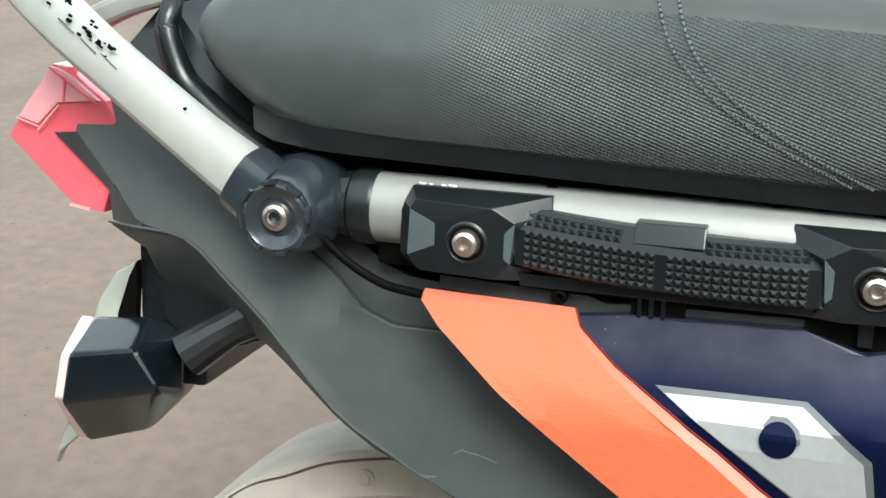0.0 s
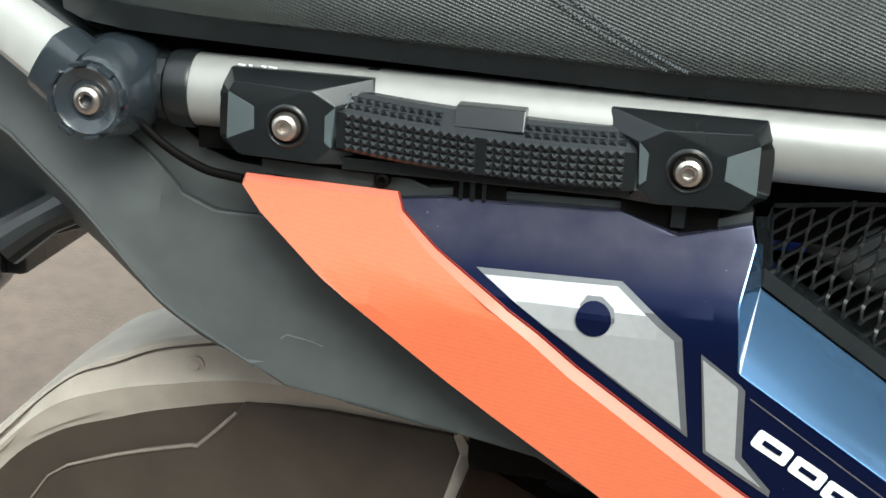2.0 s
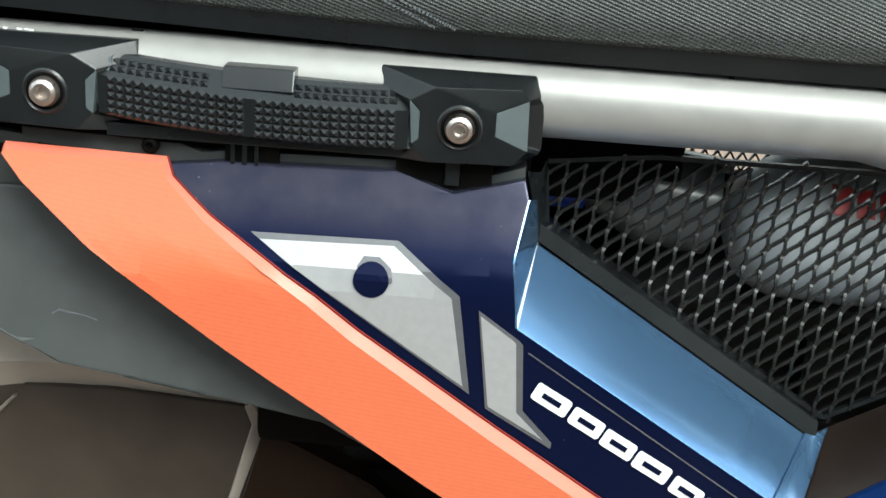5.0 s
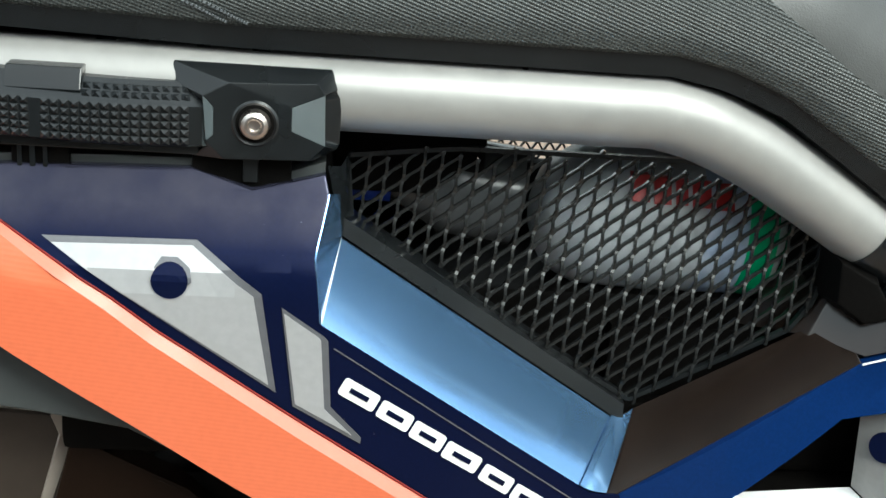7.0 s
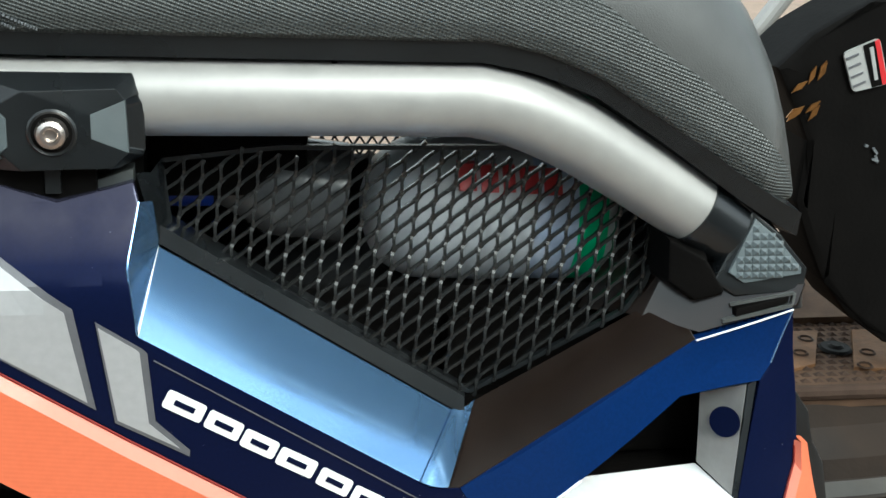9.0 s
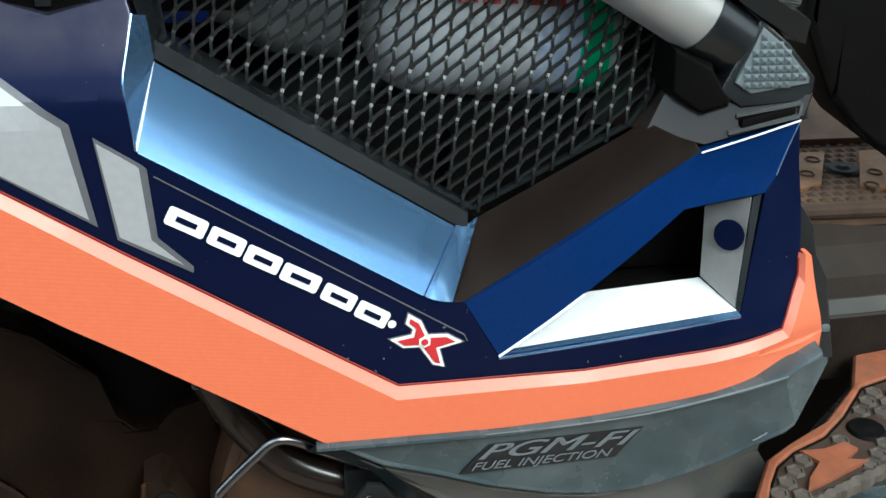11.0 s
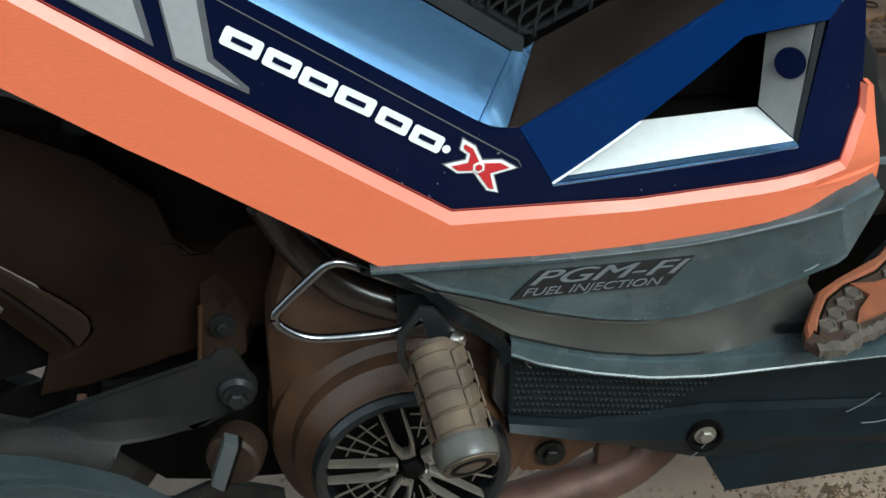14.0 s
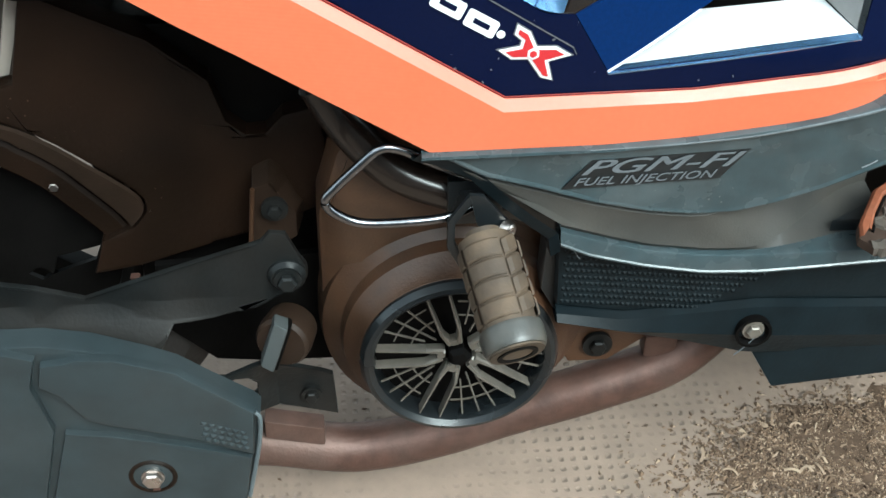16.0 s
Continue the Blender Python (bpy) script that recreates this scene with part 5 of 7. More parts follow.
part("hub_band", loft([[(p.x, 0.0865, p.y), (p.x - 0.0005, 0.0835, p.y - 0.001), (q.x, 0.0850, q.y), (q.x - 0.002, 0.100, q.y - 0.002)]
                       for p, q in zip(spline([(a, b, 0) for a, b in HUB_ARC], 4), spline([(a, b, 0) for a, b in HUB_IN], 4))]), ENGINE_BROWN, scooter, "worn brown rim round the hub")
part("hub_ring", loft([[(q.x - 0.004, 0.093, q.y - 0.005), (q.x - 0.006, 0.0915, q.y - 0.008), (q.x - 0.016, 0.0925, q.y - 0.020), (q.x - 0.019, 0.108, q.y - 0.024)] for q in spline([(a, b, 0) for a, b in HUB_IN], 4)]), BROWN_PLASTIC, scooter)
# black plate added for the shaded hub interior, with gaps that show ground
part("hub_dark_plate", sheets([[(-0.10, 0.33), (0.06, 0.33), (0.145, 0.25), (0.113, 0.216), (0.0805, 0.2067), (0.05, 0.215), (-0.10, 0.215)],
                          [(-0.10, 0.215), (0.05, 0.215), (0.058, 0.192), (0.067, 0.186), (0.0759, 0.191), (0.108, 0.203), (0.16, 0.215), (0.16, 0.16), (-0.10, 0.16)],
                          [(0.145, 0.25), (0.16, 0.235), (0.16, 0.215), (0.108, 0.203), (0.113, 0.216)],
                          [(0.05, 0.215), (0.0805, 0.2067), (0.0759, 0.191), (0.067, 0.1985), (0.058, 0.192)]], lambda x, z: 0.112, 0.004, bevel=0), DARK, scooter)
part("hub_nut", hex_bolt((0.094, 0.095, 0.282), 0.0035, 0.004, washer=0.004), STEEL, scooter)
part("hub_strut", block((0.1435, 0.062, 0.196), (0.150, 0.068, 0.225), 0.001, lambda x, y, z: (x - (z - 0.196) * 0.12, y, z)), RUST, scooter)
lug = part("cover_lug", facets([(0.2240, 0.068, 0.2400), (0.2290, 0.062, 0.2970), (0.2400, 0.060, 0.3020), (0.2420, 0.066, 0.2960), (0.2440, 0.072, 0.2850), (0.2560, 0.072, 0.2680), (0.2560, 0.070, 0.2500), (0.240, 0.066, 0.240),
                               (0.2225, 0.095, 0.2400), (0.2275, 0.095, 0.2990), (0.2400, 0.095, 0.3060), (0.2500, 0.095, 0.3000), (0.2560, 0.095, 0.2900), (0.2640, 0.095, 0.2680), (0.2600, 0.095, 0.2480), (0.240, 0.095, 0.236)],
                              [tuple(range(8)), tuple(range(15, 7, -1))] + [(k, (k + 1) % 8, 8 + (k + 1) % 8, 8 + k) for k in range(8)], 0.0016), ENGINE_BROWN, scooter)
part("lug_rib", sweep([(0.2236, 0.0665, 0.240), (0.2262, 0.0635, 0.268), (0.2288, 0.0610, 0.297)], 0.0016, 8), SHROUD, lug)
part("lug_bolt", hex_bolt((0.2425, 0.060, 0.281), 0.0048, 0.006), ENGINE, lug)


def stay_depth(x, z):
    """The stay bulges out along its middle and dives in towards the muffler's front end."""
    return 0.022 - 0.018 * ease((0.238 - z) / 0.03) * ease((0.235 - x) / 0.06) + 0.016 * ease((0.185 - z) / 0.04) * ease((x - 0.21) / 0.03)


part("muffler_stay", sheets([
    [(0.0, 0.2660), (0.0462, 0.2602), (0.0870, 0.2517), (0.1176, 0.2417), (0.1745, 0.2626), (0.2338, 0.2828), (0.2397, 0.2902), (0.2503, 0.2888), (0.2551, 0.2770), (0.2616, 0.2626), (0.2611, 0.2530), (0.2474, 0.2391),
     (0.2281, 0.2279), (0.1998, 0.2245), (0.1737, 0.2236), (0.1646, 0.2089), (0.1665, 0.1932), (0.1276, 0.1852), (0.0, 0.19)],
    [(0.0, 0.19), (0.1276, 0.1852), (0.1665, 0.1932), (0.1806, 0.1827), (0.2028, 0.1737), (0.2082, 0.1690), (0.2015, 0.1655), (0.2023, 0.1595), (0.2079, 0.1513), (0.2161, 0.1446), (0.2226, 0.124), (0.20, 0.105), (0.0, 0.105)],
    [(0.2028, 0.1737), (0.2262, 0.1759), (0.2527, 0.1616), (0.2760, 0.1477), (0.2787, 0.1068), (0.2226, 0.1240), (0.2161, 0.1446), (0.2221, 0.1458), (0.2227, 0.1542), (0.2176, 0.1645), (0.2082, 0.1690)]],
    stay_depth, 0.004, span(0.0, 0.27, 16), span(0.11, 0.28, 16), 0.0016), ENGINE, scooter, "dusty black steel muffler stay")
boss = part("stay_boss", lathe([(0.0, 0.003), (0.010, 0.003), (0.0125, 0.0), (0.0135, -0.004), (0.0135, -0.01)], (0.2495, 0.020, 0.2555), sides=28), ENGINE, scooter)
part("stay_bolt", hex_bolt((0.2500, 0.016, 0.2560), 0.0065, 0.007), ENGINE, boss)
part("stay_bolt", hex_bolt((0.2600, 0.036, 0.1300), 0.0050, 0.005, washer=0.0075), ENGINE, scooter)
# a black sheet added behind the stay stands in for the opening's shade
part("stay_dark_back", sheet([(0.155, 0.165), (0.155, 0.222), (0.275, 0.228), (0.30, 0.20), (0.30, 0.125), (0.225, 0.126), (0.19, 0.130)], 0.078, 0.006, bevel=0.002), DARK, scooter)
cap = part("oil_cap", lathe([(0.0, 0.006), (0.0165, 0.006), (0.0185, 0.003), (0.0190, -0.004), (0.0175, -0.018)], (0.2450, 0.006, 0.2130), (84, 0, -18), 28), ENGINE_BROWN, scooter, "round brown oil filler cap with a grip rib")
part("cap_rib", facets([(0.2290, -0.006, 0.2000), (0.2375, -0.010, 0.1975), (0.2490, -0.008, 0.2330), (0.2400, -0.004, 0.2360), (0.2290, 0.006, 0.2010), (0.2400, 0.006, 0.1985), (0.2500, 0.006, 0.2320), (0.2400, 0.008, 0.2350)],
                       [(0, 1, 2, 3), (7, 6, 5, 4), (0, 4, 5, 1), (1, 5, 6, 2), (2, 6, 7, 3), (3, 7, 4, 0)], 0.0016), GREY_PLASTIC, cap, "grey grip rib")
part("cap_rib", facets([(0.2375, -0.006, 0.1965), (0.2400, -0.006, 0.1960), (0.2510, -0.005, 0.2310), (0.2490, -0.005, 0.2330), (0.2375, 0.006, 0.1965), (0.2420, 0.006, 0.1960), (0.2520, 0.006, 0.2300), (0.2490, 0.006, 0.2330)],
                       [(0, 1, 2, 3), (7, 6, 5, 4), (0, 4, 5, 1), (1, 5, 6, 2), (2, 6, 7, 3), (3, 7, 4, 0)], 0.0008), DARK, cap)
muffler = part("muffler", sheet([(-0.06, 0.256), (0.0745, 0.2430), (0.0950, 0.2430), (0.1246, 0.2370), (0.1574, 0.2240), (0.1760, 0.2150), (0.1975, 0.1975), (0.2225, 0.1785), (0.2275, 0.1725), (0.2240, 0.1432), (0.2150, 0.0962), (0.20, 0.05), (-0.06, 0.05)], -0.0235, 0.018, bevel=0.004), MUFFLER, scooter, "dusty black faceted muffler cover")
for outline, lift in (([(0.0945, 0.2310), (0.1086, 0.2325), (0.1162, 0.2355), (0.1403, 0.2335), (0.1771, 0.2200), (0.2002, 0.2006), (0.2240, 0.1808), (0.2212, 0.1405), (0.1850, 0.1580), (0.1600, 0.1662), (0.1280, 0.1762), (0.1165, 0.1810), (0.1030, 0.2040), (0.0905, 0.2130)], 0.0062),
                      ([(0.1000, 0.1690), (0.1304, 0.1643), (0.1842, 0.1491), (0.2195, 0.1366), (0.2120, 0.0850), (0.0780, 0.0900)], 0.0050),
                      ([(-0.055, 0.2440), (0.0731, 0.2423), (0.0920, 0.2362), (0.0855, 0.2120), (0.0940, 0.1724), (0.0740, 0.0900), (-0.055, 0.0900)], 0.0058)):
    part("muffler_plate", sheet(outline, -0.0235 - lift, 0.007, bevel=0.0024), MUFFLER, muffler)
part("muffler_rim", sweep([(0.2240, -0.0255, 0.1778), (0.2272, -0.0262, 0.1715), (0.2242, -0.0265, 0.1432), (0.2150, -0.0265, 0.0962)], 0.0016, 8, 4, up=(0, 1, 0)), PAD_GREY, muffler, "worn pale edge")
places = [((0.1905 + 0.0050 * i + 0.0014 * (r % 2), -0.0298, 0.1735 - 0.0050 * r - 0.0021 * i), (1, 0, -0.35), (0.3, 0, 1), (0, -1, 0)) for i in range(6) for r in range(4)]
tagged(part("plate_studs", studs(places, 0.0021, 0.0018, 0.0011), MUFFLER, muffler), kind="stuff")
part("bolt_well", lathe([(0.0, -0.002), (0.0125, -0.002), (0.0135, 0.0008), (0.0150, 0.0012), (0.0165, 0.0), (0.0165, -0.002)], (0.1515, -0.0285, 0.1235), sides=28), BROWN_PLASTIC, muffler)
part("muffler_bolt", hex_bolt((0.1515, -0.0285, 0.1235), 0.0072, 0.006, washer=0.0078), STEEL, muffler, "worn steel hex bolt")
part("well_tab", block((0.1500, -0.030, 0.1105), (0.1550, -0.0275, 0.1170), 0.0006), RUST, muffler)
part("exhaust_pipe", sweep([(0.16, 0.05, 0.075), (0.225, 0.05, 0.069), (0.29, 0.05, 0.0565), (0.35, 0.05, 0.067), (0.41, 0.05, 0.089), (0.47, 0.05, 0.109), (0.53, 0.055, 0.131), (0.58, 0.07, 0.17)], 0.0192, 28), RUST, scooter, "rusty exhaust pipe")
part("pipe_flange", block((0.224, 0.034, 0.088), (0.268, 0.05, 0.106), 0.002, lambda x, y, z: (x, y, z - (x - 0.224) * 0.25)), RUST, scooter)

# fan shroud and the cover shaped like a wheel
FAN = (0.3625, 0.0, 0.1938)
part("fan_shroud", lathe([(0.062, 0.000), (0.068, -0.004), (0.071, -0.012), (0.078, -0.020), (0.080, -0.030), (0.092, -0.040), (0.095, -0.055), (0.095, -0.10)], FAN, sides=64), SHROUD, scooter, "brown dusty fan shroud")
part("shroud_duct", sheet([(0.270, 0.21), (0.270, 0.285), (0.284, 0.336), (0.300, 0.362), (0.345, 0.362), (0.385, 0.33), (0.42, 0.28), (0.44, 0.20), (0.36, 0.16)], lambda x, z: 0.035 + max(0.0, 0.30 - x) * 0.4, 0.08, span(0.27, 0.44, 6), bevel=0.008), SHROUD, scooter)
fan = part("fan_cover", lathe([(0.0570, -0.014), (0.0570, -0.003), (0.0585, 0.0015), (0.0620, 0.0045), (0.0650, 0.0035), (0.0675, -0.001), (0.068, -0.02)], FAN, sides=64), PLASTIC, scooter, "round black fan cover like an alloy wheel")
part("fan_back", lathe([(0.0, 0.0), (0.0575, 0.0)], (FAN[0], 0.014, FAN[2]), sides=40), DARK, fan)


def polar(r, a, y):
    return (FAN[0] + r * math.cos(radians(a)), y, FAN[2] + r * math.sin(radians(a)))


def blade(a, r0, r1, a0, a1, w0, w1, y0, y1):
    """A tapering spoke with a flat top, from one radius and angle to another."""
    p, q = Vector(polar(r0, a + a0, y0)), Vector(polar(r1, a + a1, y1))
    d = (q - p).normalized()
    n = Vector((-d.z, 0, d.x)).normalized()
    v = []
    for c, w in ((p, w0), (q, w1)):
        v += [c + n * w, c + n * w * 0.55 + Vector((0, -0.0016, 0)), c - n * w * 0.55 + Vector((0, -0.0016, 0)), c - n * w, c - n * w + Vector((0, 0.006, 0)), c + n * w + Vector((0, 0.006, 0))]
    return facets(v, [tuple(range(6)), tuple(range(6, 12))] + [(k, (k + 1) % 6, 6 + (k + 1) % 6, 6 + k) for k in range(6)])


for k in range(5):
    a = 106 + 72 * k
    for s in (-1, 1):
        part("spoke", blade(a, 0.0115, 0.024, 16 * s, 15 * s, 0.0022, 0.0013, 0.0035, 0.0010), SPOKE, fan)
        part("spoke_tip", blade(a, 0.024, 0.0575, 15 * s, 7.5 * s, 0.0013, 0.0007, 0.0010, 0.0010), SPOKE, fan)
    part("spoke_root", blade(a, 0.0095, 0.0150, 0, 0, 0.0034, 0.0040, 0.0045, 0.0032), SPOKE, fan)
    for da in (24, 36, 48):
        part("thin_rib", bars([(polar(0.020 if da == 36 else 0.026, a + da, 0.006), polar(0.0575, a + da, 0.003), 0.0005)]), SPOKE, fan)
    for r in (0.034, 0.046):
        part("cross_rib", bars([(polar(r, a + 14 + 11 * j, 0.006), polar(r, a + 25 + 11 * j, 0.006), 0.0004) for j in range(4)]), SPOKE, fan)
part("fan_hub", lathe([(0.0, 0.002), (0.006, 0.002), (0.0085, -0.002), (0.0085, -0.012)], FAN, sides=5), DARK, fan)

# frame tubes, hook, foot peg
part("frame_tube", sweep([(0.275, 0.03, 0.395), (0.290, 0.028, 0.368), (0.315, 0.025, 0.338), (0.345, 0.022, 0.322), (0.385, 0.02, 0.312), (0.42, 0.02, 0.30)], 0.0125), SHIELD, scooter)
part("frame_tube", sweep([(0.30, 0.05, 0.40), (0.34, 0.045, 0.36), (0.40, 0.04, 0.315)], 0.014), SHIELD, scooter)
part("hook_wire", sweep([(0.375, 0.0, 0.326), (0.353, -0.012, 0.3245), (0.332, -0.015, 0.3235), (0.300, -0.015, 0.3235), (0.283, -0.015, 0.3315), (0.277, -0.015, 0.341), (0.284, -0.015, 0.351), (0.299, -0.015, 0.367), (0.309, -0.014, 0.3755), (0.320, -0.013, 0.375),
                         (0.340, -0.010, 0.363), (0.365, -0.004, 0.347)], 0.0030, 18), CHROME, scooter, "bent chrome wire hook")
part("peg_bracket", join(sheet([(0.362, 0.346), (0.3495, 0.327), (0.3495, 0.307), (0.358, 0.290), (0.3605, 0.2985), (0.3540, 0.311), (0.3540, 0.325), (0.3640, 0.3405)], -0.0220, 0.003, bevel=0.0005),
                         sheet([(0.362, 0.346), (0.371, 0.343), (0.389, 0.318), (0.387, 0.305), (0.374, 0.309), (0.367, 0.324)], lambda x, z: -0.0215 + 0.25 * (x - 0.362), 0.003, bevel=0.0005),
                         block((0.352, 0.004, 0.305), (0.386, 0.012, 0.338), 0.001)), PLASTIC, scooter)
part("peg_pin", bolt_head((0.386, -0.018, 0.3165), 0.006, 0.004, (90, 0, 40)), STEEL, scooter)
P0, P1 = Vector((0.3705, -0.020, 0.3165)), Vector((0.3850, -0.088, 0.2795))
axis_dir = (P1 - P0).normalized()
peg = part("foot_peg", sweep([P0, P0 + axis_dir * 0.008, P0 + axis_dir * 0.010, P1 - axis_dir * 0.006, P1], [0.0110, 0.0110, 0.0160, 0.0166, 0.0168, 0.0168, 0.015], 24, 6, smooth=True), RUBBER, scooter, "ribbed brown rubber foot peg")
side0 = axis_dir.cross(Vector((0, 0, 1))).normalized()
up0 = side0.cross(axis_dir)


def around(c, a, r):
    return c + (side0 * math.cos(radians(a)) + up0 * math.sin(radians(a))) * r


FACING = 200
for k in range(4):
    d0 = 0.0110 + 0.0126 * k
    c0, c1 = P0 + axis_dir * d0, P0 + axis_dir * (d0 + 0.0112)
    for a0, a1, slant, high, low in ((FACING - 32, FACING + 32, 0.0, 0.0188, 0.0184), (FACING - 43, FACING - 34, 0.0, 0.0198, 0.0188), (FACING + 34, FACING + 43, 0.0, 0.0198, 0.0188), (FACING + 47, FACING + 95, 0.0060, 0.0190, 0.0180), (FACING - 95, FACING - 47, -0.0060, 0.0190, 0.0180), (FACING + 100, FACING + 175, 0.0, 0.0188, 0.0182), (FACING + 185, FACING + 260, 0.0, 0.0188, 0.0182)):
        rows = []
        for j in range(6):
            a = a0 + (a1 - a0) * j / 5
            s = axis_dir * slant * (j / 5 - 0.2)
            r = low if j in (0, 5) else high
            rows.append([around(c0 + s, a, 0.0150), around(c0 + s, a, r - 0.0008), around(c0 + s + axis_dir * 0.0012, a, r), around(c1 + s - axis_dir * 0.0012, a, r), around(c1 + s, a, r - 0.0008), around(c1 + s, a, 0.0150)])
        part("peg_rib", loft(rows), RUBBER, peg)
part("peg_collar", loft([[around(P0 + axis_dir * d, a, r) for d, r in ((0.0625, 0.0158), (0.0632, 0.0190), (0.0660, 0.0197), (0.0745, 0.0194), (0.0775, 0.0180), (0.0787, 0.0120))] for a in range(0, 361, 15)]), COLLAR, peg)
part("peg_end", lathe([(0.0, -0.0005), (0.009, -0.0005), (0.0095, 0.0012), (0.0125, 0.0012), (0.0125, -0.003)], P1, (axis_dir.to_track_quat("Z", "Y").to_euler().x * 180 / math.pi, axis_dir.to_track_quat("Z", "Y").to_euler().y * 180 / math.pi, axis_dir.to_track_quat("Z", "Y").to_euler().z * 180 / math.pi), 24), DARK, peg)

# lower skirt
CREASE = [(0.338, 0.377), (0.343, 0.374), (0.3715, 0.3575), (0.4018, 0.3485), (0.4365, 0.3365), (0.4719, 0.3280), (0.5006, 0.3246), (0.5256, 0.3254), (0.5501, 0.3310), (0.5778, 0.3403), (0.6014, 0.3511), (0.6216, 0.3600), (0.6428, 0.3808), (0.6560, 0.3960), (0.72, 0.41)]
LIP = [(0.41, 0.3085), (0.4226, 0.3030), (0.4389, 0.2948), (0.4756, 0.2845), (0.5129, 0.2775), (0.5503, 0.2760), (0.5878, 0.2780), (0.6256, 0.2803), (0.6903, 0.2845), (0.90, 0.298)]
LIP_TOP = [(0.41, 0.3175), (0.421, 0.3141), (0.4534, 0.3033), (0.4754, 0.2970), (0.5125, 0.2914), (0.5497, 0.2900), (0.5871, 0.2905), (0.6255, 0.2905), (0.6637, 0.2922), (0.6902, 0.2935), (0.90, 0.306)]
UPPER = [(0.33, 0.3785), (0.44, 0.380), (0.49, 0.3835), (0.531, 0.3885), (0.5507, 0.3911), (0.5845, 0.3975), (0.601, 0.4025), (0.6173, 0.4070), (0.640, 0.4095), (0.66, 0.411)]
rows = []
for i in range(57):
    u = i / 56
    x_top, x_mid = 0.333 + (0.640 - 0.333) * u, 0.345 + (0.652 - 0.345) * u
    c = along(CREASE, x_mid)
    f, g = 0.55 * max(0.0, x_top - 0.6120), 0.85 * max(0.0, x_mid - 0.6235)
    top = along(UPPER, x_top)
    rows.append([(x_top, -0.012 + f, top + 0.001), (x_top, -0.0230 + f, top - 0.0005), (x_top, -0.0258 + f, top - 0.0018), (x_top, -0.0262 + f, top - 0.0035), (x_top, -0.0225 + f, top - 0.0050), ((x_top + x_mid) / 2, -0.0205 + (f + g) / 2, c + (top - c) * 0.45),
                 (x_mid, -0.0205 + g, c + 0.0040), (x_mid, -0.0214 + g, c + 0.0020), (x_mid, -0.0212 + g, c + 0.0010), (x_mid, -0.0190 + g, c - 0.0006), (x_mid, 0.004 + g, c - 0.001)])
part("lower_skirt", loft(rows), SKIRT_PLASTIC, scooter, "dusty grey plastic lower skirt")
# a thin pale sweep paints the sky's highlight along the ridge
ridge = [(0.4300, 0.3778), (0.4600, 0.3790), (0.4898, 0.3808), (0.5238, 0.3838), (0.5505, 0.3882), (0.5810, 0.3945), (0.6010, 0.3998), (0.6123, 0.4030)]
part("skirt_ridge_glint", sweep([(x, -0.0257, z) for x, z in ridge], [0.0003, 0.0005, 0.0007, 0.0008, 0.0009, 0.0009, 0.0009, 0.0005], 8, 4, up=(0, 1, 0)), SKIRT_GLINT, scooter, "pale line on the skirt's ridge, a painted sky highlight")
rows = []
for i in range(49):
    u = i / 48
    x_mid, x_low = 0.349 + (0.645 - 0.349) * u, 0.4195 + (0.64 - 0.4195) * u
    c, l = along(CREASE, x_mid), along(LIP_TOP, x_low)
    deep = -0.0165 + 0.066 * ease((u - 0.52) / 0.5)
    rows.append([(x_mid, -0.012 + 0.02 * ease((u - 0.7) / 0.3), c + 0.0005), (x_mid, deep - 0.001, c - 0.004), ((x_mid + x_low) / 2, deep + 0.001, (c + l) / 2), (x_low, deep - 0.001, l + 0.004), (x_low, -0.014, l - 0.001)])
part("skirt_recess", loft(rows), RECESS, scooter, "dusty brown recess under the skirt's crease")
rows = []
for i in range(41):
    x = 0.4195 + 0.36 * i / 40
    l, t = along(LIP, x), along(LIP_TOP, x)
    rows.append([(x, 0.0, t + 0.0005), (x, -0.0168, t + 0.0003), (x, -0.0192, t - 0.0006), (x, -0.0200, t - 0.0022), (x, -0.0212, l + 0.0028), (x, -0.0220, l + 0.0018), (x, -0.0218, l + 0.0006), (x, -0.0195, l - 0.0008), (x, 0.0, l - 0.001)])
part("skirt_lip", loft(rows), SKIRT_PLASTIC, scooter)
RIM = [(0.334, -0.0222, 0.3770), (0.346, -0.0218, 0.3735), (0.3683, -0.0185, 0.3604), (0.3888, -0.0180, 0.3384), (0.404, -0.0180, 0.3245), (0.4190, -0.0185, 0.3124), (0.4206, -0.0225, 0.3014)]
part("skirt_return", loft([[(x - 0.001, y + 0.0005, z) for x, y, z in RIM], [(x - 0.006, y + 0.004, z - 0.007) for x, y, z in RIM], [(x - 0.007, y + 0.016, z - 0.007) for x, y, z in RIM]]), UNDER, scooter)
part("skirt_edge", sheet([(0.326, 0.371), (0.336, 0.380), (0.425, 0.312), (0.4275, 0.226), (0.415, 0.249), (0.4165, 0.296)], 0.004, 0.02), PLASTIC, scooter)
under = part("under_panel", sheet([(0.4215, 0.306), (0.477, 0.287), (0.51, 0.28), (0.54, 0.276), (0.60, 0.278), (0.75, 0.284), (0.75, 0.23), (0.56, 0.2405), (0.47, 0.2345), (0.424, 0.243)], -0.006, 0.02, bevel=0.003), UNDER, scooter, "black dimpled under panel")
places = []
for i in range(40):
    for r in range(10):
        x, z = 0.4275 + 0.0034 * i, 0.2465 + 0.0052 * r - 0.0004 * i
        if z < along(LIP, x) - 0.006 and i < 40 - 2 * max(0, 6 - r):
            places.append(((x + 0.0017 * (r % 2), -0.0061, z), (1, 0, 0), (0, 0, 1), (0, -1, 0)))
tagged(part("panel_studs", studs(places, 0.0013, 0.0016, 0.0010), UNDER, under), kind="stuff")
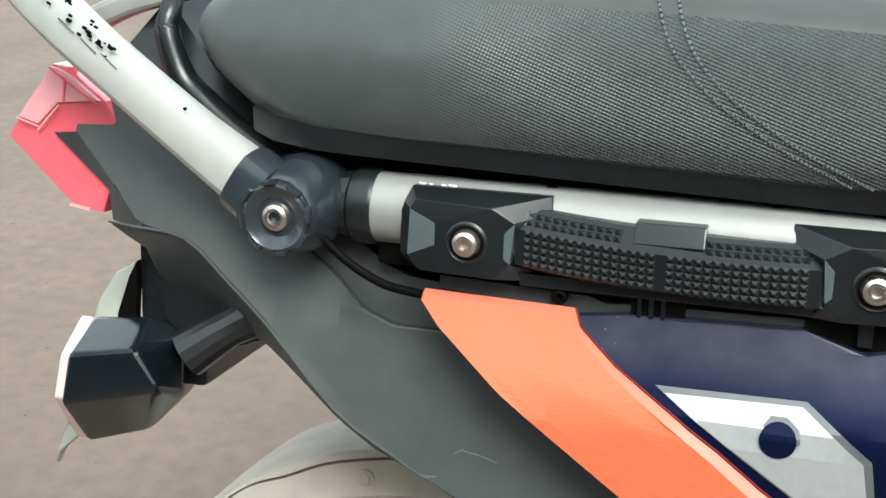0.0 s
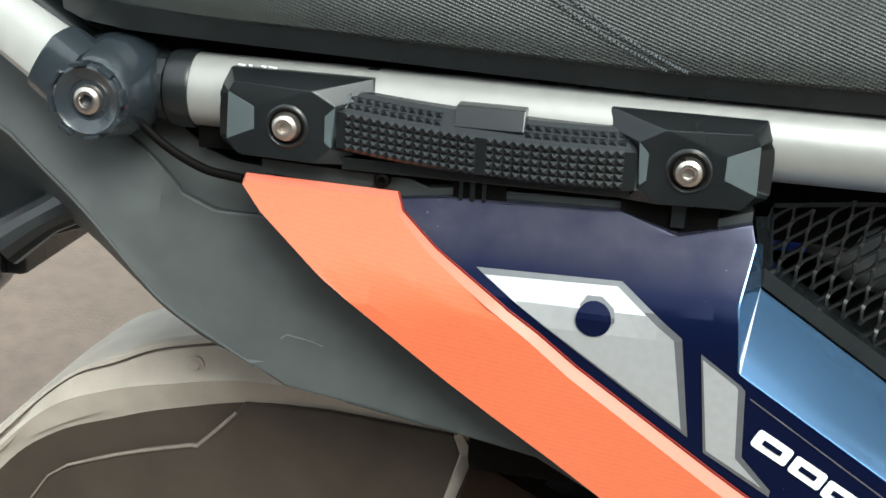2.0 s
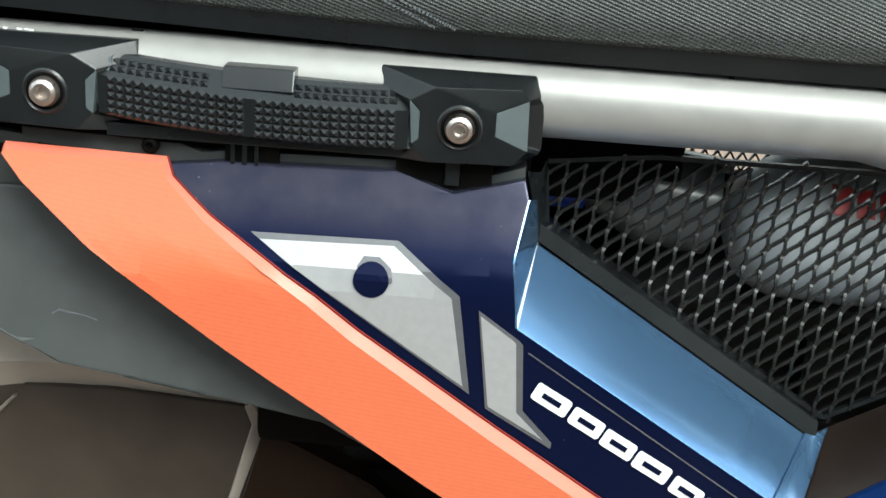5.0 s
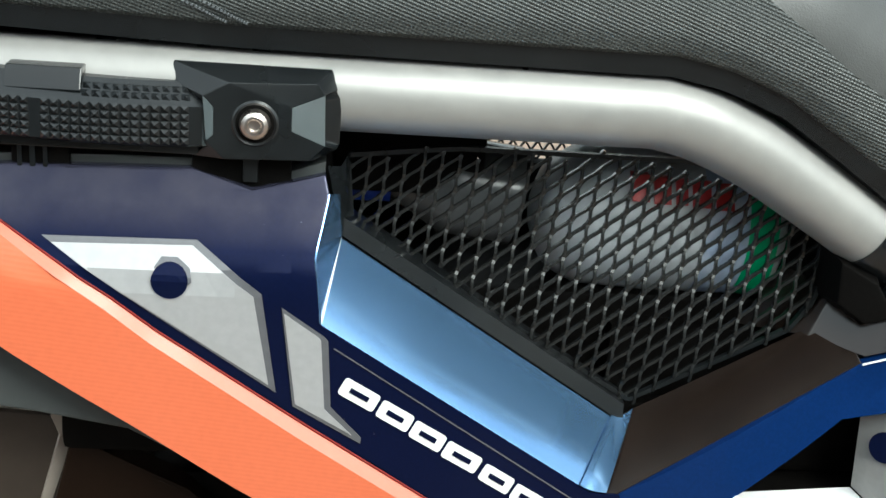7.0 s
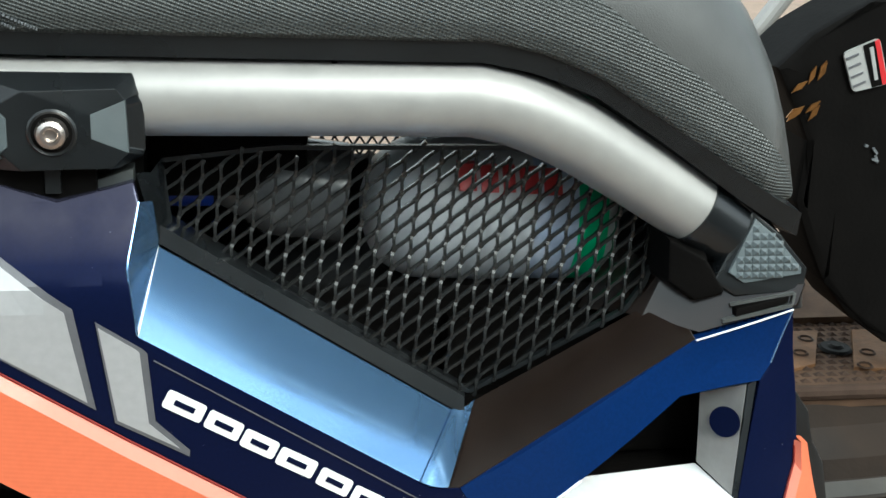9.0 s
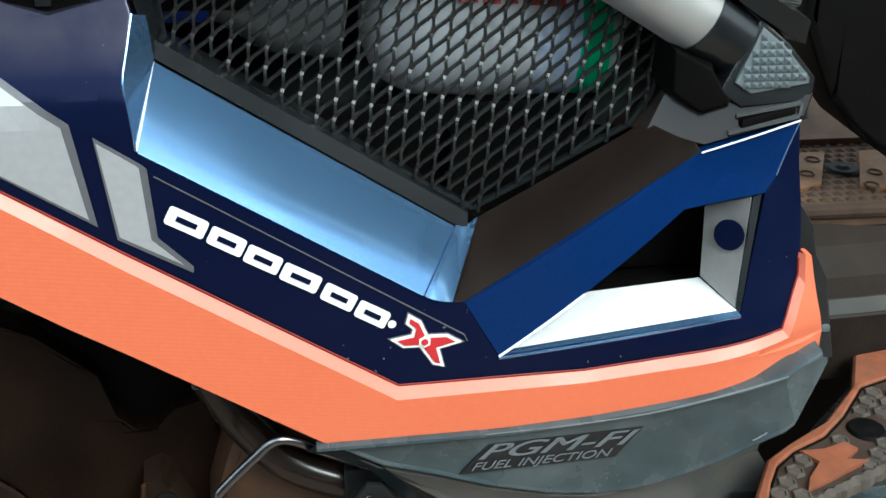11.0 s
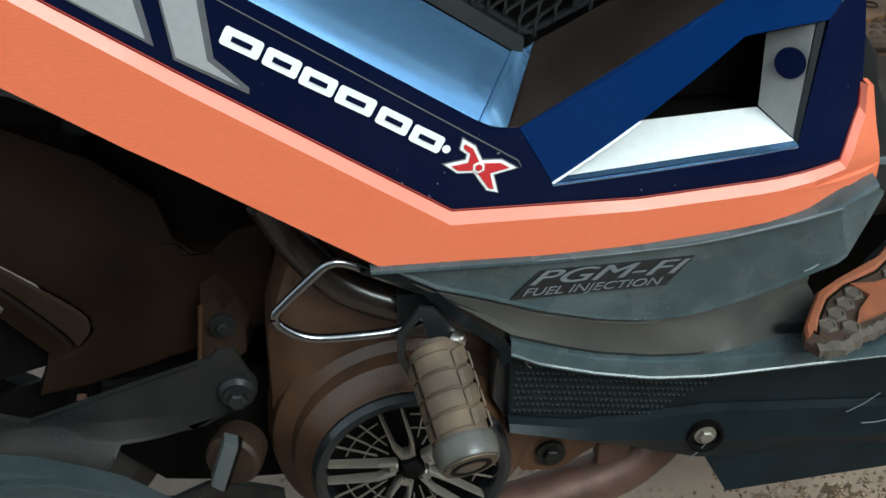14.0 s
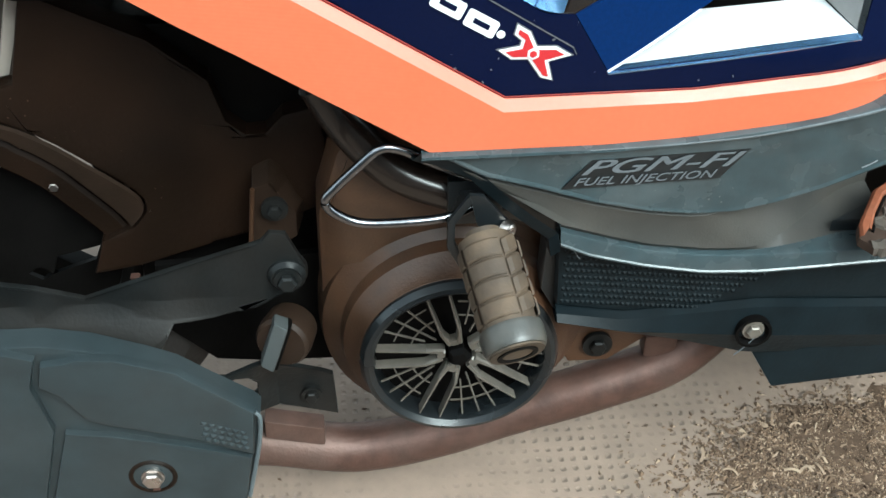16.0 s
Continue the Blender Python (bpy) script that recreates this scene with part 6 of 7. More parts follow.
part("under_bulge", loft([[(x, 0.0, along([(0.42, 0.243), (0.47, 0.2355), (0.56, 0.2415), (0.75, 0.232)], x)), (x, -0.010, along([(0.42, 0.240), (0.47, 0.231), (0.56, 0.237), (0.75, 0.227)], x)), (x, -0.014, along([(0.42, 0.236), (0.47, 0.224), (0.56, 0.215), (0.75, 0.205)], x)),
                           (x, -0.008, along([(0.42, 0.232), (0.47, 0.2185), (0.51, 0.209), (0.56, 0.194), (0.75, 0.19)], x)), (x, 0.04, along([(0.42, 0.232), (0.47, 0.22), (0.51, 0.21), (0.56, 0.195), (0.75, 0.19)], x))] for x in [0.424 + 0.33 * k / 30 for k in range(31)]]), UNDER, scooter)
part("bolt_well", lathe([(0.0, 0.0), (0.009, 0.0), (0.0105, 0.003), (0.0125, 0.003), (0.0125, -0.004)], (0.558, -0.0135, 0.219), sides=24), DARK, scooter)
part("panel_bolt", hex_bolt((0.5575, -0.0145, 0.2215), 0.0052, 0.005, washer=0.0075), SPOKE, scooter)
part("floor_side", facets([(0.564, -0.004, 0.192), (0.582, -0.012, 0.163), (0.80, -0.012, 0.185), (0.80, -0.010, 0.205), (0.60, -0.010, 0.196), (0.564, 0.10, 0.192), (0.582, 0.10, 0.163), (0.80, 0.10, 0.185), (0.80, 0.10, 0.205), (0.60, 0.10, 0.196)],
                          [(0, 1, 2, 3, 4), (9, 8, 7, 6, 5), (0, 5, 6, 1), (1, 6, 7, 2), (2, 7, 8, 3), (3, 8, 9, 4), (4, 9, 5, 0)], 0.0015), UNDER, scooter)
part("engine_mount", sheet([(0.434, 0.165), (0.45, 0.178), (0.49, 0.176), (0.51, 0.16), (0.48, 0.136), (0.45, 0.136)], 0.05, 0.02, bevel=0.004), SHROUD, scooter)
part("mount_bolt", hex_bolt((0.470, 0.047, 0.156), 0.0065, 0.006, washer=0.011), ENGINE, scooter)
part("mount_bracket", block((0.505, 0.045, 0.142), (0.53, 0.06, 0.162), 0.003), RUST, scooter)


def words(text, at, size, angle, shear, mat, name):
    """Lettering with the built-in face, laid flat on the flank."""
    c = bpy.data.curves.new(name, "FONT")
    c.body, c.size, c.shear, c.extrude, c.offset = text, size, shear, 0.0001, 0.0 if size > 0.01 else 0.00004
    c.align_x = "LEFT"
    holder = new(name, c)
    data = bpy.data.meshes.new_from_object(holder.evaluated_get(bpy.context.evaluated_depsgraph_get()))
    bpy.data.objects.remove(holder)
    bm = bm_new()
    bm.from_mesh(data)
    bpy.data.meshes.remove(data)
    wide = 0.097 / (max(v.co.x for v in bm.verts) - min(v.co.x for v in bm.verts)) if size > 0.01 else 0.086 / (max(v.co.x for v in bm.verts) - min(v.co.x for v in bm.verts))
    bmesh.ops.transform(bm, matrix=pose(*at, 90, 0, 0) @ pose(0, 0, 0, 0, 0, angle) @ Matrix.Diagonal((wide, 1, 1, 1)), verts=bm.verts)
    return part(name, bm, mat, scooter)


part("print_patch", sheet([(0.4165, 0.3485), (0.511, 0.3525), (0.527, 0.373), (0.433, 0.3685)], -0.0222, 0.0012, bevel=0), PLASTIC, scooter)
for push in (0.0, 0.0007):
    words("PGM-FI", (0.4250 + push, -0.0228 - push * 0.1, 0.3585), 0.0142, 2.0, 0.5, PRINT_GREY, "print_letters")
words("FUEL INJECTION", (0.4225, -0.0228, 0.3508), 0.0078, 2.0, 0.42, PRINT_GREY, "print_letters")

# front clamp with a studded pad at the tube's lower end
part("tube_collar", sweep([(0.552, 0.036, 0.6045), (0.574, 0.037, 0.5905)], 0.0222, 28, smooth=False), PLASTIC, scooter)
part("tube_clamp", facets([(0.536, 0.022, 0.590), (0.556, 0.014, 0.580), (0.568, 0.010, 0.562), (0.552, 0.014, 0.556), (0.538, 0.022, 0.565), (0.530, 0.07, 0.60), (0.565, 0.07, 0.60), (0.58, 0.07, 0.56), (0.55, 0.07, 0.55), (0.53, 0.07, 0.56)],
                          [(0, 1, 2, 3, 4), (5, 6, 7, 8, 9), (0, 1, 6, 5), (1, 2, 7, 6), (2, 3, 8, 7), (3, 4, 9, 8), (4, 0, 5, 9)], 0.002), DARK, scooter)
PAD = [(0.5835, 0.607), (0.600, 0.594), (0.6165, 0.575), (0.6165, 0.561), (0.575, 0.559), (0.5605, 0.568)]
pad = part("clamp_pad", sheet(PAD, lambda x, z: 0.012 + 0.3 * max(0, z - 0.575), 0.04, bevel=0.002), PLASTIC, scooter)
part("pad_face", sheet([(0.5845, 0.6025), (0.598, 0.592), (0.6125, 0.5755), (0.6125, 0.572), (0.579, 0.567), (0.569, 0.5735)], lambda x, z: 0.011 + 0.3 * max(0, z - 0.575), 0.002, bevel=0.0006), PAD_GREY, pad)
places = []
for i in range(9):
    for r in range(7):
        x, z = 0.571 + 0.0047 * i, 0.572 + 0.0042 * r
        if inside(x, z, [(0.5845, 0.601), (0.598, 0.5905), (0.611, 0.5765), (0.611, 0.5735), (0.579, 0.569), (0.5705, 0.5735)]):
            places.append(((x, 0.0110 + 0.3 * max(0, z - 0.575), z), (1, 0, 0), (0, 0.25, 0.95), (0, -0.95, 0.25)))
part("pad_studs", studs(places, 0.0022, 0.0020, 0.0018), PAD_GREY, pad)
part("seat_edge_strip", sweep([(0.555, 0.03, 0.628), (0.59, 0.025, 0.600), (0.610, 0.018, 0.575), (0.615, 0.016, 0.55)], 0.0035), PLASTIC, scooter)

# basket of expanded mesh
BASKET = [(0.258, 0.629), (0.30, 0.634), (0.32, 0.636), (0.446, 0.636), (0.470, 0.632), (0.49, 0.624), (0.533, 0.598), (0.540, 0.580), (0.532, 0.556), (0.520, 0.540), (0.430, 0.492), (0.262, 0.592)]


def basket(x, z):
    return 0.050 - 0.010 * ease((0.60 - z) / 0.08)


pieces = []
NODE, A1, A2 = Vector((0.4960, 0.6097)), Vector((0.0097, -0.00185)), Vector((0.0012, 0.0108))
LONG = A1 + A2 * 2
for j in range(-14, 8):
    for i in range(-28, 9):
        p = NODE + A1 * i + A2 * j
        for step, width, proud in ((A2, 0.00082, 0.0011), (A1 + A2, 0.00085, -0.0006)):
            q = p + step
            if not inside((p.x + q.x) / 2, (p.y + q.y) / 2, BASKET) or not inside(q.x, q.y - 0.003, BASKET):
                continue
            line = []
            for k in range(6):
                s = k / 5
                c = p * (1 - s) + q * s + (LONG * 0.36 - step * 0.7) * (s * (1 - s) * (1 - 2 * s))
                line.append((c.x, basket(c.x, c.y) - proud * math.sin(math.pi * s) - 0.0004, c.y))
            pieces += [(a, b, width * (1.25 if k in (0, 4) else 1.0)) for k, (a, b) in enumerate(zip(line, line[1:]))]
mesh_part = part("basket_mesh", bars(pieces), MESH, scooter, "black plastic expanded mesh basket")
tagged(mesh_part, kind="stuff")
part("basket_rim", bars([((a, basket(a, b), b), (c, basket(c, d), d), 0.0013) for (a, b), (c, d) in zip(BASKET, BASKET[1:] + BASKET[:1])]), PLASTIC, scooter)
part("basket_floor", block((0.25, 0.075, 0.485), (0.55, 0.22, 0.545), 0.006), DARK, scooter)
part("basket_back", block((0.25, 0.20, 0.53), (0.55, 0.215, 0.589), 0.004), DARK, scooter)
part("basket_front_wall", block((0.545, 0.06, 0.52), (0.60, 0.22, 0.66), 0.006), DARK, scooter)
pieces = []
for j in range(0, 6):
    for i in range(0, 26):
        x, z = 0.31 + 0.0085 * (i + 0.5 * (j % 2)), 0.582 + 0.0065 * j
        pieces += [((x, 0.21, z), (x + 0.00425, 0.21, z + 0.0065), 0.0007), ((x, 0.21, z), (x - 0.00425, 0.21, z + 0.0065), 0.0007)]
tagged(part("far_mesh", bars(pieces), PLASTIC, scooter), kind="stuff")

# the unseen far side of the body, closed to keep stray light out
part("far_cover", sheet([(-0.20, 0.60), (0.25, 0.63), (0.28, 0.56), (0.52, 0.56), (0.54, 0.63), (0.60, 0.63), (0.62, 0.30), (0.40, 0.26), (0.30, 0.30), (0.12, 0.46), (-0.10, 0.50)], 0.262, 0.008), PLASTIC, scooter)
part("engine_block", block((0.14, 0.10, 0.16), (0.46, 0.22, 0.40), 0.01), DARK, scooter)
part("body_tray", block((0.10, 0.05, 0.44), (0.60, 0.255, 0.485), 0.006), DARK, scooter)

# foot board and the front of the scooter

part("foot_board", sheets([[(0.60, 0.0), (0.62, 0.012), (0.66, 0.04), (0.76, 0.13), (0.80, 0.15), (1.10, 0.15), (1.10, 0.0)]], lambda x, z: 0.0, 0.02), PLASTIC, scooter)
board = bpy.data.objects["foot_board"]
board.matrix_basis = Matrix(((1, 0, 0, 0), (0, 0, 1, 0), (0, -1, 0, 0.300), (0, 0, 0, 1)))
PROFILE = [(0.138, 0.290), (0.140, 0.312), (0.1430, 0.3400), (0.1445, 0.3420), (0.1570, 0.3480), (0.1585, 0.3490), (0.1640, 0.3630), (0.1660, 0.3645), (0.1840, 0.3800), (0.1910, 0.3960), (0.20, 0.40)]
tunnel = part("tunnel", loft([[(x, y + bend, z) for y, z in PROFILE] for x, bend in ((0.60, -0.010), (0.66, -0.006), (0.72, -0.002), (0.76, 0.0), (0.82, 0.005), (0.90, 0.010), (1.05, 0.010))]), TUNNEL, scooter, "dark brown centre tunnel", 15)
# a lighter strip over the flat face, its top light put into colour
part("tunnel_lit_step", loft([[(x, y + bend - 0.0008, z + 0.0008) for y, z in PROFILE[3:5]] for x, bend in ((0.66, -0.006), (0.72, -0.002), (0.76, 0.0), (0.82, 0.005), (0.90, 0.010), (1.05, 0.010))]), RECESS, tunnel)
part("tunnel_core", block((0.60, 0.20, 0.08), (1.05, 0.46, 0.396), 0.004), DARK, scooter)
part("side_strip", sheet([(0.6200, 0.4990), (0.6239, 0.4975), (0.6394, 0.4767), (0.6450, 0.4564), (0.6549, 0.4400), (0.6720, 0.3780), (0.6570, 0.3780), (0.6450, 0.4404), (0.6360, 0.4488), (0.6270, 0.4725)], lambda x, z: 0.026 + 0.25 * max(0.0, x - 0.655), 0.02, bevel=0.0025), PLASTIC, scooter, "dusty dark rubber strip beside the cover")
part("strip_clip", block((0.6560, 0.0250, 0.4010), (0.6625, 0.029, 0.4050), 0.0006), PAD_GREY, scooter)
part("strip_web", sheet([(0.60, 0.46), (0.645, 0.45), (0.668, 0.385), (0.668, 0.31), (0.60, 0.31)], 0.075, 0.01, bevel=0.002), DARK, scooter)
SHIELD_LINE = [(0.7000, 0.555), (0.7017, 0.6009), (0.6909, 0.6214), (0.6713, 0.6534), (0.6951, 0.6774), (0.7181, 0.6915), (0.7445, 0.7056), (0.80, 0.735), (1.0, 0.80), (1.0, 0.44), (0.7917, 0.440), (0.7557, 0.4644), (0.730, 0.494), (0.7144, 0.5239)]
part("leg_shield", sheet(SHIELD_LINE, 0.2, 0.06, span(0.69, 0.9, 5), span(0.5, 0.75, 5), 0.006), DARK, scooter, "matt black front shield with a printed label")
part("fork_strut", sweep([(0.690, 0.30, 0.6510), (0.6968, 0.30, 0.6603), (0.7219, 0.30, 0.6954), (0.76, 0.30, 0.745)], 0.0075, 14), TUBE, scooter, "pale metal strut behind the shield")
for a, b in (((0.7463, 0.5981), (0.7490, 0.5975)), ((0.7533, 0.5960), (0.7570, 0.5918)), ((0.7539, 0.5880), (0.7590, 0.5860)), ((0.7560, 0.5905), (0.7575, 0.5870))):
    part("scratch", bars([((a[0], 0.1995, a[1]), (b[0], 0.1995, b[1]), 0.0009)]), PRINT_GREY, scooter)
# wear: scuffs and chips
SCUFF = [(-0.007, 0.531), (-0.003, 0.5335), (0.002, 0.5325), (0.006, 0.532), (0.012, 0.5308), (0.018, 0.529)]
for k, ((a, b), (c, d)) in enumerate(zip(SCUFF, SCUFF[1:])):
    part("scuff", bars([((a, tail(a, b) - 0.0001, b), (c, tail(c, d) - 0.0001, d), 0.0004 - 0.00004 * k)]), PRINT_GREY, scooter)
for x, turn, length in ((0.036, 80, 0.006), (0.128, 84, 0.010), (0.150, 86, 0.004), (0.178, 80, 0.007), (0.206, 76, 0.009), (0.240, 84, 0.004), (0.345, 70, 0.003), (0.40, 82, 0.004)):
    a = radians(turn)
    part("chip", bars([((x, 0.03 - 0.0206 * math.cos(a) , 0.668 + 0.0206 * math.sin(a)), (x + length, 0.03 - 0.0206 * math.cos(a), 0.668 + 0.0206 * math.sin(a)), 0.0005)]), DARK, scooter)
for x, z, w in ((-0.1655, 0.7215, 0.0010), (-0.215, 0.748, 0.0005)):
    part("chip", lathe([(0.0, 0.0003), (w, 0.0002), (w, -0.001)], (x, -0.0075, z), sides=10), DARK, scooter)
for x, length in ((-0.035, 0.004), (-0.029, 0.002), (-0.022, 0.003), (-0.018, 0.005)):
    part("scratch", bars([((x, 0.0195, 0.6859), (x + length, 0.0190, 0.6857), 0.0004)]), WHITE, scooter)
for x, z in ((-0.246, 0.768), (-0.232, 0.757), (-0.219, 0.749)):
    part("scratch", bars([((x, -0.0050, z), (x + 0.010, -0.0058, z - 0.008), 0.0003)]), PRINT_GREY, scooter)


rng = random.Random(3)
for k in range(26):
    s = rng.random()
    x, z = -0.262 + 0.050 * s + rng.gauss(0, 0.004), 0.786 - 0.036 * s + rng.gauss(0, 0.004)
    w = rng.uniform(0.0003, 0.0008)
    y = along([(-0.303, 0.012), (-0.2545, -0.0035), (-0.2045, -0.0070)], x)
    part("chip", bars([((x, y, z), (x + w * 3, y, z - w * 2), w)]), DARK, scooter)
for pts in ([(0.626, 0.394), (0.632, 0.390), (0.636, 0.394), (0.641, 0.396)], [(0.629, 0.385), (0.634, 0.384), (0.639, 0.388)], [(0.622, 0.379), (0.627, 0.381), (0.632, 0.379)], [(0.634, 0.402), (0.640, 0.404), (0.644, 0.402)], [(0.5975, 0.357), (0.602, 0.3585), (0.607, 0.3605)]):
    part("scuff", sweep([(x, -0.0235 + 0.02 * max(0.0, (x - 0.59) / 0.05) ** 2, z) for x, z in pts], 0.0005, 6, 3), PRINT_GREY, scooter)
for k in range(22):
    x, z = rng.uniform(0.30, 0.60), rng.uniform(0.415, 0.46)
    if z > 0.40 and z < 0.462 - 0.62 * (x - 0.40) if x < 0.42 else z < 0.422:
        w = rng.uniform(0.0003, 0.0007)
        part("chip", bars([((x, flank(x, z) - 0.0003, z), (x + rng.uniform(-3, 3) * w, flank(x, z) - 0.0003, z + rng.uniform(-2, 2) * w + 0.0005), w * 0.6)]), SILVER_EDGE, scooter)
for a, b in (((0.655, 0.232), (0.676, 0.247)), ((0.668, 0.221), (0.690, 0.2235)), ((0.560, 0.214), (0.548, 0.199)), ((0.430, 0.296), (0.434, 0.289))):
    part("scratch", sweep([(a[0], -0.0150, a[1]), ((a[0] + b[0]) / 2, -0.0152, (a[1] + b[1]) / 2 - 0.001), (b[0], -0.0150, b[1])], 0.0004, 6, 3), PRINT_GREY, scooter)


def thing(name, label, category, group=""):
    ob = new(name)
    ob.matrix_world = LEAN
    return tagged(ob, label, category, group)


# ---- things in and on the scooter ----
bottle = thing("oil_bottle", "grey plastic oil bottle lying in the mesh basket", "bottle")
body = part("body", sweep([(0.372, 0.105, 0.585), (0.38, 0.105, 0.585), (0.40, 0.105, 0.585), (0.44, 0.105, 0.586), (0.48, 0.105, 0.586), (0.512, 0.105, 0.586), (0.520, 0.105, 0.586)], [0.012, 0.030, 0.043, 0.0465, 0.0465, 0.0465, 0.038], 32), BOTTLE, bottle)
part("green_band", sweep([(0.494, 0.105, 0.586), (0.512, 0.105, 0.586)], 0.0470, 32, smooth=False, caps=False), GREEN, bottle, "green printed band")
part("blue_band", sweep([(0.468, 0.105, 0.586), (0.494, 0.105, 0.586)], 0.0468, 32, smooth=False, caps=False), BLUE_PRINT, bottle, "faded blue printed band")
for a, b, c in ((0.423, 0.433, 0.614), (0.436, 0.446, 0.613), (0.449, 0.456, 0.613), (0.459, 0.470, 0.612), (0.473, 0.484, 0.611)):
    part("print_bar", block((a, 0.0575, c - 0.007), (b, 0.075, c + 0.007), 0.0, lambda x, y, z: (x, y + (0.012 if z > 0.61 else 0.004), z)), RED, bottle)
flask = thing("blue_cap_flask", "dark flask with a blue cap behind the mesh", "bottle")
part("cap", lathe([(0.0, 0.02), (0.012, 0.02), (0.014, 0.016), (0.014, -0.01)], (0.275, 0.10, 0.602), (0, -90, 0), 24), BLUE_CAP, flask)
part("body", sweep([(0.284, 0.10, 0.602), (0.30, 0.10, 0.602), (0.32, 0.10, 0.60), (0.36, 0.10, 0.595)], [0.012, 0.02, 0.03, 0.03], 24), FLASK, flask)

mat = thing("floor_mat", "brown rubber floor mat with an orange rim", "mat")
MAT_LINE = [(0.6030, -0.0330), (0.6066, -0.0206), (0.6283, 0.0137), (0.6480, 0.0277), (0.6866, 0.0505), (0.7263, 0.0900), (0.7484, 0.1314), (0.90, 0.160), (0.90, 0.035), (0.74, 0.008), (0.6882, -0.0120), (0.6454, -0.0310), (0.6251, -0.0430), (0.6100, -0.0440)]
FLAT = Matrix(((1, 0, 0, 0), (0, 0, 1, 0), (0, -1, 0, 0), (0, 0, 0, 1)))


def slab(line, z, thick, bevel=0.001):
    bm = sheet(line, 0.0, thick, bevel=bevel)
    bmesh.ops.transform(bm, matrix=Matrix.Translation((0, 0, z)) @ FLAT, verts=bm.verts)
    return bm


part("base", slab(MAT_LINE, 0.3110, 0.006), MAT_BROWN, mat)
MAT_INNER = [(0.6129, -0.0275), (0.6221, -0.0098), (0.6336, 0.0074), (0.6514, 0.0214), (0.6795, 0.0349), (0.7040, 0.0564), (0.7342, 0.0900), (0.90, 0.150)]
part("rim", loft([[(x, y, 0.3055), (x + 0.0006, y - 0.0004, 0.3125), (x + 0.0020, y - 0.0014, 0.3140), (u - 0.0014, v + 0.0010, 0.3140), (u - 0.0003, v + 0.0002, 0.3128), (u, v, 0.3080)] for (x, y), (u, v) in zip(MAT_LINE[:8], MAT_INNER)]), MAT_ORANGE, mat, "faded orange rim")
part("rim_groove", sweep([(u + 0.0006, v - 0.0006, 0.3114) for u, v in MAT_INNER], 0.0009, 6, smooth=False), DARK, mat)
cross_line = [(0.6548, 0.0203), (0.6727, 0.0203), (0.6896, 0.0263), (0.6956, 0.0177), (0.6827, 0.0075), (0.6964, 0.0046), (0.6821, -0.0020), (0.6618, -0.0120), (0.6427, -0.0201), (0.6486, -0.0087), (0.6625, 0.0066)]
field = MAT_INNER + [(0.90, 0.045), (0.74, 0.014), (0.6882, -0.0070), (0.6454, -0.0255), (0.6290, -0.0340)]
for i in range(-2, 16):
    for j in range(-10, 12):
        x, y = 0.6334 + 0.0148 * (i * math.cos(radians(-14)) + j * math.cos(radians(46))), -0.0093 + 0.0148 * (i * math.sin(radians(-14)) + j * math.sin(radians(46)))
        clear = all(inside(x + 0.0046 * math.cos(a), y + 0.0046 * math.sin(a), field) for a in (0, 1.57, 3.14, 4.71))
        if clear and x < 0.80 and not inside(x, y, shrink(cross_line, 1.2)) and math.hypot(x - 0.713, y - 0.040) > 0.017:
            part("hex_pad", lathe([(0.0, 0.0008), (0.0042, 0.0009), (0.0050, 0.0019), (0.0063, 0.0018), (0.0073, -0.0004)], (x, y, 0.3112), (0, 0, 16), 6), MAT_PAD, mat)
torn = []
frayed = random.Random(11)
for k in range(47):
    s = k / 46
    x = 0.6080 + 0.13 * s
    y = along([(0.6080, -0.0440), (0.6251, -0.0430), (0.6454, -0.0310), (0.6882, -0.0120), (0.74, 0.008)], x)
    torn.append([(x + frayed.uniform(-0.0012, 0.0012), y + 0.0075 + frayed.uniform(-0.001, 0.001), 0.3118), (x, y + 0.0045 + frayed.uniform(-0.0012, 0.0012), 0.3136 + frayed.uniform(-0.0010, 0.0006)),
                 (x + frayed.uniform(-0.001, 0.001), y - 0.0004 + frayed.uniform(-0.0018, 0.0008), 0.3122 + frayed.uniform(-0.001, 0.0006)), (x, y - 0.0012 + frayed.uniform(-0.0016, 0.0006), 0.3062 + frayed.uniform(-0.0014, 0.001))])
part("frayed_edge", loft(torn), MAT_PAD, mat, "torn frayed front edge of the mat", 10)
part("cross_motif", slab(cross_line, 0.3140, 0.003, 0.0008), MAT_ORANGE, mat, "faded orange cross-shaped motif")
part("mat_bolt", lathe([(0.0, 0.003), (0.004, 0.003), (0.0065, 0.002), (0.012, 0.002), (0.0135, 0.0)], (0.7130, 0.0400, 0.3115), (0, 0, 0), 24), DARK, mat)

far_mat = thing("far_floor_mat", "brown rubber mat on the far foot board", "mat")
part("base", slab([(0.66, 0.19), (0.66, 0.42), (1.1, 0.42), (1.1, 0.19)], 0.403, 0.01), MAT_TAN, far_mat)
part("rim", sweep([(0.66, 0.195, 0.404), (0.75, 0.192, 0.405), (1.1, 0.19, 0.405)], 0.006, 10), MAT_BROWN, far_mat)
FIELDS = [[(0.7234, 0.229), (0.7586, 0.3081), (0.7933, 0.3085), (0.7591, 0.2420)], [(0.7879, 0.2333), (0.8243, 0.3080), (0.8700, 0.3080), (0.8300, 0.2250)]]
HOLES = [[(0.7734, 0.2903), (0.7553, 0.2620)], [(0.8137, 0.2595), (0.7983, 0.2345)]]
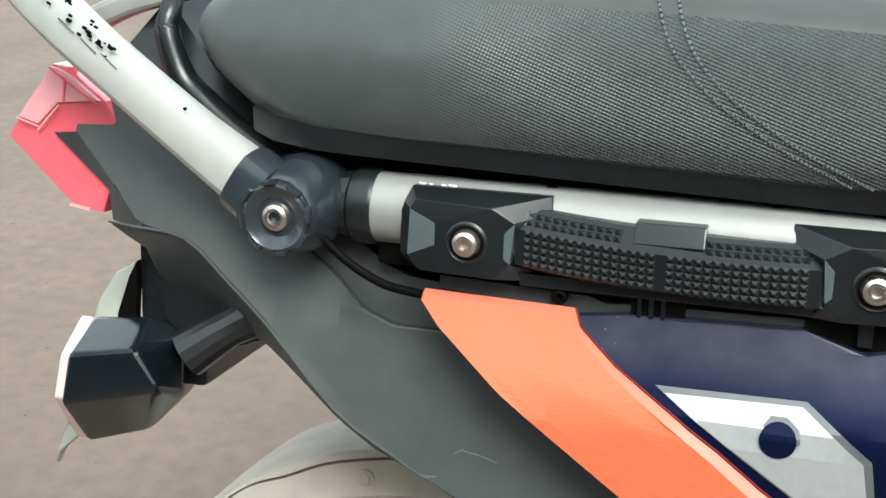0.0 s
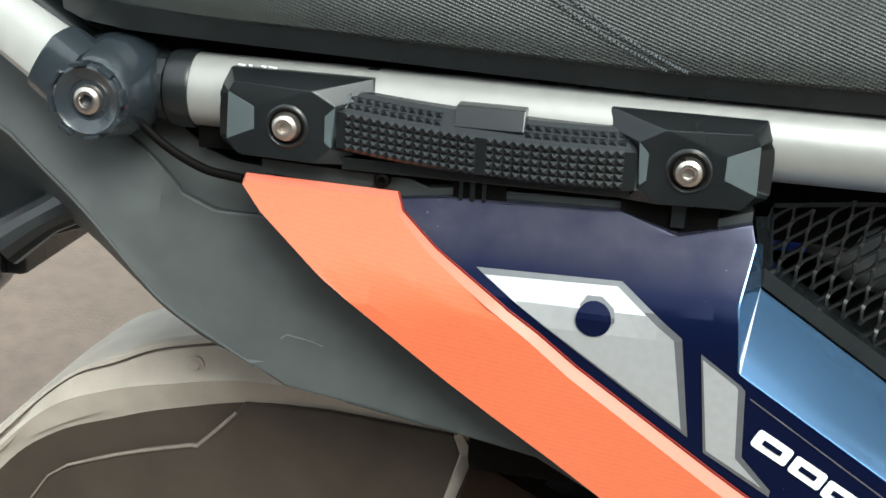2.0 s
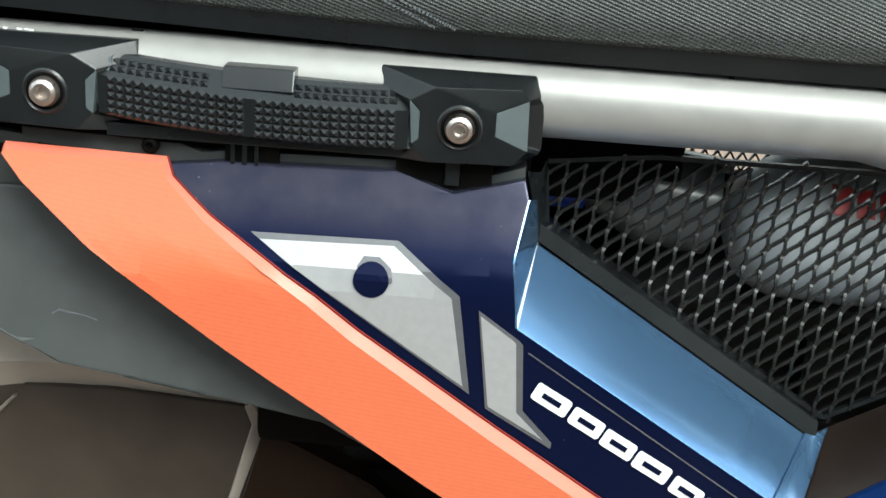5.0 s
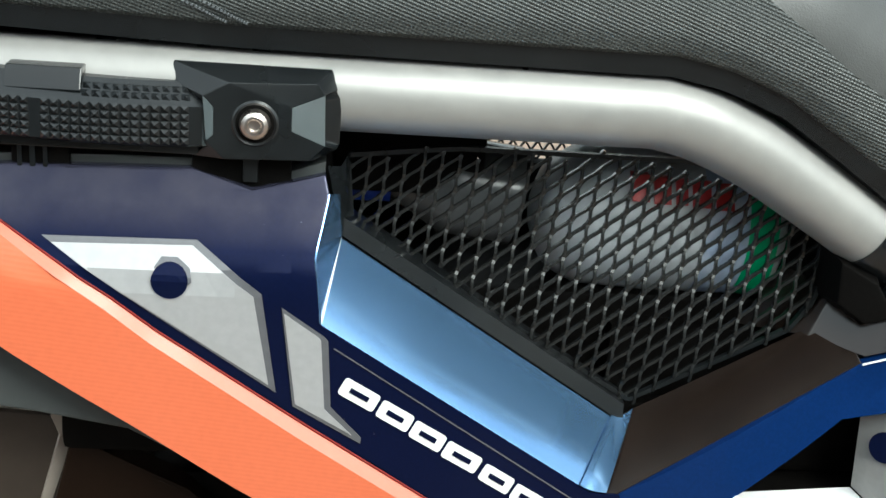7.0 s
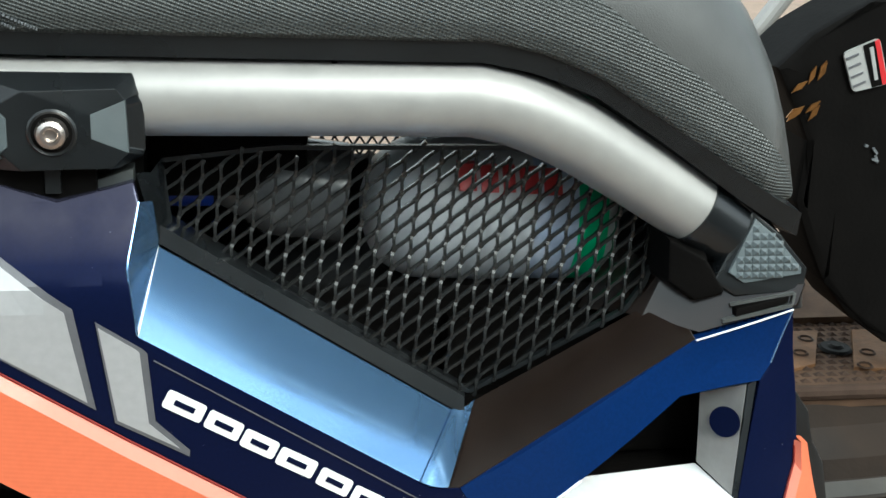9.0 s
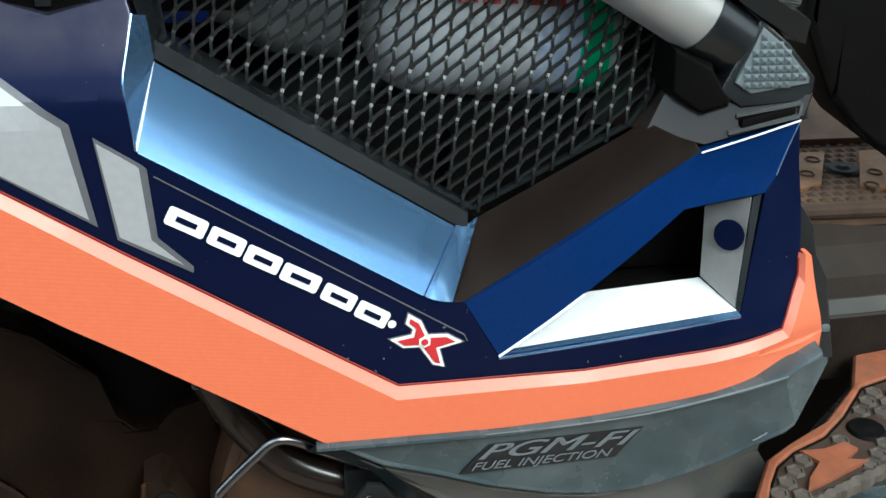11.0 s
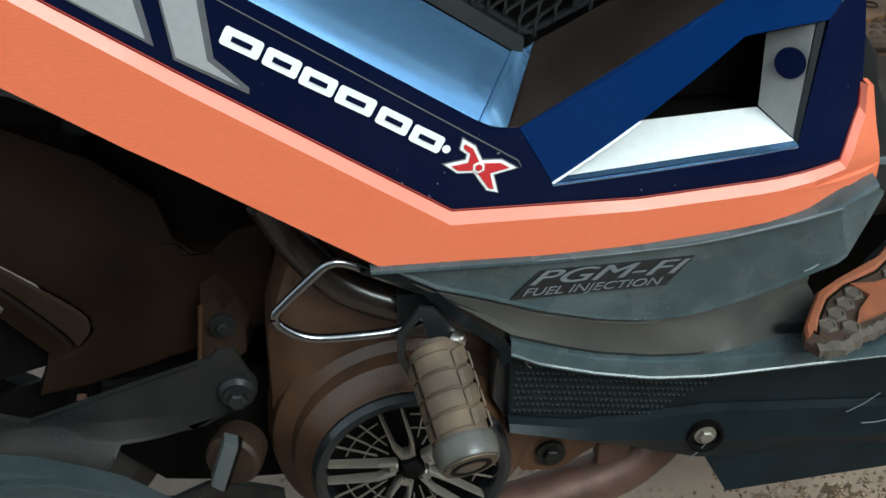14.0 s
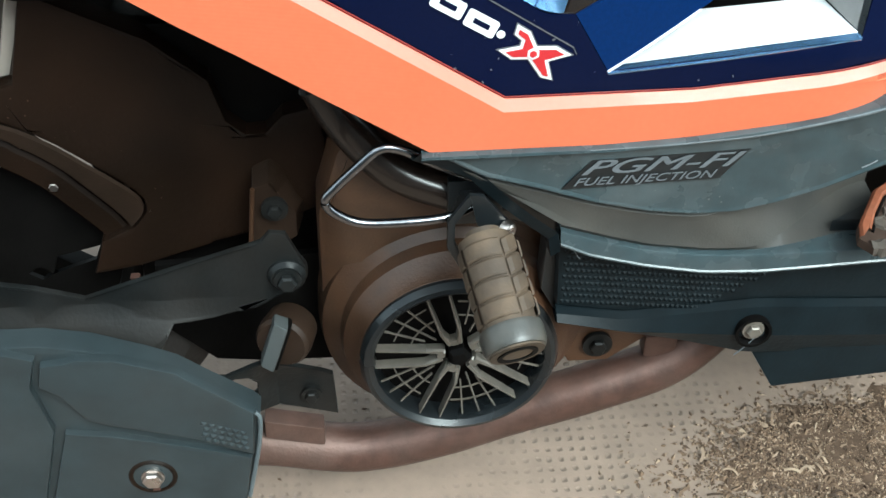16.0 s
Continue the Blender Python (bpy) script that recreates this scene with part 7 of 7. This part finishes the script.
for line, spots in zip(FIELDS, HOLES):
    plate = part("tan_field", slab(line, 0.406, 0.004), OCHRE, far_mat, "faded orange raised field")
    for x, y in spots:
        part("stud_hole", lathe([(0.0, -0.0005), (0.004, -0.0005), (0.0055, 0.0012), (0.0068, 0.0)], (x, y, 0.4062), (0, 0, 0), 16), MAT_BROWN, plate)
part("mat_bolt", lathe([(0.0, 0.004), (0.004, 0.004), (0.007, 0.002), (0.012, 0.002), (0.014, 0.0)], (0.7911, 0.2714, 0.405), (0, 0, 0), 20), DARK, far_mat)
part("far_panel", slab([(0.70, 0.325), (0.80, 0.327), (0.90, 0.327), (0.90, 0.46), (0.70, 0.46)], 0.410, 0.006), MAT_TAN, far_mat, "plain tan field of the mat")
bumps = []
for i in range(26):
    for j in range(14):
        x, y = 0.70 + 0.011 * i + 0.0055 * (j % 2), 0.205 + 0.011 * j
        bumps.append(((x, y, 0.4031), (1, 0, 0), (0, 1, 0), (0, 0, 1)))
tagged(part("bump_pattern", studs(bumps, 0.004, 0.003, 0.0025), MAT_BROWN, far_mat), kind="stuff")

label = thing("warning_label", "white and red printed label on the black shield", "label")
part("sheet", sheet(chamfer([(0.7178, 0.6649), (0.7436, 0.6759), (0.7558, 0.6434), (0.7297, 0.6371)], 0.003), 0.197, 0.002, bevel=0), LABEL_GREY, label)
part("dark_field", sheet([(0.7318, 0.6702), (0.7397, 0.6736), (0.7508, 0.6429), (0.7434, 0.6408)], 0.1962, 0.001, bevel=0), DARK, label)
part("red_field", sheet([(0.7397, 0.6736), (0.7430, 0.6750), (0.7546, 0.6440), (0.7508, 0.6429)], 0.1960, 0.001, bevel=0), RED, label)
part("text_bar", sheet([(0.7362, 0.6690), (0.7388, 0.6700), (0.7465, 0.6470), (0.7440, 0.6462)], 0.1954, 0.001, bevel=0), LABEL_GREY, label)
for k in range(4):
    part("text_line", sheet([(0.7205 + 0.0028 * k, 0.6615 - 0.0065 * k), (0.7290 + 0.0028 * k, 0.6652 - 0.0065 * k), (0.7295 + 0.0028 * k, 0.6636 - 0.0065 * k), (0.7210 + 0.0028 * k, 0.6599 - 0.0065 * k)], 0.1962, 0.001, bevel=0), SILVER_EDGE, label)
# a hanging gold tassel, built as loose flat streaks
gold = thing("gold_tassel", "ragged gold tassel hanging by the black shield", "sticker")
rng = random.Random(4)
for k in range(9):
    x, z = 0.684 + 0.022 * rng.random(), 0.618 + 0.042 * rng.random()
    a = rng.uniform(0.4, 1.4)
    p = [(x + 0.007 * math.cos(a), z + 0.007 * math.sin(a)), (x - 0.0015, z + 0.002), (x - 0.007 * math.cos(a), z - 0.007 * math.sin(a)), (x + 0.002, z - 0.001)]
    part("gold_streak", sheet(p, 0.196 + 0.0003 * k, 0.001, bevel=0), GOLD, gold)

# ---- dirt on the ground ----
rng = random.Random(7)
verts, faces = [], []
for k in range(9000):
    if k < 8200:
        u, v = rng.gauss(0, 0.5), rng.gauss(0, 0.5)
        x, y = 0.705 + 0.125 * u + 0.03 * v, 0.072 + 0.055 * v
    else:
        x, y = rng.uniform(-1.6, 1.2), rng.uniform(-0.2, 1.8)
    s = rng.uniform(0.0007, 0.0022) * (1.6 if k % 17 == 0 else 1.0)
    a = rng.uniform(0, 6.28)
    q = [LEAN @ Vector((x, y, 0.0))]
    cx, cy = q[0].x, q[0].y
    base = 0.0028 * math.exp(-((x - 0.705) / 0.11) ** 2 - ((y - 0.074) / 0.06) ** 2) - 0.0003
    i = len(verts)
    ux, uy, h = math.cos(a), math.sin(a), s * rng.uniform(0.5, 1.1)
    long = rng.choice((1.2, 1.4, 1.8, 3.0))
    verts += [(cx + ux * s * long, cy + uy * s * long, base), (cx - uy * s, cy + ux * s, base), (cx - ux * s * 1.3, cy - uy * s * 1.3, base), (cx + uy * s * 0.9, cy - ux * s * 0.9, base), (cx + ux * s * 0.3, cy + uy * s * 0.3, base + h)]
    faces += [(i, i + 1, i + 4), (i + 1, i + 2, i + 4), (i + 2, i + 3, i + 4), (i + 3, i, i + 4)]
for k in range(90):
    u, v = rng.gauss(0, 0.55), rng.gauss(0, 0.55)
    c = LEAN @ Vector((0.690 + 0.125 * u + 0.03 * v, 0.072 + 0.055 * v, 0.0))
    a, bend, length, wide = rng.uniform(0, 6.28), rng.uniform(-2.0, 2.0), rng.uniform(0.006, 0.016), rng.uniform(0.0006, 0.0013)
    x, y = c.x, c.y
    i = len(verts)
    for s in range(6):
        h = 0.0035 + 0.002 * math.sin(math.pi * s / 5)
        verts += [(x - math.sin(a) * wide, y + math.cos(a) * wide, h), (x + math.sin(a) * wide, y - math.cos(a) * wide, h - 0.0006)]
        x, y, a = x + math.cos(a) * length / 5, y + math.sin(a) * length / 5, a + bend / 5
    faces += [(i + 2 * s, i + 2 * s + 1, i + 2 * s + 3, i + 2 * s + 2) for s in range(5)]
data = bpy.data.meshes.new("crumbs")
data.from_pydata(verts, [], faces)
bm = bm_new()
bm.from_mesh(data)
bpy.data.meshes.remove(data)
CRUMB = material("dry_dirt", (0.115, 0.076, 0.050), 0.9, 0.0, 0.5, 300, (0.06, 0.04, 0.026), 0.5, 60)
island = CRUMB.node_tree.nodes.new("ShaderNodeNewGeometry")
pick = CRUMB.node_tree.nodes.new("ShaderNodeValToRGB")
pick.color_ramp.elements[0].position, pick.color_ramp.elements[0].color = 0.0, (0.048, 0.028, 0.016, 1)
pick.color_ramp.elements[1].position, pick.color_ramp.elements[1].color = 1.0, (0.34, 0.25, 0.17, 1)
for at_, c in ((0.45, (0.105, 0.064, 0.038, 1)), (0.80, (0.17, 0.108, 0.066, 1)), (0.90, (0.27, 0.19, 0.13, 1))):
    pick.color_ramp.elements.new(at_).color = c
CRUMB.node_tree.links.new(island.outputs["Random Per Island"], pick.inputs["Fac"])
CRUMB.node_tree.links.new(pick.outputs["Color"], CRUMB.node_tree.nodes["Principled BSDF"].inputs["Base Color"])
soil_verts, soil_faces, rng = [], [], random.Random(11)
for i in range(41):
    for j in range(25):
        u, v = i / 20 - 1, j / 12 - 1
        c = LEAN @ Vector((0.705 + 0.150 * u + 0.03 * v, 0.074 + 0.085 * v, 0.0))
        edge = 1 - math.hypot(u, v) + 0.12 * math.sin(7 * u + 3) * math.sin(6 * v) + 0.10 * rng.uniform(-1, 1)
        soil_verts.append((c.x + rng.uniform(-0.002, 0.002), c.y + rng.uniform(-0.002, 0.002), max(-0.004, 0.0065 * edge - 0.0025 + 0.0010 * rng.uniform(-1, 1))))
for i in range(40):
    for j in range(24):
        a = i * 25 + j
        soil_faces.append((a, a + 25, a + 26, a + 1))
mound = bpy.data.meshes.new("mound")
mound.from_pydata(soil_verts, [], soil_faces)
for p in mound.polygons:
    p.material_index = 1
bm.from_mesh(mound)
bpy.data.meshes.remove(mound)
SOIL = material("dark_soil", (0.095, 0.062, 0.042), 0.95, 0.0, 0.4, 200, (0.055, 0.036, 0.024), 0.6, 50, bump=0.8, bump_scale=400, spec=0.1)
crumbs = part("dirt_crumbs", bm, [CRUMB, SOIL])
tagged(crumbs, "dry brown dirt crumbs scattered over the ground", "dirt", kind="stuff")
